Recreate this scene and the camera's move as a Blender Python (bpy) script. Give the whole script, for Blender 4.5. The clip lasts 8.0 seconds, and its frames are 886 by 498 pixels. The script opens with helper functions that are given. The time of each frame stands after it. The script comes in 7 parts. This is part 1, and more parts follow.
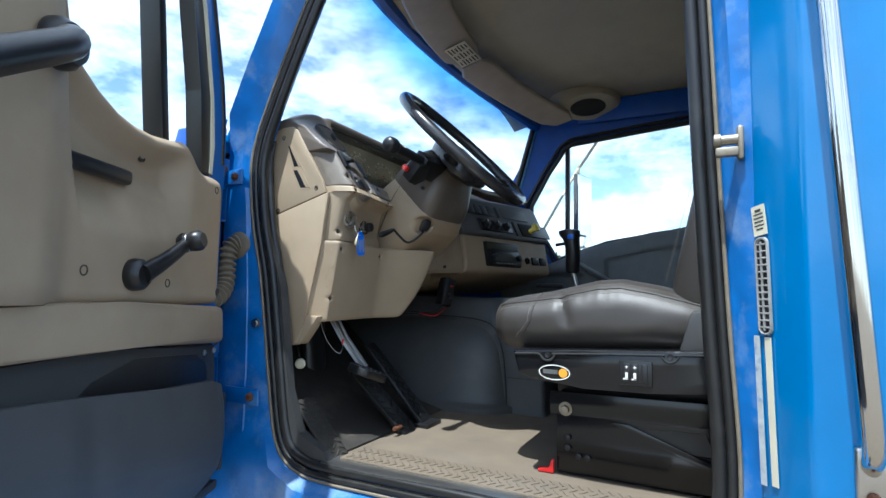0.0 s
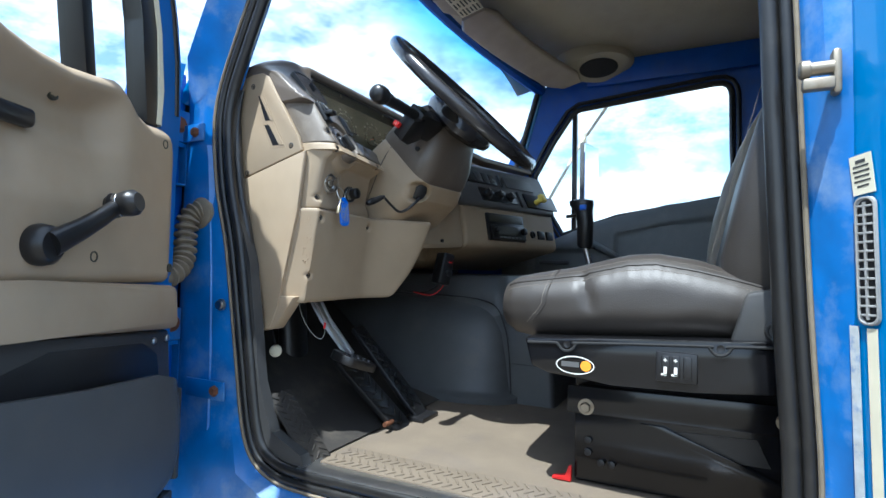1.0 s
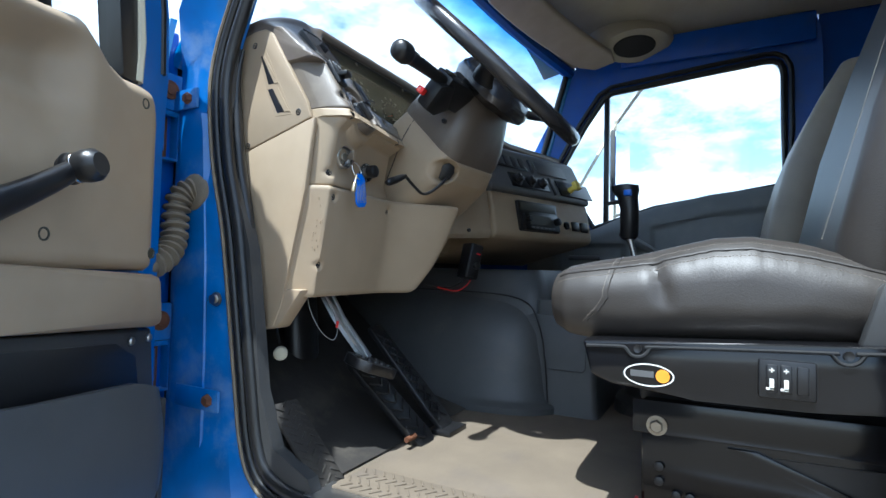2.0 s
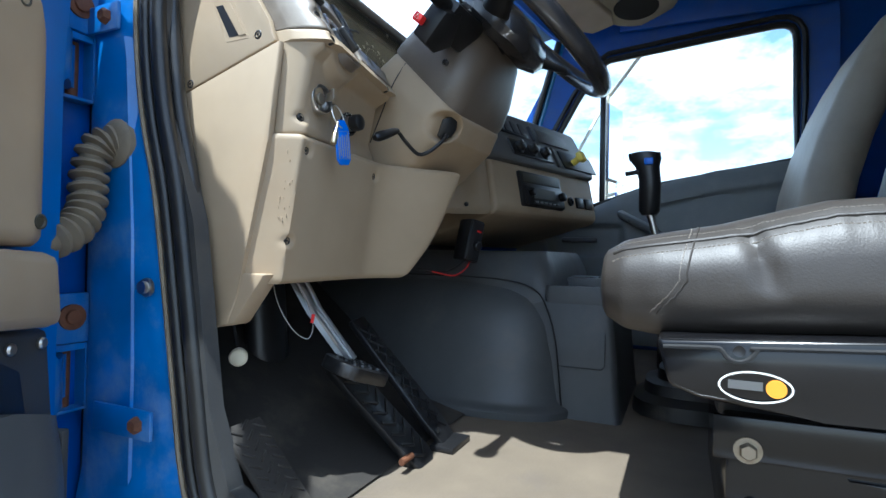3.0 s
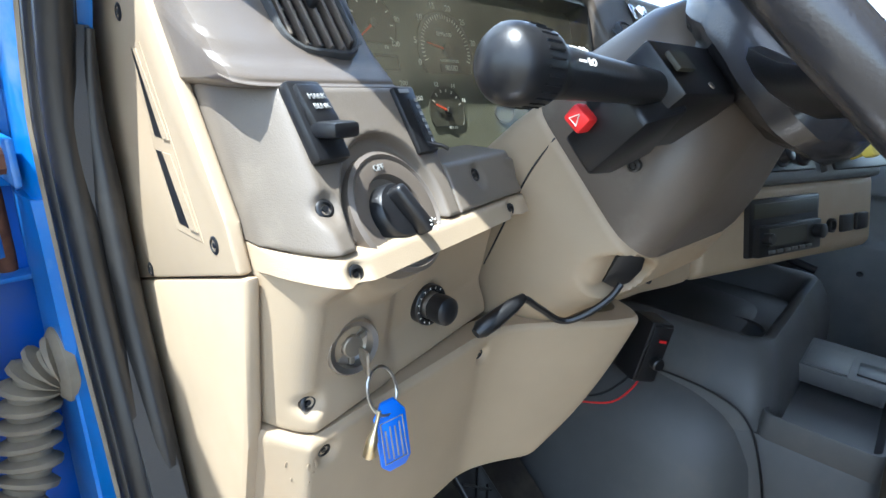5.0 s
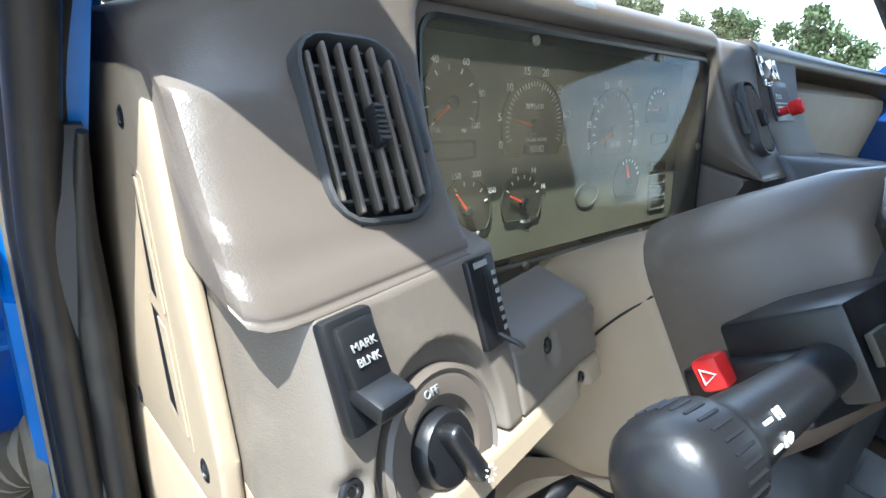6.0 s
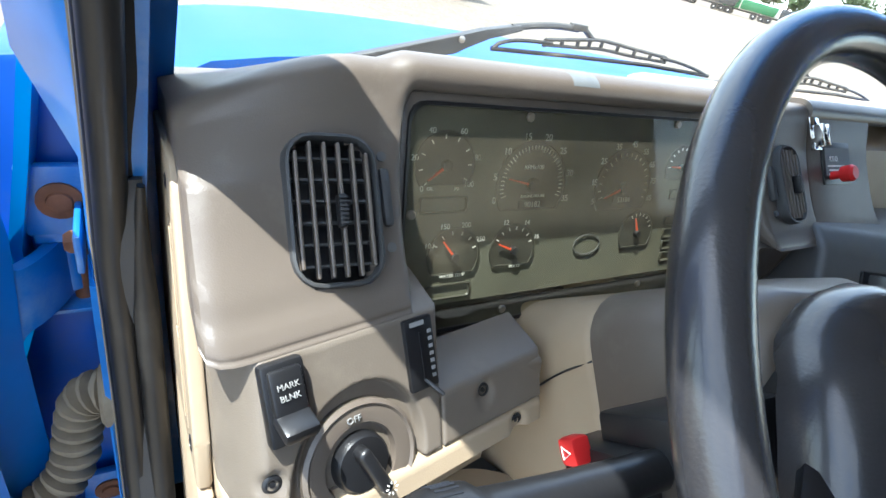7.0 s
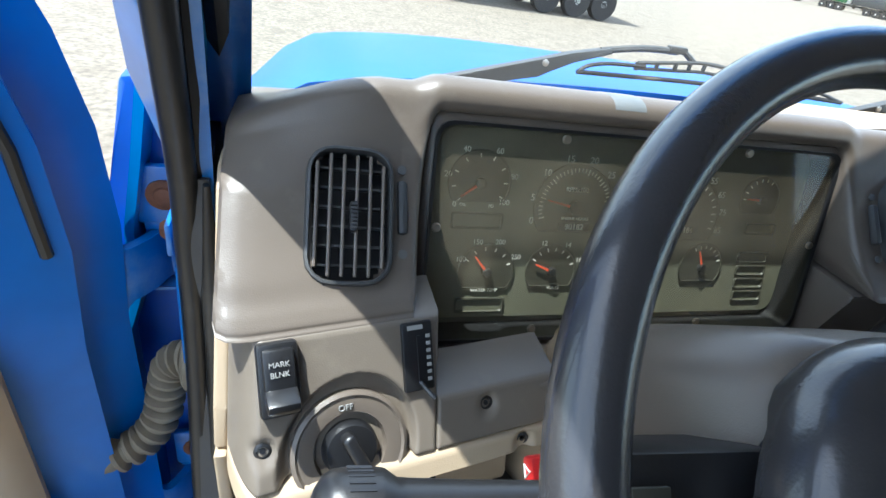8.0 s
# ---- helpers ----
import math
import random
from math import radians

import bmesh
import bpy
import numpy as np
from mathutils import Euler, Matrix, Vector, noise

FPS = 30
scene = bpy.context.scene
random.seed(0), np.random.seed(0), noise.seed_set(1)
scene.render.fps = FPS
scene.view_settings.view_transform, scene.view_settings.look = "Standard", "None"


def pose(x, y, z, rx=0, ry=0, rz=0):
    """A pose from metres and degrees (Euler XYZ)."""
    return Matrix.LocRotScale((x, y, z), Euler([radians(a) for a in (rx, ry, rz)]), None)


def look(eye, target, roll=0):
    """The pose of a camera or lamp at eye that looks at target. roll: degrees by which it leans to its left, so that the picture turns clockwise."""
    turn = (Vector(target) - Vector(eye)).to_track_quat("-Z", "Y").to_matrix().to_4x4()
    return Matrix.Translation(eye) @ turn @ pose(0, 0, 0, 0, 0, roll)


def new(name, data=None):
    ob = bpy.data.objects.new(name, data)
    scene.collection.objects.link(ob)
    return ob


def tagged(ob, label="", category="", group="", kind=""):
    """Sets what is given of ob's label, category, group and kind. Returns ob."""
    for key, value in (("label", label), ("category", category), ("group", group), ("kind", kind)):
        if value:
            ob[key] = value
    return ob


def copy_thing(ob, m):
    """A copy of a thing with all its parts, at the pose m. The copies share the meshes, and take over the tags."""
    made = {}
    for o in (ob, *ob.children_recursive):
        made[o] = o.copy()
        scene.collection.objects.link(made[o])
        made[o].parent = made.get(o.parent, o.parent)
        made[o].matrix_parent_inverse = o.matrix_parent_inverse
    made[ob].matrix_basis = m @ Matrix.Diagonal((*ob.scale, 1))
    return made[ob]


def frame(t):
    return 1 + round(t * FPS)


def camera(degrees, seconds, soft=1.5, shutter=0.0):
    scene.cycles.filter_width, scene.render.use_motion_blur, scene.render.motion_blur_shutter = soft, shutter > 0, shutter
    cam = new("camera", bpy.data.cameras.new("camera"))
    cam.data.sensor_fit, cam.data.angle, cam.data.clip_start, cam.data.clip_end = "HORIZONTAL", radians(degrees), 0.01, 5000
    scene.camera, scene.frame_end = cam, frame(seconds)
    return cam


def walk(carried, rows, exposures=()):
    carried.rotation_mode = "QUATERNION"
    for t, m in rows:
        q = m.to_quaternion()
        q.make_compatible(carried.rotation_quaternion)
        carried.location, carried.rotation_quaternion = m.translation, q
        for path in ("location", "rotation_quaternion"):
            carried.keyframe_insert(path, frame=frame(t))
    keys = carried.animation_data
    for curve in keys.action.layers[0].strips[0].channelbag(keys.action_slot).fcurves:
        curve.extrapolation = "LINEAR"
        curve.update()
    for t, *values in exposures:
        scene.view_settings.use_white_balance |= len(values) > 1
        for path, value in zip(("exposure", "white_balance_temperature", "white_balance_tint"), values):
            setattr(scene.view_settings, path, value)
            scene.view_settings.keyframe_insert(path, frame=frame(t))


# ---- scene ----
from mathutils.bvhtree import BVHTree

cam = camera(80.4, 8.0)
PATH = [
    (0, (-1.956, 0.244, 1.617), (-0.181, 1.151, 1.775), 1.1),
    (0.5, (-1.86, 0.335, 1.603), (-0.072, 1.222, 1.727), 1.5),
    (1, (-1.775, 0.341, 1.615), (0.012, 1.235, 1.687), 1.2),
    (1.5, (-1.72, 0.334, 1.607), (0.033, 1.294, 1.687), 1.3),
    (1.7, (-1.686, 0.374, 1.603), (0.064, 1.339, 1.68), 1.4),
    (2.8, (-1.479, 0.607, 1.563), (0.348, 1.42, 1.613), 1.2),
    (3, (-1.447, 0.622, 1.575), (0.372, 1.452, 1.601), 1.1),
    (3.5, (-1.285, 0.721, 1.585), (0.521, 1.581, 1.599), 0.3),
    (4, (-1.055, 0.865, 1.751), (0.624, 1.939, 1.579), 4.3),
    (4.5, (-1.029, 0.853, 1.903), (0.491, 2.051, 1.398), 1.4),
    (5, (-1.034, 0.832, 1.994), (0.375, 2.107, 1.37), 2.3),
    (5.2, (-1.02, 0.852, 2.013), (0.374, 2.136, 1.375), 3.1),
    (6.3, (-0.939, 0.985, 2.157), (0.305, 2.232, 1.21), 15.2),
    (6.5, (-0.93, 0.96, 2.176), (0.24, 2.238, 1.179), 15.5),
    (7, (-0.912, 0.9, 2.234), (0.09, 2.287, 1.198), 15.1),
    (7.5, (-0.886, 0.863, 2.252), (-0.073, 2.344, 1.181), 13.9),
    (8, (-0.836, 0.848, 2.258), (-0.266, 2.441, 1.191), 11.6),
]
EXPOSURES = [(0.0, 1.3, 5450, 4), (0.5, 1.48, 5450, 4), (1.0, 1.54, 5400, 4), (3.0, 1.67, 5300, 3), (4.0, 1.97, 5250, 2), (4.5, 2.12, 5250, 2), (5.0, 2.47, 5450, 4), (6.5, 2.39, 5500, 4), (7.0, 2.34, 5700, 4), (7.5, 2.22, 5700, 4), (8.0, 2.07, 5550, 3)]
walk(cam, [(t, look(eye, target, roll)) for t, eye, target, roll in PATH], EXPOSURES)
# world: high summer sun, scattered cloud
SUN = Vector((-0.385, 0.045, 1.0)).normalized()
SUN_STRENGTH, SKY_STRENGTH = 3.3, 0.11
world = bpy.data.worlds.new("sky")
scene.world = world
world.use_nodes = True
wn, wl = world.node_tree.nodes, world.node_tree.links
wn.clear()
sky = wn.new("ShaderNodeTexSky")
sky.sky_type, sky.sun_disc = "NISHITA", False
sky.sun_elevation = math.asin(SUN.z)
sky.sun_rotation = math.atan2(SUN.x, SUN.y)
sky.air_density, sky.dust_density = 1.0, 1.0
wtc = wn.new("ShaderNodeTexCoord")
wmap = wn.new("ShaderNodeMapping")
wmap.inputs["Scale"].default_value = (1.0, 1.0, 2.2)
cloud_n = wn.new("ShaderNodeTexNoise")
cloud_n.inputs["Scale"].default_value, cloud_n.inputs["Detail"].default_value = 5.5, 10.0
cloud_n.inputs["Roughness"].default_value = 0.62
cloud_r = wn.new("ShaderNodeValToRGB")
cloud_r.color_ramp.elements[0].position, cloud_r.color_ramp.elements[1].position = 0.38, 0.64
cloud_mix = wn.new("ShaderNodeMix")
cloud_mix.data_type = "RGBA"
cloud_mix.inputs["B"].default_value = (7.6, 7.8, 8.0, 1)
wbg, wout = wn.new("ShaderNodeBackground"), wn.new("ShaderNodeOutputWorld")
wbg.inputs["Strength"].default_value = SKY_STRENGTH
wl.new(wtc.outputs["Generated"], wmap.inputs["Vector"])
wl.new(wmap.outputs["Vector"], cloud_n.inputs["Vector"])
wl.new(cloud_n.outputs["Fac"], cloud_r.inputs["Fac"])
wl.new(cloud_r.outputs["Color"], cloud_mix.inputs["Factor"])
wl.new(sky.outputs["Color"], cloud_mix.inputs["A"])
wl.new(cloud_mix.outputs["Result"], wbg.inputs["Color"])
wl.new(wbg.outputs["Background"], wout.inputs["Surface"])
sun_data = bpy.data.lights.new("sun", "SUN")
sun_data.energy, sun_data.angle, sun_data.color = SUN_STRENGTH, radians(0.53), (1.0, 0.95, 0.87)
sun_ob = new("sun", sun_data)
sun_ob.matrix_world = look(SUN * 60, (0, 0, 0))


# ---- materials ----
def material(name, color, rough=0.5, metal=0.0, var=0.12, scale=14.0, bump=0.0, bump_scale=350.0, coat=0.0, stain=None, stain_amt=0.0, stain_scale=3.0, spec=0.5, edge=(0.52, 0.72)):
    """A worn surface: two scales of tone, fine relief, and stains with a shape of their own."""
    m = bpy.data.materials.new(name)
    m.use_nodes = True
    n, l = m.node_tree.nodes, m.node_tree.links
    b = n["Principled BSDF"]
    tc = n.new("ShaderNodeTexCoord")
    tone = n.new("ShaderNodeTexNoise")
    tone.inputs["Scale"].default_value, tone.inputs["Detail"].default_value = scale, 6.0
    l.new(tc.outputs["Object"], tone.inputs["Vector"])
    ramp = n.new("ShaderNodeMapRange")
    ramp.inputs["From Min"].default_value, ramp.inputs["From Max"].default_value = 0.3, 0.7
    ramp.inputs["To Min"].default_value, ramp.inputs["To Max"].default_value = 1 - var, 1 + var
    l.new(tone.outputs["Fac"], ramp.inputs["Value"])
    mul = n.new("ShaderNodeVectorMath")
    mul.operation = "SCALE"
    mul.inputs[0].default_value = color[:3]
    l.new(ramp.outputs["Result"], mul.inputs["Scale"])
    out = mul.outputs["Vector"]
    rough_out = None
    if stain is not None:
        st = n.new("ShaderNodeTexNoise")
        st.inputs["Scale"].default_value, st.inputs["Detail"].default_value, st.inputs["Roughness"].default_value = stain_scale, 8.0, 0.65
        l.new(tc.outputs["Object"], st.inputs["Vector"])
        sr = n.new("ShaderNodeMapRange")
        sr.inputs["From Min"].default_value, sr.inputs["From Max"].default_value = edge
        sr.inputs["To Max"].default_value = stain_amt
        l.new(st.outputs["Fac"], sr.inputs["Value"])
        mix = n.new("ShaderNodeMix")
        mix.data_type = "RGBA"
        mix.inputs["B"].default_value = (*stain[:3], 1)
        l.new(sr.outputs["Result"], mix.inputs["Factor"])
        l.new(out, mix.inputs["A"])
        out = mix.outputs["Result"]
        rr = n.new("ShaderNodeMapRange")
        rr.inputs["To Min"].default_value, rr.inputs["To Max"].default_value = rough, min(1.0, rough + 0.35)
        l.new(sr.outputs["Result"], rr.inputs["Value"])
        rough_out = rr.outputs["Result"]
    l.new(out, b.inputs["Base Color"])
    b.inputs["Roughness"].default_value, b.inputs["Metallic"].default_value = rough, metal
    b.inputs["Specular IOR Level"].default_value = spec
    if rough_out is not None:
        l.new(rough_out, b.inputs["Roughness"])
    if coat:
        b.inputs["Coat Weight"].default_value, b.inputs["Coat Roughness"].default_value = coat, 0.08
    if bump:
        bn, bp = n.new("ShaderNodeTexNoise"), n.new("ShaderNodeBump")
        bn.inputs["Scale"].default_value, bn.inputs["Detail"].default_value = bump_scale, 3.0
        bp.inputs["Strength"].default_value, bp.inputs["Distance"].default_value = bump, 0.002
        l.new(tc.outputs["Object"], bn.inputs["Vector"])
        l.new(bn.outputs["Fac"], bp.inputs["Height"])
        l.new(bp.outputs["Normal"], b.inputs["Normal"])
    return m


def glass(name, color=(0.96, 0.98, 0.97), rough=0.0, band=None, dirt=0.0):
    """A thin pane: clear or tinted, with a Fresnel gloss and a film of dust."""
    m = bpy.data.materials.new(name)
    m.use_nodes = True
    n, l = m.node_tree.nodes, m.node_tree.links
    n.clear()
    tr, gl, mx, fr, out = [n.new("ShaderNode" + k) for k in ("BsdfTransparent", "BsdfGlossy", "MixShader", "Fresnel", "OutputMaterial")]
    tr.inputs["Color"].default_value = (*color, 1)
    gl.inputs["Roughness"].default_value = rough
    fr.inputs["IOR"].default_value = 1.35
    if band:
        tc, sep, mr, mc = n.new("ShaderNodeTexCoord"), n.new("ShaderNodeSeparateXYZ"), n.new("ShaderNodeMapRange"), n.new("ShaderNodeMix")
        mc.data_type = "RGBA"
        mr.interpolation_type = "SMOOTHSTEP"
        mr.inputs["From Min"].default_value, mr.inputs["From Max"].default_value = band[0], band[1]
        mc.inputs["A"].default_value, mc.inputs["B"].default_value = (*color, 1), (*band[2], 1)
        l.new(tc.outputs["Object"], sep.inputs["Vector"])
        l.new(sep.outputs["Z"], mr.inputs["Value"])
        l.new(mr.outputs["Result"], mc.inputs["Factor"])
        l.new(mc.outputs["Result"], tr.inputs["Color"])
    l.new(fr.outputs["Fac"], mx.inputs["Fac"])
    l.new(tr.outputs["BSDF"], mx.inputs[1])
    l.new(gl.outputs["BSDF"], mx.inputs[2])
    last = mx.outputs["Shader"]
    if dirt:
        df, m2, tc2, nz, mr2 = [n.new("ShaderNode" + k) for k in ("BsdfDiffuse", "MixShader", "TexCoord", "TexNoise", "MapRange")]
        df.inputs["Color"].default_value = (0.55, 0.48, 0.33, 1)
        nz.inputs["Scale"].default_value, nz.inputs["Detail"].default_value = 9.0, 8.0
        mr2.inputs["From Min"].default_value, mr2.inputs["From Max"].default_value = 0.3, 0.8
        mr2.inputs["To Min"].default_value, mr2.inputs["To Max"].default_value = dirt * 0.4, dirt * 1.5
        l.new(tc2.outputs["Object"], nz.inputs["Vector"])
        l.new(nz.outputs["Fac"], mr2.inputs["Value"])
        l.new(mr2.outputs["Result"], m2.inputs["Fac"])
        l.new(last, m2.inputs[1])
        l.new(df.outputs["BSDF"], m2.inputs[2])
        last = m2.outputs["Shader"]
    l.new(last, out.inputs["Surface"])
    return m


BLUE = material("blue_paint", (0.008, 0.165, 0.43), 0.28, var=0.05, coat=0.6, stain=(0.10, 0.22, 0.42), stain_amt=0.14, stain_scale=7.0, edge=(0.56, 0.72))
BLUE_WORN = material("worn_blue_paint", (0.016, 0.135, 0.42), 0.36, var=0.2, coat=0.3, stain=(0.22, 0.31, 0.44), stain_amt=0.62, stain_scale=9.0, edge=(0.50, 0.70))
BLUE_EDGE = material("plain_blue_paint", (0.007, 0.120, 0.44), 0.36, var=0.1, coat=0.12, stain=(0.08, 0.15, 0.32), stain_amt=0.2, stain_scale=5.0, edge=(0.56, 0.75))
# the cab's blue again, darkened for sides that stand in shade
BLUE_SHADED = material("shaded_blue_paint", (0.004, 0.07, 0.36), 0.42, var=0.1, stain=(0.06, 0.10, 0.2), stain_amt=0.5, stain_scale=9.0)
TAN = material("tan_plastic", (0.350, 0.270, 0.178), 0.55, var=0.05, bump=0.12, bump_scale=900.0, stain=(0.34, 0.21, 0.11), stain_amt=0.35, stain_scale=5.0, edge=(0.5, 0.8))
TAUPE = material("grey_brown_plastic", (0.122, 0.099, 0.078), 0.34, var=0.06, bump=0.12, bump_scale=900.0, stain=(0.30, 0.27, 0.22), stain_amt=0.22, stain_scale=13.0, edge=(0.55, 0.72))
PANEL = material("light_grey_brown_plastic", (0.146, 0.121, 0.094), 0.38, var=0.06, bump=0.12, bump_scale=900.0, stain=(0.32, 0.27, 0.20), stain_amt=0.22, stain_scale=13.0, edge=(0.55, 0.72))
DARK = material("dark_grey_plastic", (0.046, 0.046, 0.046), 0.48, var=0.08, bump=0.15, bump_scale=700.0, stain=(0.16, 0.14, 0.11), stain_amt=0.3, stain_scale=6.0, edge=(0.55, 0.75))
COVER = material("engine_cover_plastic", (0.072, 0.073, 0.073), 0.46, var=0.08, bump=0.15, bump_scale=700.0, stain=(0.16, 0.14, 0.11), stain_amt=0.3, stain_scale=6.0, edge=(0.55, 0.75))
PALE_GREY = material("pale_grey_plastic", (0.155, 0.165, 0.165), 0.45, var=0.06, bump=0.12, bump_scale=800.0, stain=(0.24, 0.23, 0.20), stain_amt=0.25, stain_scale=7.0)
GREY = material("mid_grey_plastic", (0.10, 0.10, 0.098), 0.45, var=0.07, bump=0.12, bump_scale=800.0, stain=(0.22, 0.2, 0.16), stain_amt=0.25, stain_scale=8.0)
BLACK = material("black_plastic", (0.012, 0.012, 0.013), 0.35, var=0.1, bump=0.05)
GLOSS = material("glossy_black_paint", (0.007, 0.007, 0.008), 0.17, var=0.1, coat=0.12, spec=0.4, stain=(0.07, 0.06, 0.05), stain_amt=0.06, stain_scale=18.0)
RUBBER = material("black_rubber", (0.022, 0.021, 0.020), 0.42, var=0.15, bump=0.1, bump_scale=200.0, stain=(0.19, 0.16, 0.12), stain_amt=0.5, stain_scale=9.0, edge=(0.55, 0.72))
SEAL = material("door_seal_rubber", (0.014, 0.0135, 0.013), 0.34, var=0.2, stain=(0.10, 0.09, 0.075), stain_amt=0.22, stain_scale=11.0, edge=(0.55, 0.75))
MAT = material("dusty_floor_mat", (0.150, 0.118, 0.082), 0.85, var=0.12, scale=9.0, bump=0.35, bump_scale=120.0, stain=(0.12, 0.10, 0.085), stain_amt=0.7, stain_scale=4.0)
# grime stains over a base darkened for the shade under the dashboard
MAT_DARK = material("grimy_shaded_mat", (0.027, 0.023, 0.019), 0.8, var=0.15, bump=0.3, bump_scale=140.0, stain=(0.13, 0.11, 0.08), stain_amt=0.5, stain_scale=6.0)
VINYL = material("brown_grey_vinyl", (0.040, 0.034, 0.029), 0.47, var=0.08, bump=0.16, bump_scale=420.0)
VINYL_TAN = material("tan_vinyl", (0.30, 0.25, 0.19), 0.5, var=0.08, bump=0.3, bump_scale=300.0)
PEEL = material("peeled_paper", (0.42, 0.44, 0.44), 0.8, var=0.15, scale=60.0, stain=(0.04, 0.14, 0.35), stain_amt=0.8, stain_scale=45.0)
FADED = material("faded_print", (0.27, 0.265, 0.25), 0.7, var=0.15, scale=80.0)
LEATHER = material("black_wheel_rim", (0.030, 0.029, 0.031), 0.26, coat=0.35, var=0.12, bump=0.12, bump_scale=500.0)
THREAD = material("pale_thread", (0.20, 0.175, 0.145), 0.8, var=0.05)
LINER = material("ceiling_vinyl", (0.40, 0.355, 0.26), 0.6, var=0.06, scale=4.0, bump=0.2, bump_scale=500.0, stain=(0.24, 0.19, 0.12), stain_amt=0.3, stain_scale=2.5)
STEEL = material("zinc_steel", (0.55, 0.53, 0.50), 0.3, metal=1.0, var=0.12, stain=(0.25, 0.16, 0.08), stain_amt=0.35, stain_scale=20.0)
CHROME = material("chrome", (0.62, 0.60, 0.57), 0.10, metal=1.0, var=0.02, stain=(0.40, 0.26, 0.15), stain_amt=0.45, stain_scale=9.0, edge=(0.58, 0.72))
WORN_STEEL = material("worn_steel", (0.30, 0.26, 0.20), 0.48, metal=0.75, var=0.15, stain=(0.18, 0.12, 0.07), stain_amt=0.5, stain_scale=30.0)
HOOD_BLUE = material("hood_paint", (0.008, 0.085, 0.38), 0.42, var=0.04, scale=3.0, stain=(0.05, 0.16, 0.42), stain_amt=0.2, stain_scale=2.0, spec=0.25)
RUST = material("rusty_steel", (0.14, 0.055, 0.025), 0.75, metal=0.2, var=0.35, scale=60.0)
ALU = material("brushed_aluminium", (0.62, 0.62, 0.62), 0.34, metal=1.0, var=0.12)
OLIVE = material("dusty_instrument_face", (0.118, 0.117, 0.084), 0.55, var=0.15, scale=20.0, stain=(0.15, 0.13, 0.08), stain_amt=0.35, stain_scale=10.0)
DIAL = material("dial_black", (0.045, 0.043, 0.031), 0.5, var=0.1)
WHITE = material("white_print", (0.80, 0.78, 0.72), 0.6, var=0.04)
CREAM = material("cream_plate", (0.62, 0.57, 0.42), 0.6, var=0.08)
NEEDLE = material("red_needle", (0.75, 0.075, 0.02), 0.5, var=0.04)
RED = material("red_plastic", (0.62, 0.02, 0.02), 0.35, var=0.05)
ORANGE = material("orange_mark", (0.90, 0.33, 0.02), 0.5, var=0.04)
YELLOW = material("yellow_plastic", (0.80, 0.62, 0.10), 0.4, var=0.06)
TAG = material("blue_key_tag", (0.012, 0.13, 0.62), 0.35, var=0.05)
BRASS = material("brass", (0.72, 0.60, 0.38), 0.28, metal=1.0, var=0.08)
BELLOWS = material("dusty_rubber_boot", (0.19, 0.155, 0.105), 0.75, var=0.18, scale=30.0, stain=(0.14, 0.11, 0.08), stain_amt=0.5, stain_scale=25.0)
MIRROR = material("mirror_silver", (0.92, 0.93, 0.94), 0.02, metal=1.0, var=0.0)
GRILLE = material("speaker_cloth", (0.022, 0.022, 0.022), 0.9, var=0.2, scale=300.0)
GROUND = material("dusty_gravel", (0.165, 0.138, 0.104), 0.95, var=0.38, scale=11.0, bump=0.9, bump_scale=40.0, stain=(0.095, 0.078, 0.057), stain_amt=0.7, stain_scale=2.2, edge=(0.46, 0.72))
TYRE = material("tyre_rubber", (0.020, 0.020, 0.021), 0.8, var=0.15)
TRUCK_GREEN = material("green_truck_paint", (0.02, 0.14, 0.05), 0.4, var=0.08)
TRUCK_DARK = material("dark_truck_paint", (0.03, 0.034, 0.038), 0.45, var=0.1)
TRUCK_WHITE = material("white_truck_paint", (0.72, 0.72, 0.70), 0.35, var=0.06)
BARK = material("bark", (0.10, 0.075, 0.05), 0.9, var=0.25)
LEAF = material("foliage", (0.055, 0.085, 0.026), 0.7, var=0.3, scale=1.2)
WINDSHIELD = glass("windshield_glass", band=(2.36, 2.62, (0.10, 0.34, 0.72)), dirt=0.012)
WINDOW = glass("window_glass", (0.93, 0.97, 0.95))
LENS = glass("dusty_cluster_lens", (0.88, 0.89, 0.80), 0.03, dirt=0.12)


# ---- mesh helpers ----
def towards(ob, d):
    """Turns the faces of a pane so that they look along d."""
    n = Vector((0, 0, 0))
    for p in ob.data.polygons:
        n += p.normal * p.area
    if n.dot(Vector(d)) < 0:
        ob.data.flip_normals()
    return ob



def rbox(bm, c, s, r=0.0, seg=2, m=None):
    """A box with bevelled edges, of centre c and size s, turned by m."""
    got = bmesh.ops.create_cube(bm, size=1.0, matrix=Matrix.Diagonal((*s, 1)))["verts"]
    if r > 0:
        edges = list({e for v in got for e in v.link_edges})
        res = bmesh.ops.bevel(bm, geom=edges, offset=min(r, 0.49 * min(s)), segments=seg, affect="EDGES", profile=0.5)
        got = list({v for f in res["faces"] for v in f.verts} | {v for v in got if v.is_valid})
    t = (m or Matrix.Identity(4)) @ Matrix.Translation(c)
    bmesh.ops.transform(bm, matrix=t, verts=got)
    return got


def loft(bm, rings, cap=True):
    """Skin through closed rings with equal counts of points."""
    vs = [[bm.verts.new(p) for p in ring] for ring in rings]
    k = len(vs[0])
    for a, b in zip(vs, vs[1:]):
        for i in range(k):
            bm.faces.new((a[i], a[(i + 1) % k], b[(i + 1) % k], b[i]))
    if cap:
        bm.faces.new(list(reversed(vs[0])))
        bm.faces.new(vs[-1])
    return [v for ring in vs for v in ring]


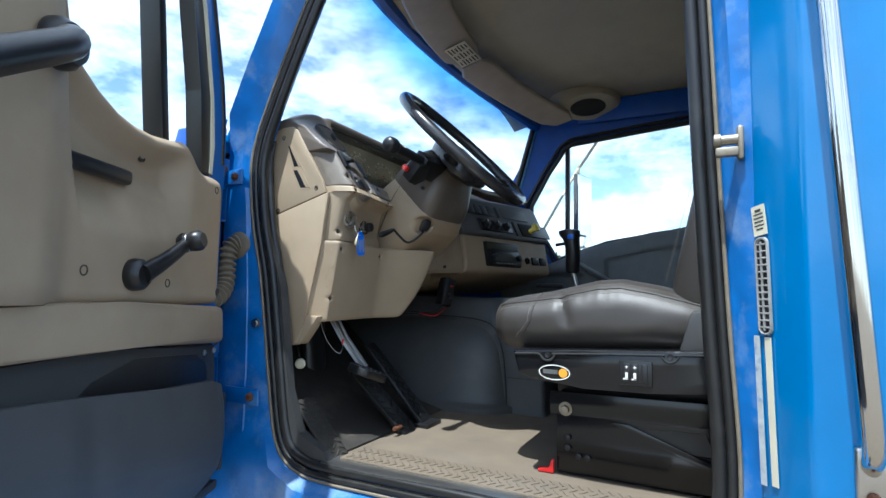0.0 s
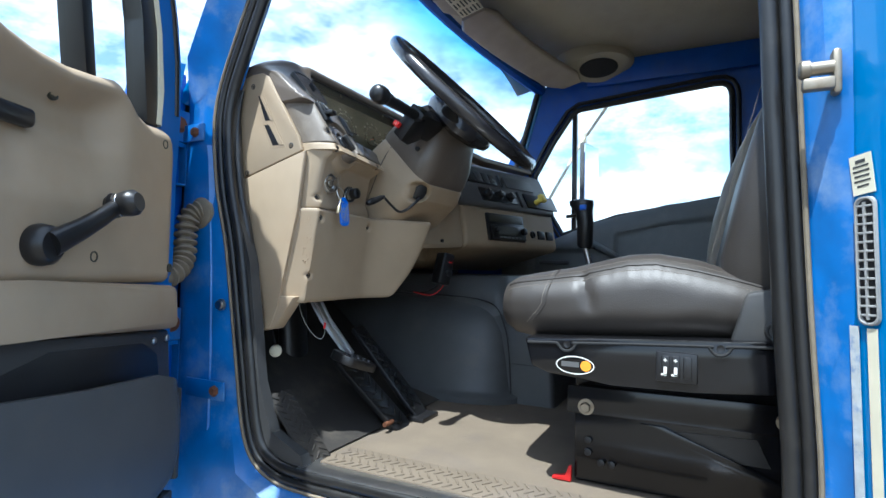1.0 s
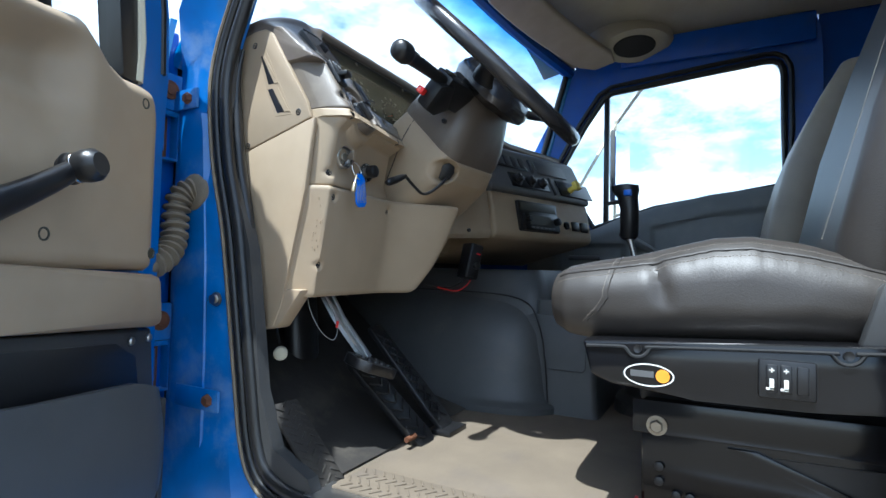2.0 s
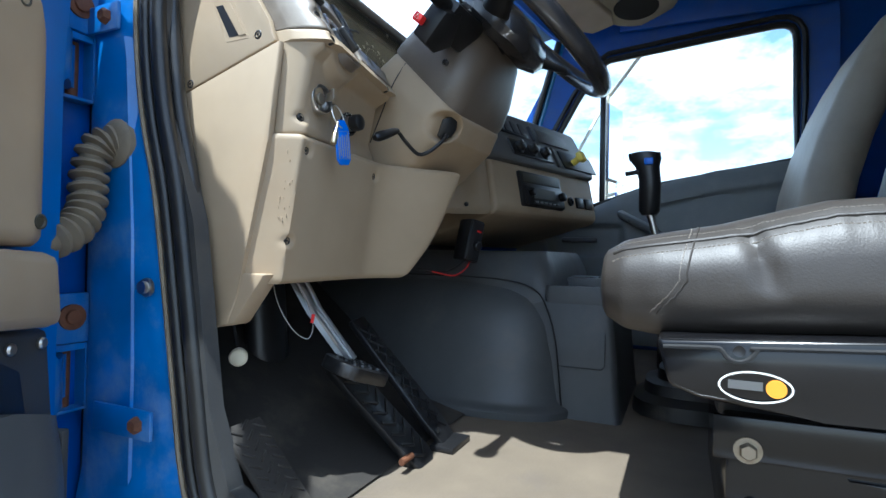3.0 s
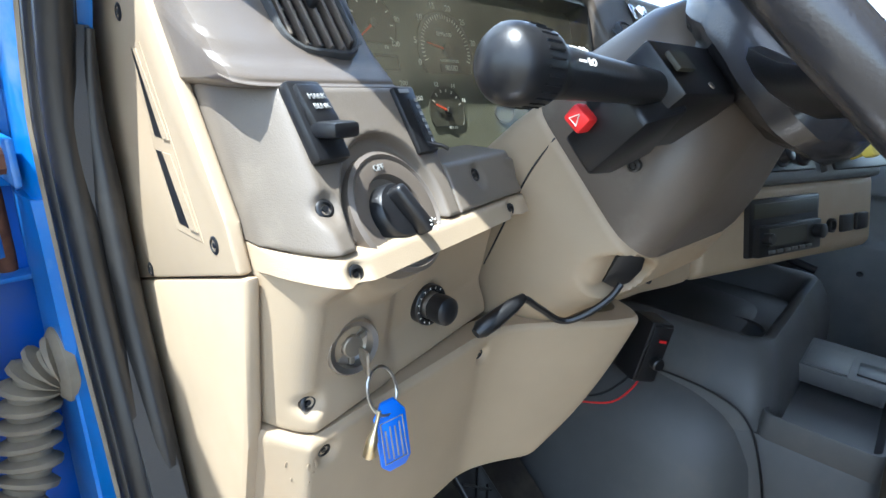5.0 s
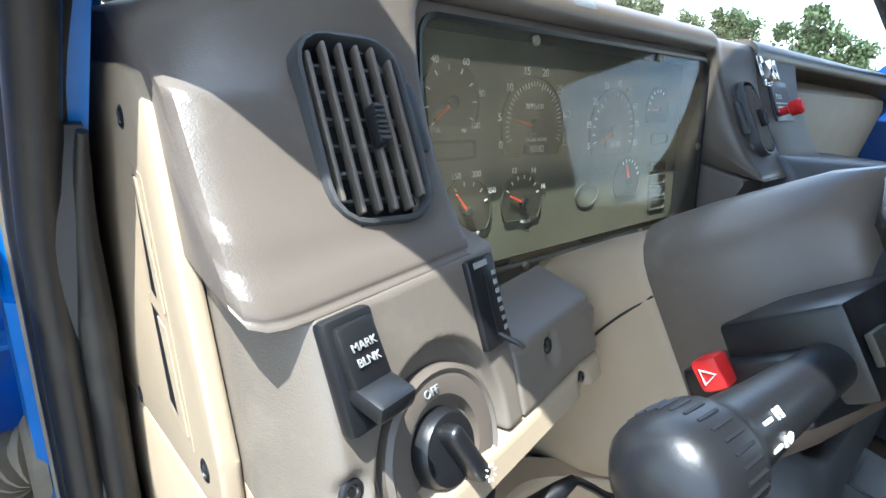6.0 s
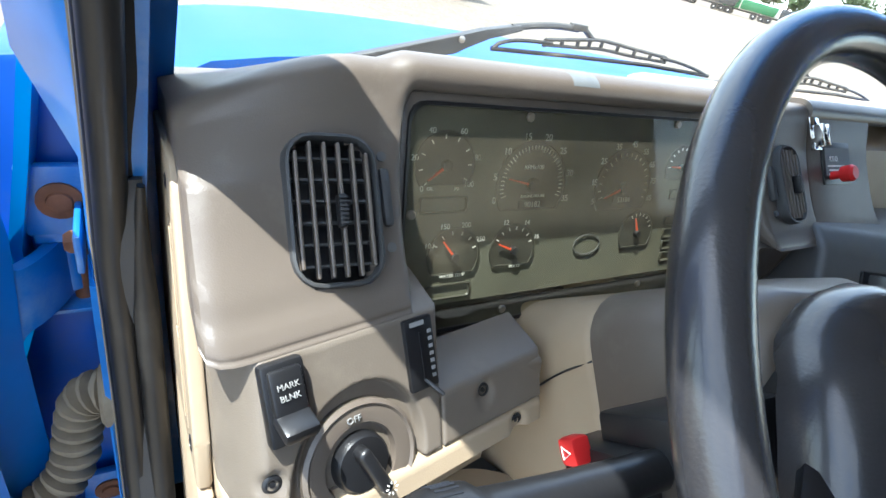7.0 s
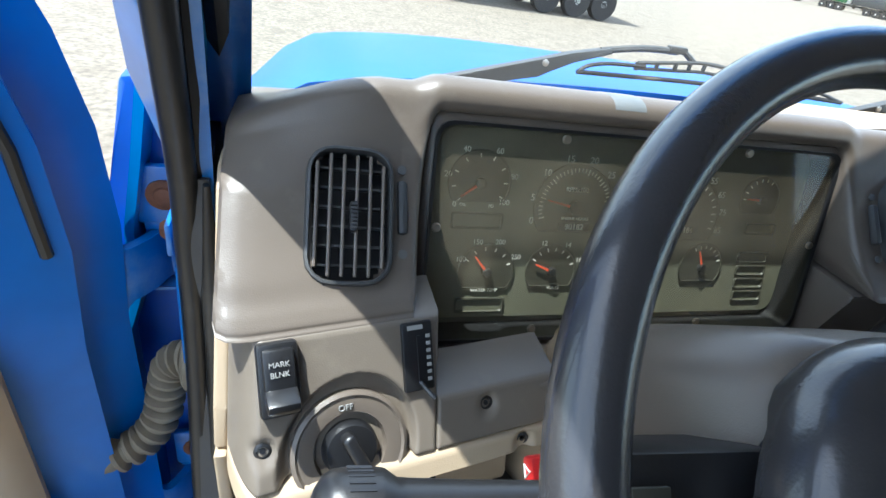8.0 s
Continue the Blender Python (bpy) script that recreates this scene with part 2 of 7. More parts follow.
def prism(bm, pts, axis, a, b, bevel=0.0, seg=2):
    """A flat outline pushed along an axis from a to b."""
    def place(p, h):
        return {"x": (h, p[0], p[1]), "y": (p[0], h, p[1]), "z": (p[0], p[1], h)}[axis]
    start = len(bm.verts)
    vs = loft(bm, [[place(p, a) for p in pts], [place(p, b) for p in pts]])
    if bevel:
        bm.verts.ensure_lookup_table()
        edges = list({e for v in vs for e in v.link_edges})
        bmesh.ops.bevel(bm, geom=edges, offset=bevel, segments=seg, affect="EDGES", profile=0.5)
    return vs


def smooth_line(pts, steps=6):
    """A Catmull-Rom curve through the points."""
    p = [Vector(q) for q in pts]
    p = [2 * p[0] - p[1]] + p + [2 * p[-1] - p[-2]]
    out = []
    for i in range(1, len(p) - 2):
        for s in range(steps):
            t = s / steps
            out.append(0.5 * (2 * p[i] + (p[i + 1] - p[i - 1]) * t + (2 * p[i - 1] - 5 * p[i] + 4 * p[i + 1] - p[i + 2]) * t * t + (3 * p[i] - p[i - 1] - 3 * p[i + 1] + p[i + 2]) * t ** 3))
    return out + [p[-2]]


def tube(bm, pts, r, n=10, flat=1.0, closed=False):
    """A round bar along a line; r may be a list, flat squeezes it."""
    pts = [Vector(p) for p in pts]
    rings, up = [], None
    for i, p in enumerate(pts):
        a, b = pts[i - 1] if i or closed else p, pts[(i + 1) % len(pts)] if i + 1 < len(pts) or closed else p
        d = (b - a).normalized()
        if up is None:
            up = d.orthogonal().normalized()
        up = (up - d * up.dot(d)).normalized()
        side = d.cross(up)
        rad = r[i] if isinstance(r, (list, tuple)) else r
        rings.append([p + up * rad * math.cos(6.28319 * k / n) + side * rad * flat * math.sin(6.28319 * k / n) for k in range(n)])
    if closed:
        rings.append(rings[0])
        return loft(bm, rings, cap=False)
    return loft(bm, rings)


def lathe(bm, profile, m, n=24, cap=True):
    """A turned shape: profile of (radius, height) round the z axis of m."""
    rings = [[m @ Vector((r * math.cos(6.28319 * k / n), r * math.sin(6.28319 * k / n), h)) for k in range(n)] for r, h in profile]
    return loft(bm, rings, cap)


def grid(bm, fn, nu, nv):
    """A sheet from fn(u, v), u and v in 0..1."""
    vs = [[bm.verts.new(fn(i / nu, j / nv)) for j in range(nv + 1)] for i in range(nu + 1)]
    for i in range(nu):
        for j in range(nv):
            bm.faces.new((vs[i][j], vs[i + 1][j], vs[i + 1][j + 1], vs[i][j + 1]))
    return vs


def rounded(cx, cy, w, h, r, n=4):
    """Outline of a rectangle with round corners."""
    out = []
    for sx, sy, a0 in ((1, 1, 0), (-1, 1, 90), (-1, -1, 180), (1, -1, 270)):
        for k in range(n + 1):
            a = radians(a0 + 90 * k / n)
            out.append((cx + sx * (w / 2 - r) + r * math.cos(a), cy + sy * (h / 2 - r) + r * math.sin(a)))
    return out


def smooth01(t):
    t = max(0.0, min(1.0, t))
    return t * t * (3 - 2 * t)


PLACE = {}


def thing(name, loc=(0, 0, 0), label="", category="", group="", kind="", rot=None):
    """An Empty at the base of a thing."""
    ob = new(name)
    ob.empty_display_size = 0.05
    m = Matrix.Translation(loc) @ (rot or Matrix.Identity(4))
    ob.matrix_world = m
    PLACE[ob.name] = m
    return tagged(ob, label, category, group, kind)


def part(name, bm, mat, parent=None, label="", local=False, sharp=40, extra=()):
    """Links a bmesh as one mesh under a thing or a part. local: its points are in the thing's own axes."""
    me = bpy.data.meshes.new(name)
    bmesh.ops.recalc_face_normals(bm, faces=bm.faces)
    bm.to_mesh(me)
    bm.free()
    me.materials.append(mat)
    for x in extra:
        me.materials.append(x)
    for p in me.polygons:
        p.use_smooth = True
    me.set_sharp_from_angle(angle=radians(sharp))
    ob = new(name, me)
    if parent is not None:
        ob.parent = parent
        m = PLACE[parent.name]
        PLACE[ob.name] = m
        if not local:
            me.transform(m.inverted())
    else:
        PLACE[ob.name] = Matrix.Identity(4)
    return tagged(ob, label)


def solo(name, bm, mat, label, category, kind="", group="", sharp=40):
    """A thing that is one mesh, its origin at its base."""
    cs = [v.co for v in bm.verts]
    base = Vector((sum(c.x for c in cs) / len(cs), sum(c.y for c in cs) / len(cs), min(c.z for c in cs)))
    bmesh.ops.translate(bm, vec=-base, verts=bm.verts)
    ob = part(name, bm, mat, sharp=sharp)
    ob.location = base
    PLACE[ob.name] = Matrix.Translation(base)
    return tagged(ob, label, category, group, kind)


def B():
    return bmesh.new()


def writing(name, text, size, m, mat, parent, depth=0.0004):
    """Letters in the built-in face, centred on the plane of m."""
    cu = bpy.data.curves.new(name, "FONT")
    cu.body, cu.size, cu.align_x, cu.align_y, cu.extrude = text, size, "CENTER", "CENTER", depth
    tmp = bpy.data.objects.new(name, cu)
    scene.collection.objects.link(tmp)
    me = bpy.data.meshes.new_from_object(tmp.evaluated_get(bpy.context.evaluated_depsgraph_get()))
    bpy.data.objects.remove(tmp)
    bpy.data.curves.remove(cu)
    me.transform(PLACE[parent.name].inverted() @ m)
    me.materials.clear()
    me.materials.append(mat)
    ob = new(name, me)
    ob.parent = parent
    PLACE[ob.name] = PLACE[parent.name]
    return ob


def facing(p, normal, up=(0, 0, 1)):
    """A pose at p whose z axis is the normal and whose y axis lies towards up."""
    z = Vector(normal).normalized()
    x = Vector(up).cross(z).normalized()
    y = z.cross(x)
    return Matrix.Translation(p) @ Matrix((x, y, z)).transposed().to_4x4()


def screw(parent, p, normal, r=0.007, mat=None, name="screw"):
    """A socket screw, its head sunk in a moulded dimple."""
    m = facing(p, normal, (0.01, 0, 1))
    bm = B()
    lathe(bm, [(r * 0.95, -0.006), (r * 0.95, 0.0), (r * 0.80, 0.0008), (r * 0.62, 0.0010), (r * 0.56, -0.0010), (r * 0.34, -0.0012), (r * 0.28, 0.0006)], m, 16)
    return part(name, bm, mat or BLACK, parent)


FLOOR = 1.20
# ---- the yard ----
bm = B()
vs = grid(bm, lambda u, v: ((u - 0.5) * 5200, (v - 0.5) * 5200, 0), 60, 60)
for ring in vs:
    for v in ring:
        d = v.co.xy.length
        v.co.z = 0.0 if d < 100 else 0.25 * noise.noise(v.co * 0.002)
tagged(part("ground", bm, GROUND), "pale dusty gravel yard, sunlit", "ground", kind="structure")


def ring_sheet(bm, loops):
    """Skin between loops of equal count, closed along the loop, open across."""
    vs = [[bm.verts.new(p) for p in lp] for lp in loops]
    k = len(vs[0])
    for a, b in zip(vs, vs[1:]):
        for i in range(k):
            bm.faces.new((a[i], a[(i + 1) % k], b[(i + 1) % k], b[i]))


# ---- cab shell ----
DOORWAY = [(1.02, 1.195), (1.10, 1.20), (1.155, 1.225), (1.183, 1.28), (1.205, 1.40), (1.225, 1.52), (1.25, 1.66), (1.282, 1.78), (1.298, 1.90), (1.292, 1.99),
           (1.25, 2.09), (1.19, 2.225), (1.11, 2.41), (1.03, 2.575), (0.99, 2.625), (0.93, 2.65), (0.6, 2.67), (0.36, 2.67), (0.295, 2.655), (0.265, 2.60),
           (0.265, 2.3), (0.258, 2.05), (0.25, 1.8), (0.24, 1.55), (0.23, 1.35), (0.235, 1.24), (0.26, 1.20), (0.33, 1.185), (0.7, 1.185)]

DOORWAY = [(0.33 + (y - 0.33) * 1.03, 1.592 + (z - 1.592) * 1.03) if y > 0.95 else (y, z) for y, z in DOORWAY]
DOORWAY = [(y + 0.017 * max(0.0, min(1.0, (z - 2.05) / 0.1)) if y > 0.95 else y, z) for y, z in DOORWAY]


def side_x(z):
    return -0.930 + 0.035 * max(0.0, (z - 1.95) / 0.7)


def offset_loop(pts, d):
    out, k = [], len(pts)
    for i in range(k):
        a, b = Vector(pts[i - 1]), Vector(pts[(i + 1) % k])
        t = (b - a).normalized()
        out.append((pts[i][0] + t.y * d, pts[i][1] - t.x * d))
    return out


def doorway_ring(d, dx, sx=1, loop=DOORWAY):
    return [(sx * (side_x(z) + dx), y, z) for y, z in offset_loop(loop, d)]


def wall_outer(p):
    """The outer edge of the cab's side for a point of the doorway."""
    y, z = p
    if z > 2.6:
        return (y, 2.78)
    if y > 0.95:
        return (max(1.44, y + 0.09) if z < 2.0 else y + 0.115, z - 0.02 if z > 1.24 else 1.02)
    if y < 0.31 and z > 1.19:
        return (0.165, z)
    return (y, 1.02)


bm = B()
ring_sheet(bm, [doorway_ring(0.0, 0.025), doorway_ring(0.0, 0.0), doorway_ring(0.014, -0.004), doorway_ring(0.03, -0.012), [(x + (0.024 if y > 0.95 and 1.2 < z < 2.2 else 0.0), y, z) for x, y, z in doorway_ring(0.048, -0.045)],
                [(side_x(z) - (0.018 if y > 0.95 and 1.22 < z < 2.05 else 0.06), *wall_outer((y, z))) for y, z in DOORWAY], [(side_x(z) + 0.05, *wall_outer((y, z))) for y, z in DOORWAY]])
tagged(part("wall_left", bm, BLUE_WORN), "blue painted door frame of the cab, chalky scuffs", "door frame", kind="structure")

SMOOTH_WAY = [(p[1], p[2]) for p in smooth_line([(0, y, z) for y, z in DOORWAY + DOORWAY[:1]], 5)][:-1]
bm = B()
tube(bm, doorway_ring(-0.006, 0.0, loop=SMOOTH_WAY), 0.0125, 12, closed=True)
tube(bm, doorway_ring(0.013, -0.007, loop=SMOOTH_WAY), 0.0085, 10, closed=True)
tube(bm, doorway_ring(0.006, 0.012, loop=SMOOTH_WAY), 0.009, 8, closed=True)
front = [p for p in doorway_ring(-0.012, 0.020, loop=SMOOTH_WAY) if p[1] > 1.10 and 1.24 < p[2] < 2.02]
tube(bm, front, [min(0.0112, 0.003 + 0.0016 * k, 0.003 + 0.0012 * (len(front) - 1 - k)) for k in range(len(front))], 12)
tagged(part("trim", bm, SEAL), "black rubber door seal with dust streaks", "door seal", kind="structure")
bm = B()
tube(bm, doorway_ring(0.024, -0.014, loop=SMOOTH_WAY), 0.0035, 6, closed=True)
tagged(part("seal_edge", bm, BELLOWS), "dusty tan edge of the door seal", "door seal", kind="structure")

bm = B()
rbox(bm, (-0.005, 0.35, FLOOR - 0.03), (1.86, 1.9, 0.06), 0.0)
tagged(part("floor", bm, MAT), "dusty tan rubber floor mat of the cab", "floor", kind="structure")
bm = B()
rbox(bm, (-0.9, 0.66, FLOOR - 0.014), (0.075, 0.86, 0.034), 0.006)
tagged(part("door_sill", bm, ALU), "ribbed metal tread plate along the sill", "sill", kind="structure")

# roof lining, bowed
bm = B()
top = grid(bm, lambda u, v: (-0.93 + 1.86 * u, -0.6 + 1.86 * v, 2.735 - 0.075 * (2 * u - 1) ** 4 - 0.10 * max(0, v - 0.55) ** 2 / 0.2), 16, 16)
ext = bmesh.ops.extrude_face_region(bm, geom=list(bm.faces))["geom"]
bmesh.ops.translate(bm, vec=(0, 0, 0.06), verts=[g for g in ext if isinstance(g, bmesh.types.BMVert)])
tagged(part("ceiling", bm, LINER), "beige vinyl headlining", "ceiling", kind="structure")
bm = B()
rbox(bm, (0, 0.33, 2.83), (1.96, 1.9, 0.05), 0.02)
tagged(part("roof", bm, BLUE), "blue painted cab roof", "roof", kind="structure")
# unseen rear wall, given the pale lining to bounce light onto the dashboard
bm = B()
rbox(bm, (0, -0.62, 2.0), (1.98, 0.06, 1.66), 0.01)
tagged(part("wall_back", bm, LINER), "unseen rear wall of the cab, pale to bounce light forward", "wall", kind="structure")
bm = B()
rbox(bm, (0, 1.62, 1.53), (1.9, 0.05, 0.86), 0.0)
tagged(part("firewall", bm, DARK), "dark firewall behind the dashboard", "wall", kind="structure")

# outer cab side behind the doorway
bm = B()
prism(bm, [(-0.984, 0.181), (-1.062, 0.122), (-1.07, 0.06), (-1.07, -0.66), (-0.95, -0.66), (-0.95, 0.17)], "z", 1.0, 2.8, 0.007, 3)
tagged(part("cab_side", bm, BLUE), "glossy blue outer side of the cab", "cab side", kind="structure")
bm = B()
prism(bm, [(0.30, 1.02), (1.5, 1.02), (1.5, 0.62), (0.30, 0.62)], "x", -1.02, -0.93, 0.01)
tagged(part("rocker", bm, BLUE), "blue rocker panel below the doorway", "cab side", kind="structure")

# toe board: the under-dash shade is put into its dark colour
bm = B()
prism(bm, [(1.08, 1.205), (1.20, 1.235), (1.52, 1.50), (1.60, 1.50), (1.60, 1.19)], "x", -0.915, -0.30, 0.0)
tagged(part("toe_board", bm, MAT_DARK), "grimy grey toe board, coloured darker for the shade under the dashboard", "toe board", kind="structure")
bm = B()
prism(bm, [(1.06, 1.18), (1.08, 1.225), (1.16, 1.26), (1.20, 1.36), (1.24, 1.62), (1.31, 1.82), (1.31, 2.02), (1.62, 2.06), (1.62, 1.18)], "x", -0.93, -0.905, 0.0)
tagged(part("kick_panel", bm, DARK), "dark kick panel beside the pedals", "panel", kind="structure")

bm = B()
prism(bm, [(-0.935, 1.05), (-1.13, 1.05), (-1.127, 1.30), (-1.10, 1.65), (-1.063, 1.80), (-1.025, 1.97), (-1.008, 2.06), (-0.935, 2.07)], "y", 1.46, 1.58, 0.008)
tagged(part("cowl_side", bm, BLUE_SHADED), "blue recessed cowl side behind the hinges, coloured as in shade", "cab side", kind="structure")

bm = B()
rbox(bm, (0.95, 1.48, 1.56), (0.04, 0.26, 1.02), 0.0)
tagged(part("cowl_right", bm, BLUE_SHADED), "blue cowl side of the cab, coloured as in shade", "cab side", kind="structure")

# windshield and its posts
def ws(u, v):
    x = -0.925 + 1.85 * u
    q = (x / 0.925) ** 2
    edge = 1.43 - 0.17 * u
    return (x * (1 - 0.02 * v), (1.66 * (1 - q) + edge * q) * (1 - v) + (1.30 - 0.18 * q) * v, 2.06 + (0.59 - 0.09 * q) * v)


bm = B()
grid(bm, ws, 24, 8)
pane = towards(part("window_1", bm, WINDSHIELD), (0, -1, -0.5))
pane.visible_shadow = False
tagged(pane, "clear windshield with a blue shade band", "windshield", kind="structure")
for side, nm in ((0.0, "post_left"), (1.0, "post_right")):
    bm = B()
    tube(bm, [Vector(ws(side, t)) + Vector((0.004 * (2 * side - 1), 0.0, 0)) for t in (-0.12, 0.25, 0.6, 1.05)], 0.020, 10, 0.9)
    tagged(part(nm, bm, BLUE), "blue painted windshield post", "post", kind="structure")
    bm = B()
    tube(bm, [Vector(ws(abs(side - 0.012), t)) for t in (0.0, 0.3, 0.6, 1.0)], 0.014, 8)
    tagged(part("seal_" + nm, bm, SEAL), "black windshield rubber", "seal", kind="structure")
bm = B()
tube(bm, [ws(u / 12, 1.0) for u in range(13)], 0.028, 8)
tagged(part("windshield_header", bm, BLUE_SHADED), "blue windshield header, coloured as in shade", "header", kind="structure")

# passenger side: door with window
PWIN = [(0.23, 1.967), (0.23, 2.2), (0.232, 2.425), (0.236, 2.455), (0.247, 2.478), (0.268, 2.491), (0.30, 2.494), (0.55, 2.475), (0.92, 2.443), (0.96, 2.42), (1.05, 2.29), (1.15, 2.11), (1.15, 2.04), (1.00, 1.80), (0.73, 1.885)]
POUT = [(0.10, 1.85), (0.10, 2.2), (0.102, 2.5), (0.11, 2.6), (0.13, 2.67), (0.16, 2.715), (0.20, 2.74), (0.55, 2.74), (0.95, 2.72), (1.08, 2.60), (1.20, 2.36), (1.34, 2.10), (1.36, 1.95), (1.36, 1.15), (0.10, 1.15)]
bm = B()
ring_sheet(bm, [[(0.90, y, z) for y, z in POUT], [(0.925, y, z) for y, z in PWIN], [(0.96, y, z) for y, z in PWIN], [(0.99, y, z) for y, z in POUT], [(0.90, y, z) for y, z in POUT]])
tagged(part("wall_right", bm, BLUE_SHADED), "blue painted passenger side of the cab", "cab side", kind="structure")
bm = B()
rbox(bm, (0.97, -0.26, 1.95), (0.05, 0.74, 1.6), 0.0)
tagged(part("wall_right_rear", bm, BLUE_SHADED), "blue rear corner of the cab", "cab side", kind="structure")
bm = B()
tube(bm, [(0.925, y, z) for y, z in PWIN], 0.014, 8, closed=True)
tube(bm, [(0.912, y, z) for y, z in offset_loop(PWIN, -0.026)], 0.010, 8, closed=True)
tagged(part("window_seal", bm, SEAL), "black rubber window seal", "seal", kind="structure")
bm = B()
bm.faces.new([bm.verts.new((0.945, y, z)) for y, z in PWIN])
pane = towards(part("window_2", bm, WINDOW), (-1, 0, 0))
pane.visible_shadow = False
tagged(pane, "clear passenger door window", "window", kind="structure")
bm = B()
rbox(bm, (0.935, 0.945, 2.12), (0.03, 0.024, 0.68), 0.004)
tagged(part("window_divider", bm, BLACK), "black vent window divider bar", "window", kind="structure")

# passenger door trim
pd = thing("passenger_door_trim", (0.90, 0.6, 1.22), "pale grey moulded passenger door panel", "door panel")


def far_trim(u, v):
    """The far door's inner panel: a sill roll, a recess for the latch and a raised arm-rest."""
    y = 0.14 + 1.17 * u
    top = float(np.interp(y, [0.14, 0.23, 0.50, 0.73, 0.86, 0.95, 1.05, 1.31], [1.955, 1.965, 1.935, 1.885, 1.85, 1.81, 1.77, 1.72]))
    z = 1.22 + (top - 1.22) * v
    recess = smooth01((y - 0.84) / 0.03) * smooth01((1.17 - y) / 0.03) * smooth01((z - 1.575) / 0.02) * smooth01((1.725 - z) / 0.02)
    insert = smooth01((0.74 - y) / 0.02) * smooth01((z - 1.63 - 0.05 * smooth01((0.5 - y) / 0.3)) / 0.012) * smooth01((top - 0.085 - z) / 0.014)
    arm = smooth01((0.80 - y) / 0.10) * smooth01((1.63 - z) / 0.02) * smooth01((z - 1.50) / 0.03)
    rim = max(0.0, (v - 0.90) / 0.10)
    return (0.868 + 0.022 * recess + 0.012 * insert - 0.030 * arm + 0.028 * rim ** 2, y, z)


bm = B()
grid(bm, far_trim, 110, 72)
ed = [e for e in bm.edges if e.is_boundary]
ex = bmesh.ops.extrude_edge_only(bm, edges=ed)["geom"]
for v in [q for q in ex if isinstance(q, bmesh.types.BMVert)]:
    v.co.x = 0.905
part("panel", bm, PALE_GREY, pd)
bm = B()
tube(bm, smooth_line([(0.875, 0.86, 1.765), (0.838, 0.835, 1.750), (0.822, 0.77, 1.715), (0.826, 0.70, 1.672), (0.855, 0.66, 1.650)]), [0.018] * 2 + [0.024] * 22 + [0.018], 12, 0.7)
grab = part("grab_handle", bm, PALE_GREY, pd)
bm = B()
lathe(bm, [(0.011, 0.0), (0.010, 0.002), (0.006, 0.001)], Matrix.Translation((0.813, 0.815, 1.737)) @ Matrix.Rotation(radians(-90), 4, "Y"), 14)
part("handle_screw", bm, BLACK, grab)
bm = B()
rbox(bm, (0.868, 1.03, 1.655), (0.016, 0.15, 0.022), 0.007, 3)
part("latch_lever", bm, GREY, pd)
bm = B()
lathe(bm, [(0.020, 0), (0.020, 0.012), (0.012, 0.020)], Matrix.Translation((0.868, 1.13, 1.512)) @ Matrix.Rotation(radians(-90), 4, "Y"), 16)
tube(bm, [(0.846, 1.13, 1.512), (0.838, 1.07, 1.497), (0.836, 1.00, 1.480)], [0.016, 0.014, 0.013], 10, 0.8)
part("window_crank", bm, BLACK, pd)
for y, z in ((1.19, 1.50), (0.90, 1.49)):
    bm = B()
    lathe(bm, [(0.008, 0), (0.008, 0.002), (0.004, 0.001)], Matrix.Translation((0.868, y, z)) @ Matrix.Rotation(radians(-90), 4, "Y"), 12)
    part("trim_screw", bm, BLACK, pd)

# ---- dashboard ----
dash = thing("dashboard", (-0.1, 1.4, 1.5), "tan and grey-brown moulded truck dashboard", "dashboard")


def lip_drop(x):
    return -0.055 * max(0.0, (-x - 0.76) / 0.13) ** 1.6


PAD = [(1.64, 1.97), (1.64, 2.00), (1.45, 2.072), (1.36, 2.108), (1.325, 2.122), (1.303, 2.131), (1.288, 2.134), (1.276, 2.128), (1.266, 2.110), (1.252, 2.084), (1.232, 2.056), (1.208, 2.026), (1.186, 2.004), (1.172, 1.994), (1.165, 1.987), (1.174, 1.983), (1.3, 1.980), (1.64, 1.968)]
BROW = [(1.64, 1.97), (1.64, 2.00), (1.45, 2.080), (1.36, 2.116), (1.325, 2.130), (1.303, 2.139), (1.288, 2.141), (1.276, 2.136), (1.271, 2.126), (1.273, 2.118), (1.280, 2.114), (1.30, 2.112), (1.33, 2.104), (1.36, 2.09), (1.40, 2.07), (1.45, 2.05), (1.5, 2.02), (1.6, 1.99)]


PAD = [(p[1], p[2]) for p in smooth_line([(0, y, z) for y, z in PAD], 7)]
BROW = [(p[1], p[2]) for p in smooth_line([(0, y, z) for y, z in BROW], 7)]


def pad_ring(prof, x, grow=0.0, other=None, mix=0.0):
    cy, cz = 1.42, 2.06
    if other:
        prof = [(a + (c - a) * mix, b + (d - b) * mix) for (a, b), (c, d) in zip(prof, other)]
    return [(x, y + (cy - y) * grow + 0.18 * (min(x, -0.715) + 0.715) * max(0.0, min(1.0, (2.11 - z) / 0.10)), z + (cz - z) * grow + lip_drop(x) * max(0.0, min(1.0, (z - 2.06) / 0.08))) for y, z in prof]


def pad_mix(x):
    """0 where the pad is full, 1 where it is only the brow over the instruments."""
    return smooth01((x + 0.738) / 0.028) * smooth01((-0.218 - x) / 0.030)


def in_vent(c, cx, cz, w, h, r=0.020):
    """Whether a face of the pad lies inside a vent's rounded opening."""
    a, b = max(0.0, abs(c.x - cx) - w / 2 + r), max(0.0, abs((c.z - cz) * 1.31) - h / 2 + r)
    return math.hypot(a, b) < r and c.y < 1.30


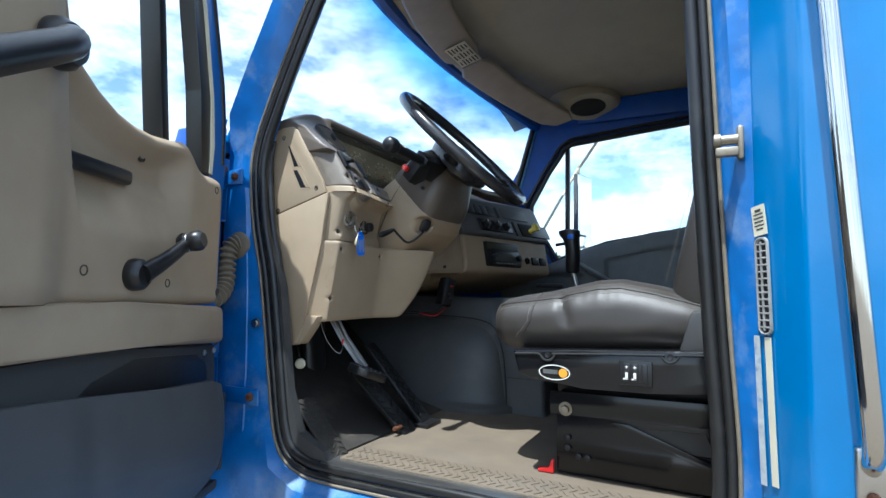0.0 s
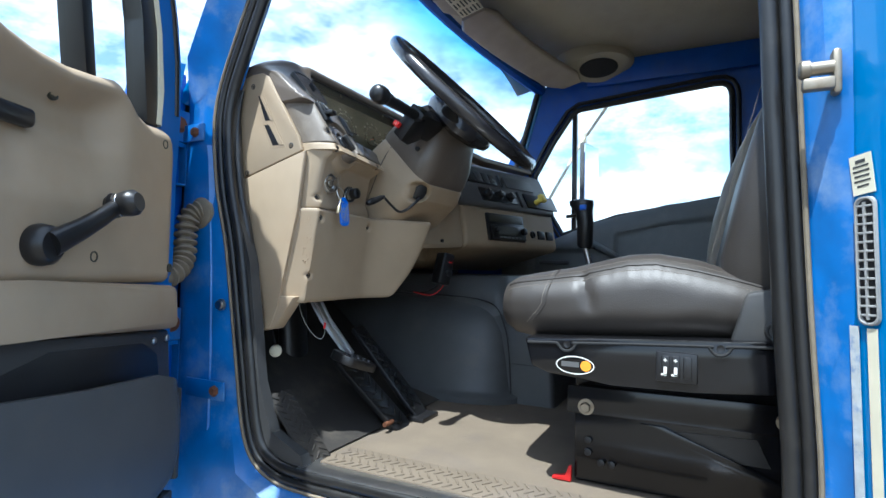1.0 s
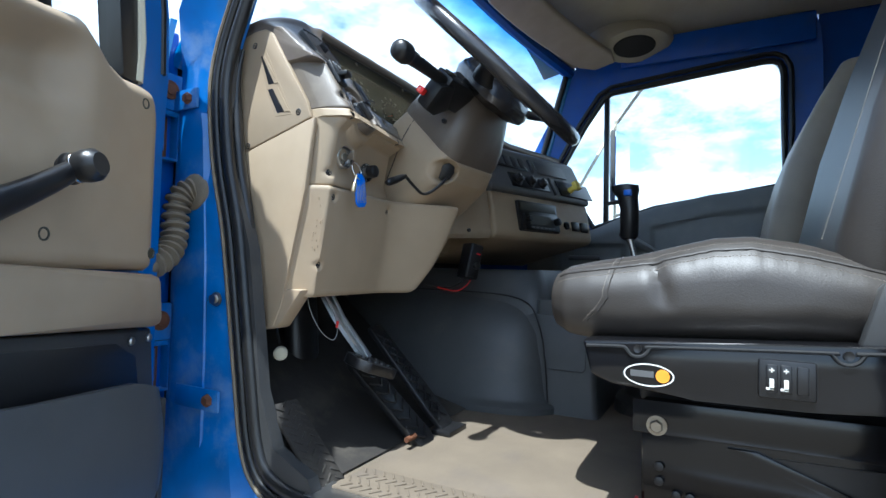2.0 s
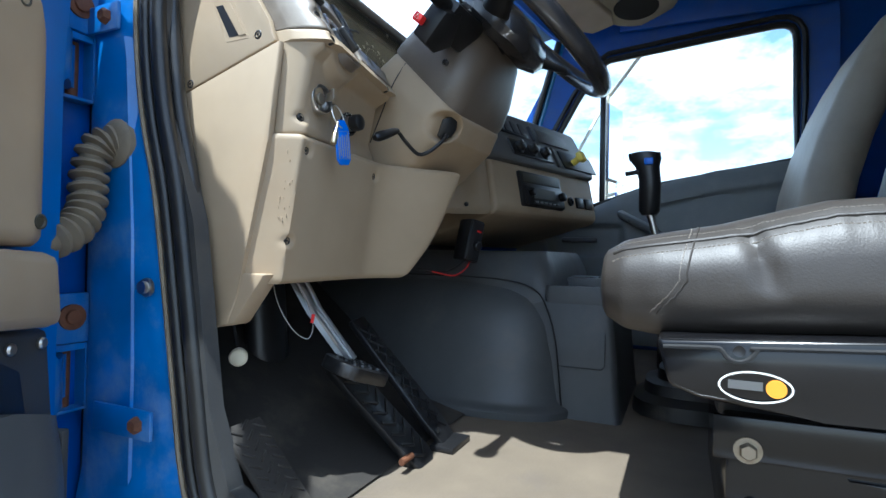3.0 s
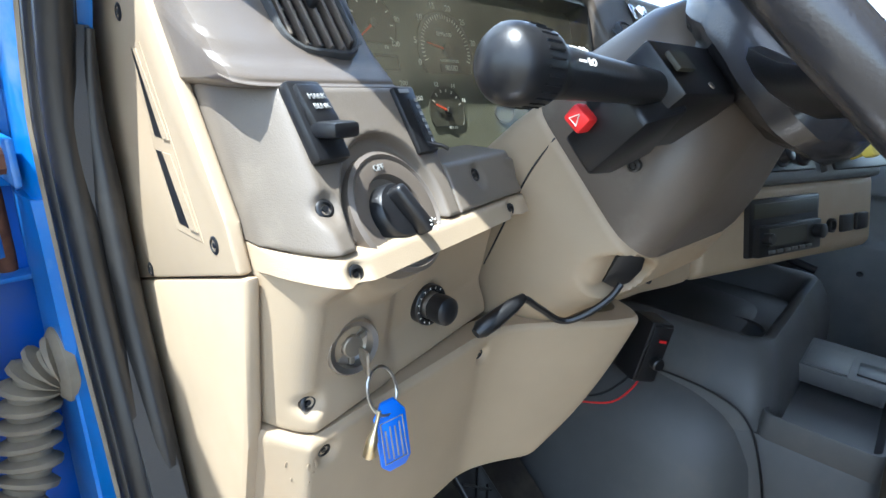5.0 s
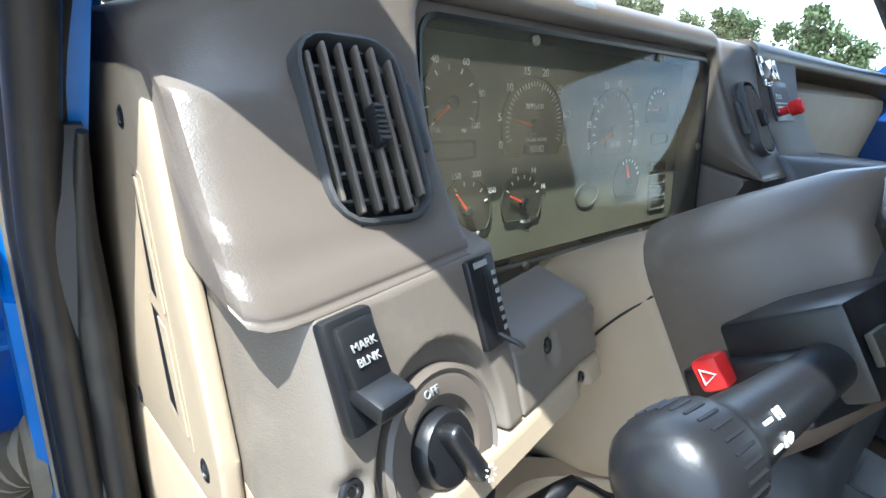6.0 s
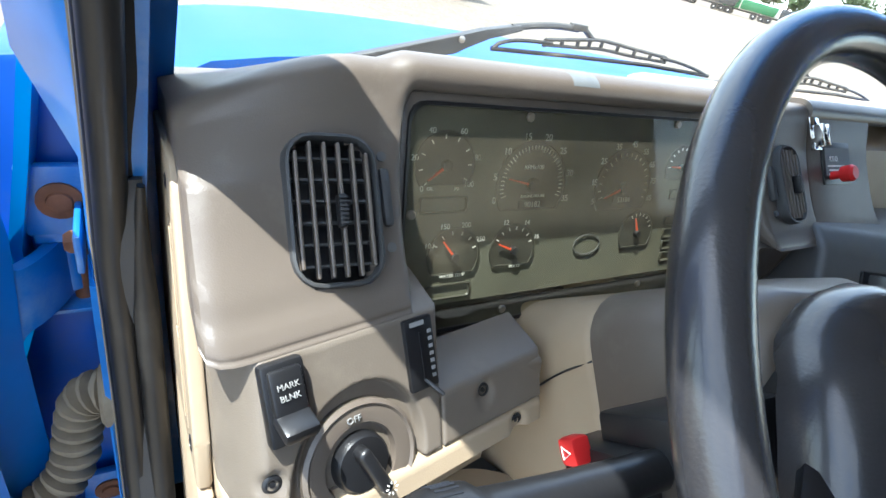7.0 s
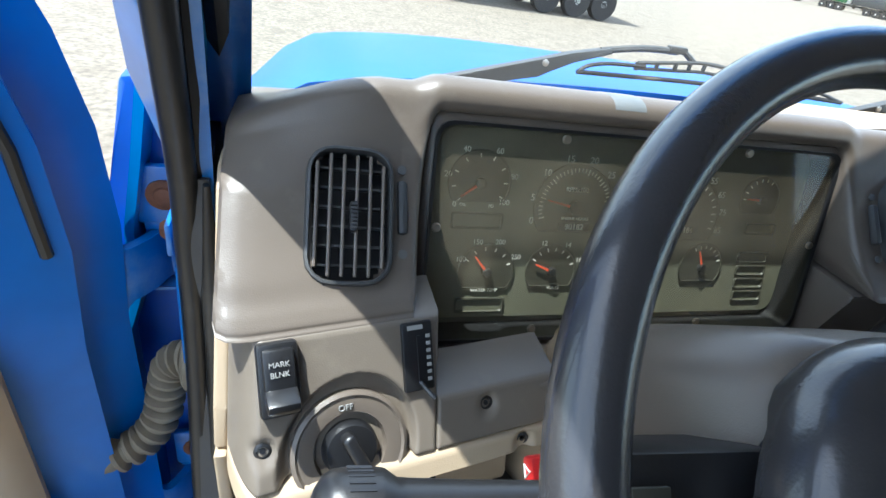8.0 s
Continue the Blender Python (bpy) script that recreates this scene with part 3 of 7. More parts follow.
bm = B()
xs = [-0.858 + 0.004 * k for k in range(38)] + [-0.704 + 0.03 * k for k in range(15)] + [-0.260 + 0.004 * k for k in range(40)]
loft(bm, [pad_ring(PAD, -0.886, 0.07), pad_ring(PAD, -0.883, 0.03), pad_ring(PAD, -0.876, 0.010), pad_ring(PAD, -0.868, 0.003)] + [pad_ring(PAD, x, 0.0, BROW, pad_mix(x)) for x in xs] + [pad_ring(PAD, -0.1015, 0.004)])
bmesh.ops.delete(bm, geom=[f for f in bm.faces if len(f.verts) == 4 and (in_vent(f.calc_center_median(), -0.789, 2.044, 0.061, 0.099) or in_vent(f.calc_center_median(), -0.165, 2.046, 0.043, 0.092))], context="FACES")
part("upper_pad", bm, TAUPE, dash, "grey-brown pad with two vents and a brow over the instruments")
bm = B()
strip = [(y, z) for y, z in BROW if 1.273 < y < 1.312 and z > 2.124]
loft(bm, [[(x + 0.003 * math.sin(90 * y), y + 0.06 * lift * (y - 1.30), z + lift * (0.4 + (z - 2.10) * 10)) for y, z in strip] for x, lift in ((-0.549, -0.001), (-0.546, 0.0006), (-0.53, 0.0007), (-0.514, 0.0006), (-0.511, -0.001))], cap=False)
part("worn_patch", bm, PALE_GREY, dash, "pale worn patch on the brow")
bm = B()
loft(bm, [pad_ring(PAD, -0.0995, 0.01)] + [pad_ring(PAD, x) for x in (-0.096, -0.02, 0.08)])
part("centre_pad", bm, TAUPE, dash)
bm = B()
prism(bm, [(1.176, 1.981), (1.182, 1.975), (1.195, 1.90), (1.215, 1.80), (1.42, 1.80), (1.42, 1.981)], "x", -0.230, -0.135, 0.004)
part("lower_panel", bm, TAUPE, dash)
bm = B()
prism(bm, [(1.178, 1.981), (1.184, 1.975), (1.197, 1.90), (1.217, 1.80), (1.42, 1.80), (1.42, 1.981)], "x", -0.131, 0.08, 0.004)
low = part("lower_panel", bm, TAUPE, dash)
for x, w, z, h in ((-0.105, 0.010, 1.950, 0.014), (-0.078, 0.010, 1.930, 0.040), (-0.035, 0.03, 1.94, 0.05)):
    bm = B()
    rbox(bm, (x, 1.186, z), (w, 0.012, h), 0.004)
    part("switch_hole", bm, BLACK, low)
# air horn bracket and the power take-off plate
hb = thing("pad_bracket", (-0.125, 1.26, 2.10), "small chrome bracket screwed to the dashboard pad", "bracket")
bm = B()
hm0 = facing((-0.092, 1.262, 2.106), (0, -0.80, 0.60))
rbox(bm, (0, 0.004, 0.003), (0.026, 0.030, 0.003), 0.001, m=hm0)
rbox(bm, (-0.008, -0.008, 0.010), (0.003, 0.030, 0.016), 0.001, m=hm0)
rbox(bm, (0.008, -0.008, 0.010), (0.003, 0.030, 0.016), 0.001, m=hm0)
rbox(bm, (0, -0.022, 0.004), (0.022, 0.010, 0.006), 0.001, m=hm0)
part("clip", bm, CHROME, hb)
pt = thing("power_take_off_panel", (-0.05, 1.24, 2.06), "black take-off control plate with a red knob", "control panel")
pm0 = facing((-0.022, 1.2395, 2.068), (0, -0.80, 0.60))
bm = B()
rbox(bm, (0, 0, 0), (0.082, 0.062, 0.004), 0.002, m=pm0)
plate = part("plate", bm, BLACK, pt)
bm = B()
rbox(bm, (0, 0.002, 0.0022), (0.072, 0.040, 0.001), 0, m=pm0)
part("label", bm, GREY, plate)
writing("marking", "P.T.O.", 0.010, pm0 @ Matrix.Translation((-0.012, 0.006, 0.0030)), WHITE, plate)
bm = B()
for k, w in enumerate((0.05, 0.044, 0.047)):
    rbox(bm, (-0.006, -0.004 - k * 0.006, 0.0030), (w, 0.0022, 0.0005), 0, m=pm0)
part("print_bars", bm, WHITE, plate)
bm = B()
lathe(bm, [(0.006, 0), (0.006, 0.012), (0.011, 0.014), (0.012, 0.026), (0.009, 0.030)], pm0 @ Matrix.Translation((-0.022, -0.018, 0.002)), 18)
part("knob", bm, RED, pt, "red pull knob")
bm = B()
loft(bm, [[(x, y + (0.0 if x < 0.4 else -0.12 * ((x - 0.4) / 0.5) ** 2), z) for y, z in BROW] for x in (-0.10, 0.2, 0.5, 0.88)])
part("passenger_pad", bm, TAUPE, dash)
bm = B()
rbox(bm, (0.36, 1.42, 1.86), (1.0, 0.34, 0.46), 0.03)
part("passenger_fascia", bm, TAN, dash)
# end panel with slots
ENDU = [(1.44, 2.03), (1.29, 2.058), (1.262, 2.060), (1.243, 2.048), (1.150, 1.90), (1.136, 1.868), (1.44, 1.777)]
ENDL = [(1.44, 1.7755), (1.128, 1.8685), (1.146, 1.73), (1.196, 1.515), (1.214, 1.472), (1.25, 1.46), (1.27, 1.55), (1.30, 1.7)]
bm = B()
prism(bm, ENDU, "x", -0.8905, -0.880, 0.003)
upper_end = part("upper_end_panel", bm, TAN, dash)
bm = B()
prism(bm, ENDL, "x", -0.8905, -0.880, 0.003)
part("lower_end_panel", bm, TAN, dash)
for (a, b, c, d) in (((1.272, 2.005), (1.262, 2.005), (1.222, 1.945), (1.248, 1.945)), ((1.250, 1.935), (1.222, 1.935), (1.19, 1.885), (1.222, 1.885))):
    bm = B()
    prism(bm, [a, b, c, d], "x", -0.8912, -0.884)
    part("vent_slot", bm, BLACK, upper_end)
    bm = B()
    prism(bm, [(a[0] + 0.006, a[1] + 0.004), (b[0] - 0.006, b[1] + 0.004), (c[0] - 0.006, c[1] - 0.006), (d[0] + 0.006, d[1] - 0.006)], "x", -0.8909, -0.884, 0.0)
    part("slot_rim", bm, TAN, upper_end)
    bm = B()
    prism(bm, [(a[0] * 0.5 + b[0] * 0.5, a[1]), (b[0], b[1]), (c[0], c[1]), (c[0] * 0.6 + d[0] * 0.4, d[1])], "x", -0.8920, -0.884)
    part("slot_vane", bm, TAN, upper_end)
for y, z in ((1.30, 1.827), (1.168, 1.881), (1.29, 2.03)):
    screw(upper_end, (-0.8905, y, z), (-1, 0, 0.0), 0.007)


# fascia surfaces: y over x and z
def face_y(x, z):
    """How far back the driver's fascia stands at a place."""
    yaw = 0.18 * (x + 0.85)
    if z > 1.87:
        base = 1.089 + (z - 1.91) * 0.62
    elif z > 1.74:
        base = 1.079 + (1.87 - z) * 0.22
    else:
        base = 1.1076 + (1.74 - z) * 0.18
    return base + yaw


def fascia(bm, x0, x1, z0, z1, nx, nz, depth=0.05, dent=None, edge=0.004, lift=0.0):
    """A moulded fascia piece with a rounded rim, and thickness behind it."""
    def at(u, v):
        x, z = x0 + (x1 - x0) * u, z0 + (z1 - z0) * v
        y = face_y(x, z) - lift
        if dent:
            y += dent(x, z)
        r = min(u * abs(x1 - x0), (1 - u) * abs(x1 - x0), v * (z1 - z0), (1 - v) * (z1 - z0))
        if r < edge:
            y += edge * (1 - math.sqrt(max(0.0, 1 - (1 - r / edge) ** 2)))
        return (x, y, z)
    us = sorted({0, edge * 0.3 / (x1 - x0), edge / (x1 - x0), 1 - edge / (x1 - x0), 1 - edge * 0.3 / (x1 - x0), 1} | {i / nx for i in range(1, nx)})
    vs_ = sorted({0, edge * 0.3 / (z1 - z0), edge / (z1 - z0), 1 - edge / (z1 - z0), 1 - edge * 0.3 / (z1 - z0), 1} | {i / nz for i in range(1, nz)})
    g = [[bm.verts.new(at(u, v)) for v in vs_] for u in us]
    for i in range(len(us) - 1):
        for j in range(len(vs_) - 1):
            bm.faces.new((g[i][j], g[i + 1][j], g[i + 1][j + 1], g[i][j + 1]))
    ed = [e for e in bm.edges if e.is_boundary]
    ex = bmesh.ops.extrude_edge_only(bm, edges=ed)["geom"]
    bmesh.ops.translate(bm, vec=(0, depth, 0), verts=[q for q in ex if isinstance(q, bmesh.types.BMVert)])


LIGHT_X, LIGHT_Z = -0.787, 1.900


FASCIA_SCREWS = ((-0.851, 1.914), (-0.669, 1.911), (-0.846, 1.876), (-0.631, 1.876), (-0.857, 1.768), (-0.847, 1.722), (-0.639, 1.716), (-0.858, 1.592))


def dimple(x, z):
    """The hollows in which the screws of the fascia sit."""
    return sum(0.006 * math.exp(-(((x - a) ** 2 + (z - b) ** 2) / 0.0088 ** 2) ** 1.6) for a, b in FASCIA_SCREWS)


def corner_return(x):
    return 0.056 * max(0.0, (-0.852 - x) / 0.027) ** 1.7


def light_dent(x, z):
    d = math.hypot(x - LIGHT_X, z - LIGHT_Z)
    return 0.012 * smooth01((0.056 - d) / 0.009) + corner_return(x) + dimple(x, z)


bm = B()
fascia(bm, -0.879, -0.716, 1.888, 1.985, 110, 66, dent=light_dent)
panel = part("switch_panel", bm, PANEL, dash, "grey-brown switch panel, worn at the edge")
bm = B()
fascia(bm, -0.7155, -0.599, 1.888, 1.926, 60, 22, lift=0.0, dent=dimple)
part("switch_panel", bm, PANEL, dash)
bm = B()
prism(bm, [(1.125, 1.885), (1.136, 1.9195), (1.144, 1.9215), (1.165, 1.914), (1.20, 1.899), (1.225, 1.895), (1.225, 1.885)], "x", -0.715, -0.598, 0.003)
part("cluster_ledge", bm, PANEL, dash)
bm = B()
prism(bm, [(1.172, 1.86), (1.165, 1.880), (1.172, 1.891), (1.202, 1.8955), (1.214, 1.8955), (1.214, 1.86)], "x", -0.596, -0.232, 0.004)
part("lower_ledge", bm, TAN, dash)


def ign_dent(x, z):
    """A hollow under an overhanging ledge, deeper round the push knob than round the lock."""
    top = 1.868
    q = 0.0545 ** 2 - (x - LIGHT_X) ** 2
    if q > 0:
        top = min(top, LIGHT_Z - math.sqrt(q))
    inside = smooth01((x + 0.874) / 0.024) * smooth01((top - z) / 0.020) * (0.25 + 0.75 * smooth01((z - 1.747) / 0.040))
    return (0.015 + 0.010 * smooth01((x + 0.782) / 0.026)) * inside + corner_return(x) + dimple(x, z)


bm = B()
fascia(bm, -0.879, -0.60, 1.7435, 1.8865, 130, 66, dent=ign_dent)
ign_panel = part("ignition_panel", bm, TAN, dash, "tan panel hollowed round the ignition switch")


def knee_right(z):
    """Where the knee panel ends, slanting in towards its foot."""
    return -0.437 - 0.058 * max(0.0, (1.742 - z) / 0.212) ** 1.9


def knee_y(x, z):
    """The knee panel: a chamfer, a plain face, and a belly round the column."""
    up = max(0.0, min(1.0, (z - 1.53) / 0.21))
    y = 1.106 + 0.08 * (x + 0.85) + (1.742 - z) * 0.17
    y += 0.046 * max(0.0, min(1.15, (-0.863 - x) / 0.022)) ** 1.15 * (1.0 + 0.25 * (1 - up))
    y -= smooth01((x + 0.640) / 0.185) * (0.082 + 0.030 * up)
    xr = knee_right(z)
    y += 0.070 * max(0.0, (x - (xr - 0.050)) / 0.050) ** 2.4
    edge = min(z - 1.53, 1.742 - z)
    return y + dimple(x, z) + 0.006 * max(0.0, 1 - edge / 0.008) ** 2


def knee_at(u, v):
    z = 1.742 - 0.212 * (1 - v)
    x = -0.8875 + (knee_right(z) + 0.8875) * u
    foot = 0.030 * max(0.0, (u - 0.86) / 0.14) ** 2 * max(0.0, 1 - v / 0.3)
    return (x, knee_y(x, z), z + foot)


bm = B()
grid(bm, knee_at, 190, 84)
ex = bmesh.ops.extrude_face_region(bm, geom=list(bm.faces))["geom"]
bmesh.ops.translate(bm, vec=(0, 0.026, 0), verts=[q for q in ex if isinstance(q, bmesh.types.BMVert)])
knee = part("knee_panel", bm, TAN, dash, "tan knee panel, scuffed at the corner")
bm = B()
prism(bm, [(1.148, 1.545), (1.206, 1.470), (1.25, 1.462), (1.255, 1.545)], "x", -0.8885, -0.852, 0.005)
part("panel_foot", bm, TAN, dash)
bm = B()
rbox(bm, (-0.64, 1.33, 1.63), (0.42, 0.20, 0.16), 0.01)
part("dash_back", bm, BLACK, dash)


def side_panel_at(u, v):
    x = -0.475 + 0.315 * u
    z = 1.666 + 0.02 * u + 0.205 * v
    y = float(np.interp(x, [-0.475, -0.36, -0.25, -0.20, -0.16], [1.165, 1.135, 1.108, 1.085, 1.072])) + 0.03 * v
    return (x, y + 0.010 * max(0.0, 1 - v / 0.05) ** 2, z)


bm = B()
grid(bm, side_panel_at, 40, 16)
ex = bmesh.ops.extrude_face_region(bm, geom=list(bm.faces))["geom"]
bmesh.ops.translate(bm, vec=(0, 0.02, 0), verts=[q for q in ex if isinstance(q, bmesh.types.BMVert)])
side_p = part("side_panel", bm, TAN, dash, "tan filler panel beside the column")
screw(side_p, (-0.249, 1.1055, 1.704), (-0.3, -1, 0.1), 0.006)
rnd_k = random.Random(4)
bm = B()
for _ in range(26):
    zz = rnd_k.uniform(1.62, 1.73)
    xx = -0.868 + rnd_k.uniform(-0.006, 0.012)
    yy = knee_y(xx, zz) - 0.0002
    bmesh.ops.create_icosphere(bm, subdivisions=1, radius=rnd_k.uniform(0.0008, 0.0019), matrix=Matrix.Translation((xx, yy, zz)) @ Matrix.Diagonal((1, 0.5, rnd_k.uniform(1.0, 2.5), 1)))
tagged(part("blisters", bm, TAN, knee), kind="stuff")
for k, (x, z) in enumerate(FASCIA_SCREWS):
    host, y, tip = (panel, face_y(x, z) + 0.006, 0.5) if k < 2 else (ign_panel, face_y(x, z) + ign_dent(x, z), 0.2) if k < 5 else (knee, knee_y(x, z), -0.15)
    screw(host, (x, y - 0.0008, z), (0, -1, tip), 0.0068)

# instrument cluster
cl = thing("instrument_cluster", (-0.495, 1.27, 1.9), "dusty olive instrument cluster behind a clear lens", "instrument panel")
CN = Vector((0, -0.958, 0.287))


def cl_at(x, z, off=0.0):
    return Vector((x + 0.05 * max(0.0, x + 0.60), 1.222 + (z - 1.923) * 0.30, z)) + CN * off


bm = B()
prism(bm, rounded(-0.474, 2.0035, 0.466, 0.198, 0.016), "y", 0, 0.05)
for v in bm.verts:
    q = cl_at(v.co.x, v.co.z)
    v.co.y = q.y + 0.03 + (0.03 if v.co.y > 0.02 else 0)
part("face", bm, OLIVE, cl)
bm = B()
ring_sheet(bm, [[cl_at(x, z, o) for x, z in rounded(-0.4830, 2.0035, w, h, 0.016)] for w, h, o in ((0.450, 0.198, -0.035), (0.453, 0.202, 0.003), (0.459, 0.208, 0.004), (0.461, 0.210, -0.03))])
part("bezel", bm, BLACK, cl)
bm = B()
ring_sheet(bm, [[cl_at(x, z, o) for x, z in rounded(-0.4830, 2.0035 + up, w, h, 0.016)] for w, h, up, o in ((0.459, 0.208, 0.0, 0.001), (0.468, 0.214, 0.003, 0.000), (0.510, 0.235, 0.0135, -0.022))])
part("surround", bm, TAUPE, cl)
bm = B()
bm.faces.new([bm.verts.new(cl_at(x, z, 0.0)) for x, z in rounded(-0.4830, 2.0035, 0.453, 0.202, 0.016)])
lens = towards(part("lens", bm, LENS, cl), CN)
lens.visible_shadow = False


def dial(x, z, r, a0, a1, ticks, needle, numbers=()):
    """A flat-bottomed dial with ticks, figures and a red needle."""
    m = facing(cl_at(x, z, -0.0285), CN)
    bm = B()
    pts = []
    for k in range(33):
        a = radians(-35 + 250 * k / 32)
        pts.append((r * math.cos(a), r * math.sin(a)))
    vs = loft(bm, [[m @ Vector((p[0] * s, p[1] * s, h)) for p in pts] for s, h in ((1.0, 0.0), (1.0, 0.002), (0.96, 0.0022), (0.95, 0.0012))])
    d = part("dial", bm, DIAL, cl)
    bm = B()
    for k in range(ticks):
        a = radians(a0 + (a1 - a0) * k / (ticks - 1))
        big = k % 5 == 0 if ticks > 12 else True
        c = Vector((math.cos(a), math.sin(a), 0))
        q = c * r * (0.82 if big else 0.84)
        rbox(bm, (0, 0, 0), (r * (0.13 if big else 0.09), 0.0011, 0.0006), m=m @ Matrix.Translation((q.x, q.y, 0.0018)) @ Matrix.Rotation(a, 4, "Z"))
    part("tick_marks", bm, WHITE, d)
    bm = B()
    a = radians(needle)
    prism(bm, [(-r * 0.1, -0.0016), (r * 0.72, -0.0006), (r * 0.72, 0.0006), (-r * 0.1, 0.0016)], "z", 0.003, 0.0045)
    bmesh.ops.transform(bm, matrix=m @ Matrix.Rotation(a, 4, "Z"), verts=bm.verts)
    part("needle", bm, NEEDLE, d)
    bm = B()
    lathe(bm, [(r * 0.16, 0.001), (r * 0.16, 0.006), (r * 0.13, 0.0068)], m, 14)
    part("hub", bm, BLACK, d)
    for text, ang, rad, size in numbers:
        c = Vector((math.cos(radians(ang)), math.sin(radians(ang)), 0)) * r * rad
        writing("figure", text, size, m @ Matrix.Translation((c.x, c.y, 0.0016)), WHITE, d)
    return d


dial(-0.655, 2.051, 0.033, 220, -30, 9, 216, [("20", 168, 1.04, 0.008), ("40", 118, 1.10, 0.008), ("60", 62, 1.10, 0.008), ("80", 12, 1.10, 0.008), ("0", 222, 1.0, 0.008), ("100", -34, 1.02, 0.008), ("OIL", 235, 0.82, 0.0045), ("PSI", -58, 0.82, 0.0045)])
dial(-0.549, 2.031, 0.047, 198, -18, 36, 168, [("0", 198, 1.07, 0.010), ("5", 170, 1.07, 0.010), ("10", 137, 1.08, 0.010), ("15", 105, 1.10, 0.010), ("20", 74, 1.10, 0.010), ("25", 44, 1.10, 0.010), ("30", 13, 1.12, 0.010), ("35", -18, 1.1, 0.010), ("RPMx100", 90, 0.40, 0.0068)])
dial(-0.414, 2.025, 0.047, 198, -18, 18, 200, [("5", 198, 1.07, 0.010), ("15", 172, 1.07, 0.010), ("25", 142, 1.08, 0.010), ("35", 112, 1.10, 0.010), ("45", 82, 1.10, 0.010), ("55", 56, 1.10, 0.010), ("65", 32, 1.10, 0.010), ("75", 8, 1.1, 0.010), ("85", -16, 1.1, 0.010)])
dial(-0.318, 2.048, 0.028, 180, 60, 7, 178)
dial(-0.637, 1.962, 0.031, 150, 20, 6, 130, [("100", 155, 1.04, 0.0075), ("150", 112, 1.12, 0.0075), ("200", 70, 1.12, 0.0075), ("250", 28, 1.14, 0.0075), ("WATER TEMP", -90, 0.66, 0.0050)])
dial(-0.564, 1.963, 0.030, 150, 20, 7, 158, [("12", 112, 1.12, 0.0075), ("14", 62, 1.12, 0.0075), ("16", 22, 1.14, 0.0075), ("VOLTS", -75, 0.66, 0.0050)])
dial(-0.377, 1.968, 0.030, 120, 20, 7, 112)
for x, z, w in ((-0.653, 2.014, 0.052), (-0.640, 1.926, 0.052), (-0.306, 2.014, 0.042), (-0.306, 1.980, 0.042), (-0.304, 1.964, 0.042), (-0.302, 1.948, 0.042), (-0.300, 1.932, 0.042)):
    bm = B()
    m = facing(cl_at(x, z, -0.028), CN)
    ring_sheet(bm, [[m @ Vector((a, b, o)) for a, b in rounded(0, 0, w + g, (0.011 if w < 0.05 else 0.014) + g, 0.003)] for g, o in ((0.004, -0.002), (0.003, 0.001), (0.0, 0.0014), (-0.003, -0.002))])
    part("lamp_slot", bm, DIAL, cl)
bm = B()
m = facing(cl_at(-0.457, 1.960, -0.028), CN)
ring_sheet(bm, [[m @ Vector((a * math.cos(6.28319 * k / 28), b * math.sin(6.28319 * k / 28), h)) for k in range(28)] for a, b, h in ((0.022, 0.013, 0), (0.022, 0.013, 0.001), (0.0205, 0.0115, 0.001), (0.0205, 0.0115, 0))])
part("oval_mark", bm, GREY, cl)
for x in (-0.549, -0.414):
    bm = B()
    m = facing(cl_at(x + 0.002, 2.011, -0.026), CN)
    rbox(bm, (0, 0, 0), (0.036, 0.009, 0.001), m=m)
    part("counter", bm, BLACK, cl)
writing("figure", "90182", 0.009, facing(cl_at(-0.547, 2.011, -0.0252), CN), WHITE, cl)
writing("figure", "ENGINE HOURS", 0.0045, facing(cl_at(-0.547, 2.0195, -0.0262), CN), WHITE, cl)
writing("figure", "53184", 0.009, facing(cl_at(-0.412, 2.011, -0.0252), CN), WHITE, cl)
for x, z in ((-0.591, 1.912), (-0.392, 1.914), (-0.585, 2.099), (-0.378, 2.100), (-0.704, 2.014), (-0.262, 2.004)):
    bm = B()
    lathe(bm, [(0.0045, 0.0), (0.0045, 0.002), (0.0035, 0.003), (0.0015, 0.003)], facing(cl_at(x, z, 0.001), CN), 12)
    part("lens_screw", bm, WORN_STEEL, cl)


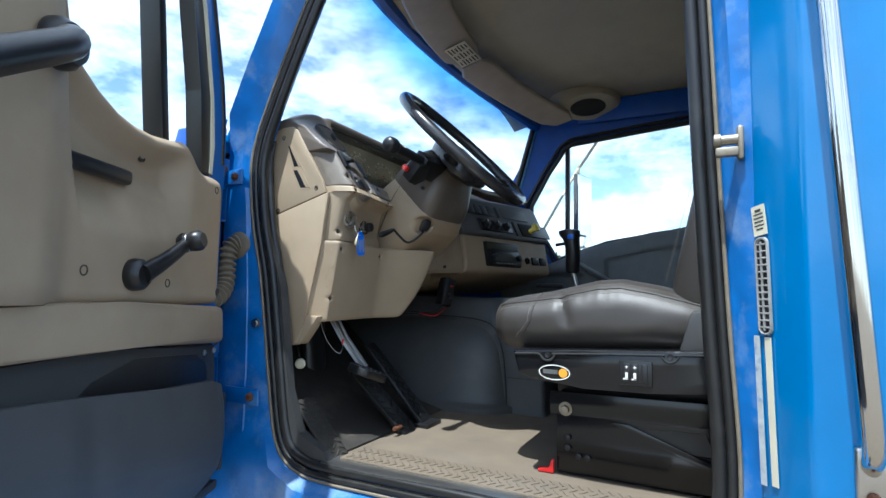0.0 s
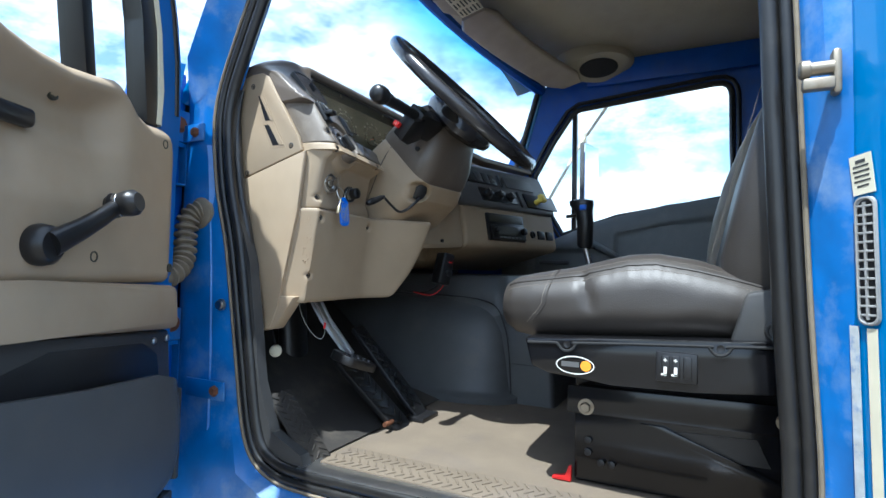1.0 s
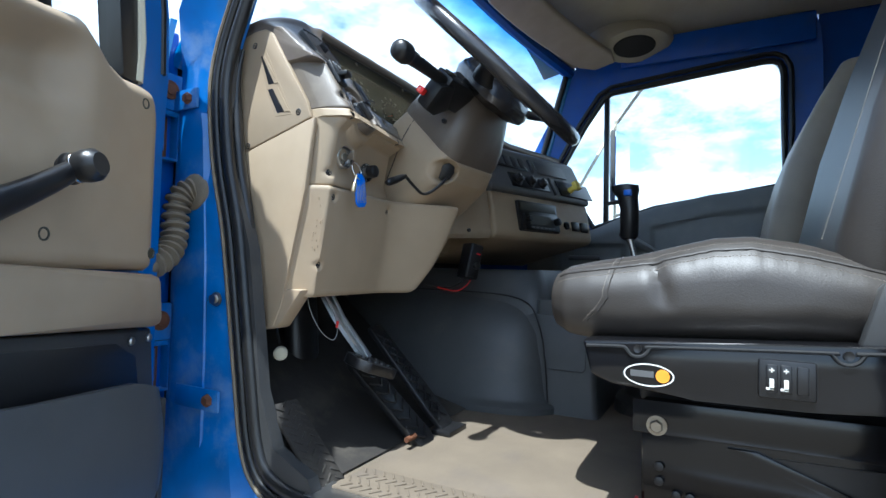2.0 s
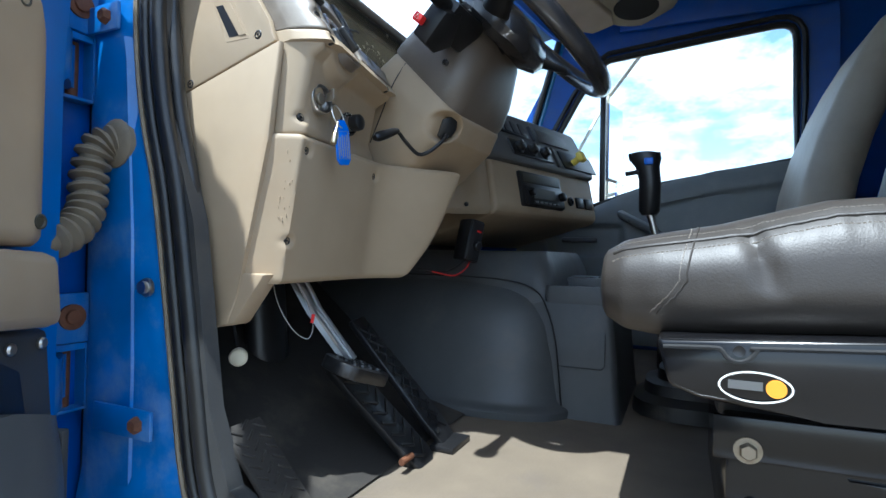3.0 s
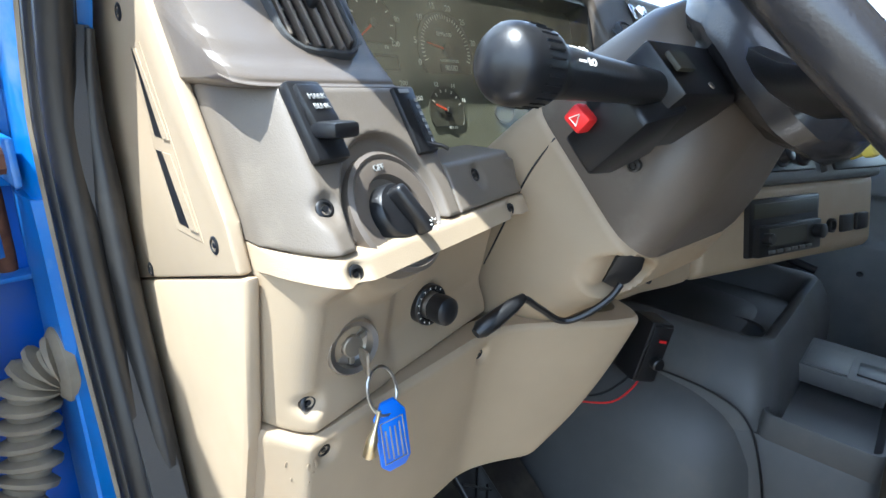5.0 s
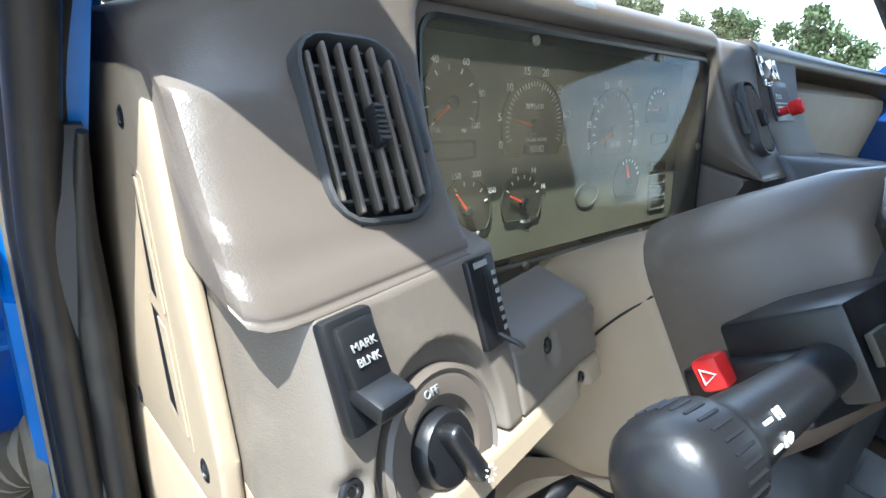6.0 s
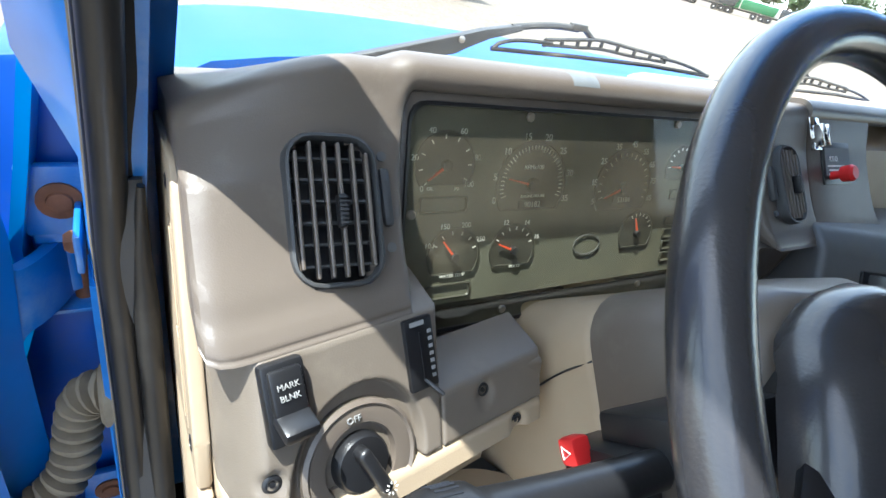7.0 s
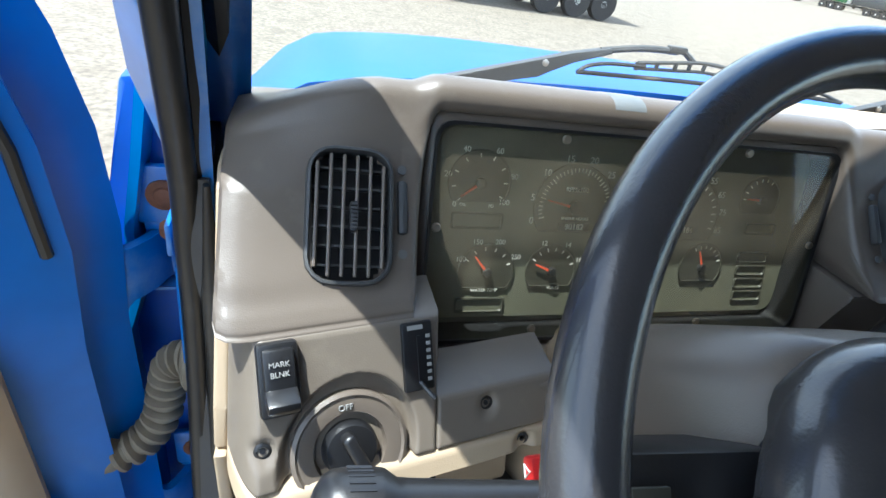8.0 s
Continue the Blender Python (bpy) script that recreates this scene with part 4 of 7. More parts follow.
# louvred vents
def vent(cx, cz, w, h, parent, slant=0.0):
    """A rounded air vent with upright vanes and cross vanes behind."""
    nrm = Vector((0, -0.76, 0.65))
    cy = 1.213 + (cz - 2.032) * 0.84 + 0.10 * min(0.0, cx + 0.715)
    m = facing((cx, cy - 0.006, cz + 0.002), nrm) @ Matrix.Rotation(slant, 4, "Z")
    v = thing("air_vent", m.translation, "dark louvred dashboard air vent", "air vent", "dashboard vents")

    def emit(nm, bm, mat):
        bmesh.ops.transform(bm, matrix=m, verts=bm.verts)
        return part(nm, bm, mat, v)
    bm = B()
    ring_sheet(bm, [[(x, y, o) for x, y in rounded(0, 0, w + 0.004, h + 0.004, 0.018)] for o in (0.002, -0.026)])
    bm.faces.new([bm.verts.new((x, y, -0.026)) for x, y in rounded(0, 0, w + 0.004, h + 0.004, 0.018)])
    emit("duct", bm, BLACK)
    bm = B()
    ring_sheet(bm, [[(x, y, o) for x, y in rounded(0, 0, w + g, h + g, 0.018 + g / 2)] for g, o in ((0.0, -0.012), (-0.001, 0.004), (0.001, 0.006), (0.005, 0.0055), (0.007, 0.003), (0.0085, -0.012))])
    emit("frame", bm, DARK)
    for k in range(6):
        bm = B()
        rbox(bm, (0, (k - 2.5) * h * 0.150, -0.009), (w * 0.99, 0.0018, 0.008), 0.0)
        emit("cross_vane", bm, GREY)
    for k in range(6):
        x = (k - 2.5) * w * 0.168
        hh = h * (0.93 if abs(k - 2.5) < 2 else 0.80)
        bm = B()
        rbox(bm, (0, 0, 0), (0.0028, hh, 0.009), 0.001, m=Matrix.Translation((x, 0, 0.001)) @ Matrix.Rotation(-0.12, 4, "Y"))
        emit("vane", bm, TAUPE)
    bm = B()
    rbox(bm, (0.002, -0.002, 0.009), (0.006, 0.024, 0.010), 0.002)
    emit("tab", bm, BLACK)
    for k in range(7):
        bm = B()
        rbox(bm, (0.002, -0.011 + k * 0.0030, 0.0145), (0.006, 0.0014, 0.002), 0.0)
        emit("tab_ridge", bm, DARK)
    return v


vent(-0.789, 2.044, 0.062, 0.104, dash, -0.03)
vent(-0.165, 2.046, 0.044, 0.098, dash)
for x in (-0.745, -0.203):
    bm = B()
    rbox(bm, (0, 0, 0), (0.009, 0.046, 0.010), 0.004, m=facing((x, 1.222, 2.048), (0, -0.76, 0.65)))
    vw = part("vent_wheel", bm, DARK, dash)
    for z in (2.072, 2.018):
        bm = B()
        lathe(bm, [(0.004, 0), (0.004, 0.002), (0.002, 0.0022)], facing((x, 1.213 + (z - 2.032) * 0.84 - 0.004, z), (0, -0.76, 0.65)), 10)
        part("dot", bm, GREY, vw)

# headlamp knob, flasher switch, dimmer plate, ignition, push knob
FN = Vector((0.18, -1.0, 0.62)).normalized()
lk = thing("headlamp_knob", (LIGHT_X, 1.1, LIGHT_Z), "black rotary headlamp knob in a round tan bezel", "light switch")
m = facing((LIGHT_X, face_y(LIGHT_X, LIGHT_Z) + 0.009, LIGHT_Z), FN)
bm = B()
lathe(bm, [(0.046, -0.012), (0.046, 0.004), (0.043, 0.006), (0.041, 0.004), (0.039, 0.0045), (0.029, 0.003), (0.027, -0.004)], m, 40)
part("bezel", bm, TAUPE, lk)
bm = B()
lathe(bm, [(0.0225, -0.006), (0.0215, 0.004), (0.0195, 0.007), (0.014, 0.008)], m, 28)
rbox(bm, (0, 0, 0), (0.0105, 0.041, 0.015), 0.004, 3, m=m @ Matrix.Translation((0.003, -0.003, 0.012)) @ Matrix.Rotation(0.42, 4, "Z"))
knob = part("knob", bm, BLACK, lk)
writing("marking", "OFF", 0.0066, m @ Matrix.Translation((-0.002, 0.0335, 0.0046)), FADED, lk)
bm = B()
for k in range(8):
    rbox(bm, (0, 0, 0), (0.002, 0.0008, 0.0004), m=m @ Matrix.Translation((0.0115, -0.0185, 0.0198)) @ Matrix.Rotation(k * 0.785, 4, "Z") @ Matrix.Translation((0.004, 0, 0)))
part("light_symbol", bm, WHITE, lk)

mk = thing("marker_switch", (-0.846, 1.13, 1.93), "black two-lever marker lamp switch", "switch")
m = facing((-0.841, face_y(-0.841, 1.962) - 0.001, 1.962), FN)
bm = B()
rbox(bm, (0, 0, 0.003), (0.029, 0.054, 0.010), 0.003, m=m)
part("frame", bm, BLACK, mk)
bm = B()
rbox(bm, (0, 0, 0), (0.022, 0.030, 0.008), 0.0025, m=m @ Matrix.Translation((0, 0.008, 0.009)) @ Matrix.Rotation(-0.12, 4, "X"))
part("rocker", bm, BLACK, mk)
bm = B()
rbox(bm, (0, 0, 0), (0.023, 0.010, 0.022), 0.003, m=m @ Matrix.Translation((0, -0.011, 0.016)) @ Matrix.Rotation(0.5, 4, "X"))
part("paddle", bm, BLACK, mk)
mt = m @ Matrix.Translation((0, 0.010, 0.0136)) @ Matrix.Rotation(-0.12, 4, "X")
writing("marking", "MARK", 0.0054, mt @ Matrix.Translation((0, 0.0025, 0)), FADED, mk)
writing("marking", "BLNK", 0.0054, mt @ Matrix.Translation((0, -0.0045, 0)), FADED, mk)

dm = thing("dimmer_slider", (-0.735, 1.15, 1.93), "black slider plate with a small lever", "slider")
m = facing((-0.735, face_y(-0.735, 1.960) - 0.002, 1.960), FN)
bm = B()
rbox(bm, (0, 0, 0.0), (0.026, 0.056, 0.006), 0.002, m=m)
part("plate", bm, BLACK, dm)
bm = B()
rbox(bm, (0.0, -0.003, 0.0034), (0.002, 0.040, 0.001), 0, m=m)
part("slot", bm, BLACK, dm)
bm = B()
tube(bm, [m @ Vector(p) for p in ((0.0, -0.02, 0.002), (0.004, -0.028, 0.012), (0.007, -0.032, 0.014))], 0.0018, 6)
part("lever", bm, BLACK, dm)
bm = B()
rbox(bm, (-0.002, 0.024, 0.0034), (0.013, 0.0035, 0.0006), 0, m=m)
for k in range(7):
    rbox(bm, (0.0085, 0.016 - k * 0.0058, 0.0034), (0.0035, 0.0028, 0.0006), 0, m=m)
part("print_bars", bm, FADED, dm)

ig = thing("ignition_switch", (-0.836, 1.1, 1.80), "round steel ignition lock with a key", "ignition")
m = facing((-0.822, 1.110, 1.803), (-0.1, -1, 0.05))
bm = B()
lathe(bm, [(0.022, -0.010), (0.022, 0.002), (0.0205, 0.004), (0.0165, 0.003), (0.0155, -0.004)], m, 30)
part("bezel", bm, STEEL, ig)
bm = B()
lathe(bm, [(0.0155, -0.006), (0.0150, -0.004), (0.0145, -0.0045)], m, 26)
part("lock_well", bm, DIAL, ig)
bm = B()
lathe(bm, [(0.0085, -0.006), (0.0085, 0.0015), (0.0075, 0.0025)], m, 22)
for k in range(3):
    rbox(bm, (0.011, 0, -0.002), (0.008, 0.0045, 0.004), 0.001, m=m @ Matrix.Rotation(0.5 + k * 2.1, 4, "Z"))
part("lock_barrel", bm, WORN_STEEL, ig)
bm = B()
km = m @ Matrix.Translation((0.003, -0.002, 0.004)) @ Matrix.Rotation(-0.35, 4, "Y") @ Matrix.Rotation(radians(90), 4, "Y")
prism(bm, [(-0.004, -0.003), (-0.026, -0.0085), (-0.030, -0.006), (-0.030, 0.009), (-0.026, 0.0105), (-0.008, 0.006), (-0.004, 0.003)], "z", -0.0011, 0.0011, 0.0004)
bmesh.ops.transform(bm, matrix=km, verts=bm.verts)
part("key", bm, WORN_STEEL, ig)
ks = thing("key_ring", (-0.82, 1.075, 1.70), "key ring with a blue tag and a brass fob", "keys")
bm = B()
tube(bm, [(-0.817 + 0.013 * math.cos(a * 0.314), 1.082 + 0.006 * math.sin(a * 0.314), 1.776 + 0.017 * math.sin(a * 0.314)) for a in range(20)], 0.0012, 6, closed=True)
part("ring", bm, STEEL, ks)
tm = Matrix.Translation((-0.8115, 1.077, 1.738)) @ Matrix.Rotation(-0.16, 4, "Y") @ Matrix.Rotation(-0.25, 4, "Z") @ Matrix.Scale(0.9, 4)
bm = B()
prism(bm, [(-0.006, 0.036), (0.006, 0.036), (0.014, 0.022), (0.014, -0.028), (0.008, -0.036), (-0.008, -0.036), (-0.014, -0.028), (-0.014, 0.022)], "y", -0.002, 0.002, 0.001)
bmesh.ops.transform(bm, matrix=tm, verts=bm.verts)
tag = part("tag", bm, TAG, ks, "blue plastic key tag")
for k, w in enumerate((0.030, 0.036, 0.033, 0.038)):
    bm = B()
    rbox(bm, (-0.0066 + k * 0.0044, -0.0024, -0.006), (0.0013, 0.0006, w), 0, m=None)
    bmesh.ops.transform(bm, matrix=tm, verts=bm.verts)
    part("print_bar", bm, FADED, tag)
bm = B()
tube(bm, [tm @ Vector(q) for q in ((-0.010, -0.0024, 0.018), (0.010, -0.0024, 0.018), (0.0105, -0.0024, -0.026), (-0.0105, -0.0024, -0.026))], 0.0006, 5, closed=True)
part("print_frame", bm, FADED, tag)
bm = B()
lathe(bm, [(0.002, 0.0), (0.0025, 0.02), (0.006, 0.03), (0.0065, 0.048), (0.005, 0.05)], Matrix.Translation((-0.825, 1.076, 1.766)) @ Matrix.Rotation(math.pi + 0.30, 4, "Y") @ Matrix.Scale(0.72, 4), 12)
part("fob", bm, BRASS, ks)
pk = thing("push_knob", (-0.735, 1.1, 1.79), "black push knob with a white ring", "knob")
m = facing((-0.712, 1.138, 1.794), (-0.05, -1, 0.05))
bm = B()
lathe(bm, [(0.0195, -0.012), (0.0195, 0.003), (0.0185, 0.004), (0.0150, 0.004), (0.0145, 0.0)], m, 28)
part("bezel", bm, BLACK, pk)
bm = B()
for k in range(10):
    rbox(bm, (0, 0, 0), (0.0018, 0.0011, 0.0006), 0, m=m @ Matrix.Rotation(0.9 + k * 0.4, 4, "Z") @ Matrix.Translation((0.0168, 0, 0.0042)))
part("tick_marks", bm, WHITE, pk)
bm = B()
lathe(bm, [(0.0130, 0.0), (0.0130, 0.0045), (0.0122, 0.0060), (0.0122, 0.0085), (0.0110, 0.0095)], m, 24)
part("collar", bm, STEEL, pk)
bm = B()
lathe(bm, [(0.011, 0.008), (0.0132, 0.0095), (0.0138, 0.020), (0.0128, 0.0255), (0.009, 0.0285), (0.003, 0.0292)], m, 24)
part("knob", bm, BLACK, pk)

# ---- steering column and wheel ----
XW = Vector((0.996, -0.088, 0))
UPW = Vector((0.061, 0.696, 0.716))
AX = Vector((0.063, 0.713, -0.698))
HUB = Vector((-0.469, 0.936, 2.072))


def col_ring(d, wx, up, dn, n=5, r=0.045):
    c = HUB + AX * d
    return [c + XW * x + UPW * y for x, y in rounded(0, (up - dn) / 2, 2 * wx, up + dn, min(r, wx * 0.9, (up + dn) * 0.45), n)]


def even_ring(ring, n=150):
    """The same outline with evenly spaced points."""
    pts = [Vector(p) for p in ring] + [Vector(ring[0])]
    acc = [0.0]
    for a, b in zip(pts, pts[1:]):
        acc.append(acc[-1] + (b - a).length)
    return [Vector([float(np.interp(acc[-1] * k / n, acc, [p[i] for p in pts])) for i in range(3)]) for k in range(n)]


colm = thing("steering_column", (-0.495, 1.15, 1.75), "tilting steering column in tan and grey-brown shrouds", "steering column")
bm = B()
loft(bm, [col_ring(d, w, u, dn) for d, w, u, dn in ((0.055, 0.05, 0.05, 0.05), (0.06, 0.07, 0.06, 0.065), (0.085, 0.093, 0.068, 0.082), (0.15, 0.117, 0.074, 0.112), (0.19, 0.121, 0.076, 0.126), (0.205, 0.120, 0.076, 0.128))])
part("upper_shroud", bm, TAUPE, colm, "grey-brown upper shroud")
bm = B()
SHROUD = ((0.202, 0.114, 0.068, 0.122), (0.206, 0.1195, 0.0705, 0.1285), (0.212, 0.122, 0.072, 0.132), (0.25, 0.128, 0.076, 0.142), (0.33, 0.133, 0.08, 0.135), (0.44, 0.138, 0.08, 0.11))
sm0 = facing((-0.5672, 1.0252, 1.8131), (-0.62, -0.70, -0.25))
sm_in = sm0.inverted()
loft(bm, [even_ring(col_ring(*[float(np.interp(d, [r[0] for r in SHROUD], [r[i] for r in SHROUD])) for i in range(4)], n=8), 210) for d in [0.202, 0.204, 0.206, 0.209, 0.212] + [0.214 + 0.0022 * k for k in range(54)] + [0.36, 0.40, 0.44]])
for v in bm.verts:
    q = sm_in @ v.co
    if abs(q.z) < 0.05:
        e = math.hypot((q.x - 0.002) / 0.043, q.y / 0.031)
        push = 0.030 * smooth01((1.0 - e) / 0.36) * (0.22 + 0.78 * smooth01((q.x + 0.030) / 0.046))
        v.co -= (sm0.to_3x3() @ Vector((0, 0, 1))) * push
lower = part("lower_shroud", bm, TAN, colm, "tan lower shroud with a scooped lever hole")
screw(colm, (-0.587, 1.018, 1.927), (-1, -0.05, 0), 0.006)
bm = B()
tube(bm, smooth_line([HUB + AX * d + XW * x + UPW * y for d, x, y in ((0.206, -0.1195, 0.018), (0.25, -0.1285, 0.005), (0.31, -0.1325, -0.02), (0.36, -0.134, -0.04))]), 0.0011, 6)
part("shroud_seam", bm, BLACK, colm)
bm = B()
prism(bm, [(-0.004, -0.016), (0.010, -0.024), (0.024, -0.017), (0.033, -0.002), (0.033, 0.016), (0.020, 0.021), (0.004, 0.014)], "z", -0.040, -0.0185, 0.0004)
bmesh.ops.transform(bm, matrix=sm0, verts=bm.verts)
part("lever_slot", bm, BLACK, colm)
bm = B()
tube(bm, smooth_line([(-0.549, 1.028, 1.803), (-0.560, 1.034, 1.788), (-0.575, 1.052, 1.768), (-0.590, 1.068, 1.762), (-0.615, 1.08, 1.780), (-0.640, 1.086, 1.795), (-0.672, 1.09, 1.782)]), 0.0036, 8)
part("tilt_lever", bm, BLACK, colm)
bm = B()
tube(bm, [(-0.636, 1.085, 1.796), (-0.650, 1.087, 1.791), (-0.672, 1.092, 1.781), (-0.686, 1.096, 1.775), (-0.692, 1.097, 1.772)], [0.0045, 0.0072, 0.0088, 0.0086, 0.005], 12)
part("lever_grip", bm, BLACK, colm)
# switch box and stalk
st = thing("turn_signal_switch", (-0.64, 1.01, 1.94), "black turn signal box with a thick stalk and red hazard switch", "turn signal")
sm = Matrix.Translation((-0.607, 0.995, 1.985)) @ Matrix((XW, AX, UPW)).transposed().to_4x4()
bm = B()
rbox(bm, (0.004, 0, 0), (0.104, 0.064, 0.050), 0.004, m=sm)
box = part("box", bm, BLACK, st)
bm = B()
rbox(bm, (-0.035, -0.036, 0.0), (0.024, 0.004, 0.016), 0.001, m=None)
bmesh.ops.transform(bm, matrix=sm, verts=bm.verts)
part("window", bm, DIAL, box)
for dx, dz in ((0.05, 0.02), (0.05, -0.02), (-0.01, -0.02)):
    bm = B()
    lathe(bm, [(0.003, 0), (0.003, 0.001), (0.001, 0.0015)], sm @ Matrix.Translation((dx, -0.035, dz)) @ Matrix.Rotation(radians(90), 4, "X"), 8)
    part("rivet", bm, STEEL, box)
bm = B()
prism(bm, [(-0.070, -0.020), (-0.030, -0.034), (0.0, 0.02), (-0.030, 0.045), (-0.066, 0.040)], "z", -0.024, 0.012, 0.004)
bmesh.ops.transform(bm, matrix=sm @ Matrix.Translation((0, 0.012, -0.006)), verts=bm.verts)
part("lower_block", bm, BLACK, st)
bm = B()
rbox(bm, (0, 0, 0), (0.016, 0.018, 0.015), 0.003, m=Matrix.Translation((-0.678, 1.024, 1.969)) @ Matrix.Rotation(0.7, 4, "X"))
hz = part("hazard_switch", bm, RED, st, "red hazard switch")
hm = Matrix.Translation((-0.678, 1.024, 1.969)) @ Matrix.Rotation(0.7, 4, "X") @ Matrix.Translation((-0.0085, 0, 0)) @ Matrix.Rotation(radians(-90), 4, "Y") @ Matrix.Rotation(radians(-90), 4, "Z")
bm = B()
tube(bm, [hm @ Vector(p) for p in ((-0.004, -0.003, 0), (0.004, -0.003, 0), (0, 0.0045, 0))], 0.0006, 5, closed=True)
part("triangle", bm, WHITE, hz)
S0, S1 = Vector((-0.655, 0.985, 1.992)), Vector((-0.825, 0.996, 2.002))
bm = B()
tube(bm, [S0.lerp(S1, t) for t in (0, 0.25, 0.5, 0.70, 0.74, 0.78, 0.80, 0.90, 0.935, 0.965, 0.985, 1.0)], [0.012, 0.0125, 0.0135, 0.0150, 0.0155, 0.0200, 0.0205, 0.0206, 0.0198, 0.0165, 0.011, 0.003], 24)
stalk = part("stalk", bm, BLACK, st)
bm = B()
for k in range(30):
    a = 6.28319 * k / 30
    c = Vector((0, math.cos(a), math.sin(a))) * 0.0206
    tube(bm, [S0.lerp(S1, 0.81) + c, S0.lerp(S1, 0.885) + c], 0.0007, 4)
part("grip_ribs", bm, BLACK, stalk)
sd = (S1 - S0).normalized()
for tx, t in (("HI", 0.60), ("LO", 0.60)):
    ang = radians(62 if tx == "HI" else 25)
    nrm = Vector((0, -math.cos(ang), math.sin(ang)))
    mm = Matrix.Translation(S0.lerp(S1, t) + nrm * 0.0148) @ Matrix((-sd, nrm.cross(-sd), nrm)).transposed().to_4x4()
    writing("marking", tx, 0.006, mm, WHITE, stalk)
    bm = B()
    rbox(bm, (-0.010, 0, 0), (0.007, 0.0013, 0.0006), 0, m=mm)
    part("marking_bar", bm, WHITE, stalk)
# wheel
WHUB, WAX = Vector((-0.4895, 0.9262, 2.0622)), Vector((-0.014, 0.707, -0.707)).normalized()
WUP = Vector((1, 0, 0)).cross(WAX).normalized()
WX = WAX.cross(WUP)
wh = thing("steering_wheel", WHUB, "black steering wheel with a padded centre", "steering wheel")
R = 0.2385
bm = B()
tube(bm, [WHUB + WX * R * math.cos(a * 0.0654498) + WUP * R * math.sin(a * 0.0654498) for a in range(96)], 0.0172, 18, closed=True)
part("rim", bm, LEATHER, wh)
bm = B()
rings = []
for q, h in ((0.72, 0.075), (1.0, 0.062), (1.05, 0.046), (1.0, 0.030), (0.90, 0.018), (0.66, 0.008), (0.30, 0.004)):
    ring = []
    for k in range(48):
        a = 6.28319 * k / 48
        c, d = math.cos(a), math.sin(a)
        f = (abs(c) ** 2.5 + abs(d) ** 2.5) ** (-1 / 2.5)
        y = q * 0.094 * f * d - 0.020
        x = q * 0.108 * f * c * (0.86 - 2.4 * y)
        crumple = 0.0040 * noise.noise(Vector((x * 38, y * 22, 0.3))) + 0.0012 * noise.noise(Vector((x * 90, y * 60, 1.7)))
        fold = -0.006 * math.exp(-((y - 0.030 - 0.25 * abs(x)) / 0.009) ** 2)
        ring.append(WHUB + WAX * (h - crumple - fold) + WX * x + WUP * y)
    rings.append(ring)
loft(bm, rings)
part("centre_pad", bm, LEATHER, wh, "creased black leather centre pad")
for a in (205, 335):
    ra = radians(a)
    d = WX * math.cos(ra) + WUP * math.sin(ra)
    bm = B()
    tube(bm, [WHUB + d * 0.09 + WAX * 0.045, WHUB + d * 0.16 + WAX * 0.030, WHUB + d * R * 0.98], [0.030, 0.024, 0.014], 12, 0.4)
    part("spoke", bm, BLACK, wh)
bm = B()
lathe(bm, [(0.055, 0.055), (0.062, 0.085), (0.05, 0.11)], Matrix.Translation(WHUB) @ Matrix((WX, -WUP, WAX)).transposed().to_4x4(), 24)
part("hub", bm, BLACK, wh)

# ---- centre stack ----
EC = Vector((0.942, -0.3356, 0))
cs_rot = Matrix((EC, Vector((0.3356, 0.942, 0)), Vector((0, 0, 1)))).transposed().to_4x4() @ Matrix.Rotation(radians(-11), 4, "X")
cs_m = Matrix.Translation((-0.158, 1.062, 1.690)) @ cs_rot
cs = thing("centre_stack", (-0.158, 1.062, 1.690), "tan centre stack angled towards the driver", "centre console", rot=cs_rot)
bm = B()
prism(bm, [(0.01, 0.0), (-0.006, 0.015), (-0.004, 0.145), (0.006, 0.155), (0.34, 0.165), (0.34, -0.02)], "x", 0.0, 0.535, 0.012, 3)
part("lower_body", bm, TAN, cs, local=True)
bm = B()
prism(bm, [(-0.012, 0.146), (-0.016, 0.160), (0.035, 0.315), (0.06, 0.335), (0.34, 0.34), (0.34, 0.146)], "x", -0.004, 0.54, 0.010, 3)
bez = part("upper_bezel", bm, GREY, cs, "dark grey switch bezel", local=True)
tl = math.atan2(0.05, 0.155)


def on_bezel(u, v):
    """A pose on the sloped bezel, u along it, v up it."""
    p = Vector((u, -0.0175 + 0.0495 * v / 0.155, 0.162 + v * 0.99))
    return Matrix.Translation(p) @ Matrix.Rotation(radians(90) - tl, 4, "X")


def bez_box(nm, u, v, w, h, d, mat, r=0.003, off=0.0, parent=None):
    bm = B()
    rbox(bm, (0, 0, 0), (w, h, d), r, m=on_bezel(u, v) @ Matrix.Translation((0, 0, off)))
    return part(nm, bm, mat, parent or bez, local=True)


bez_box("heater_recess", 0.20, 0.035, 0.20, 0.055, 0.006, BLACK)
for u in (0.135, 0.20, 0.262):
    bm = B()
    lathe(bm, [(0.021, 0), (0.021, 0.006), (0.016, 0.008), (0.014, 0.02), (0.010, 0.022)], on_bezel(u, 0.035), 22)
    part("heater_dial", bm, BLACK, bez, local=True)
    bm = B()
    rbox(bm, (0, 0.006, 0.0225), (0.002, 0.010, 0.0008), m=on_bezel(u, 0.035))
    part("dial_mark", bm, WHITE, bez, local=True)
bez_box("brake_recess", 0.46, 0.035, 0.20, 0.065, 0.006, BLACK)
bez_box("switch_bank", 0.14, 0.105, 0.16, 0.05, 0.006, BLACK)
for k in range(4):
    bez_box("rocker_switch", 0.085 + k * 0.037, 0.105, 0.030, 0.042, 0.012, DARK, 0.003)
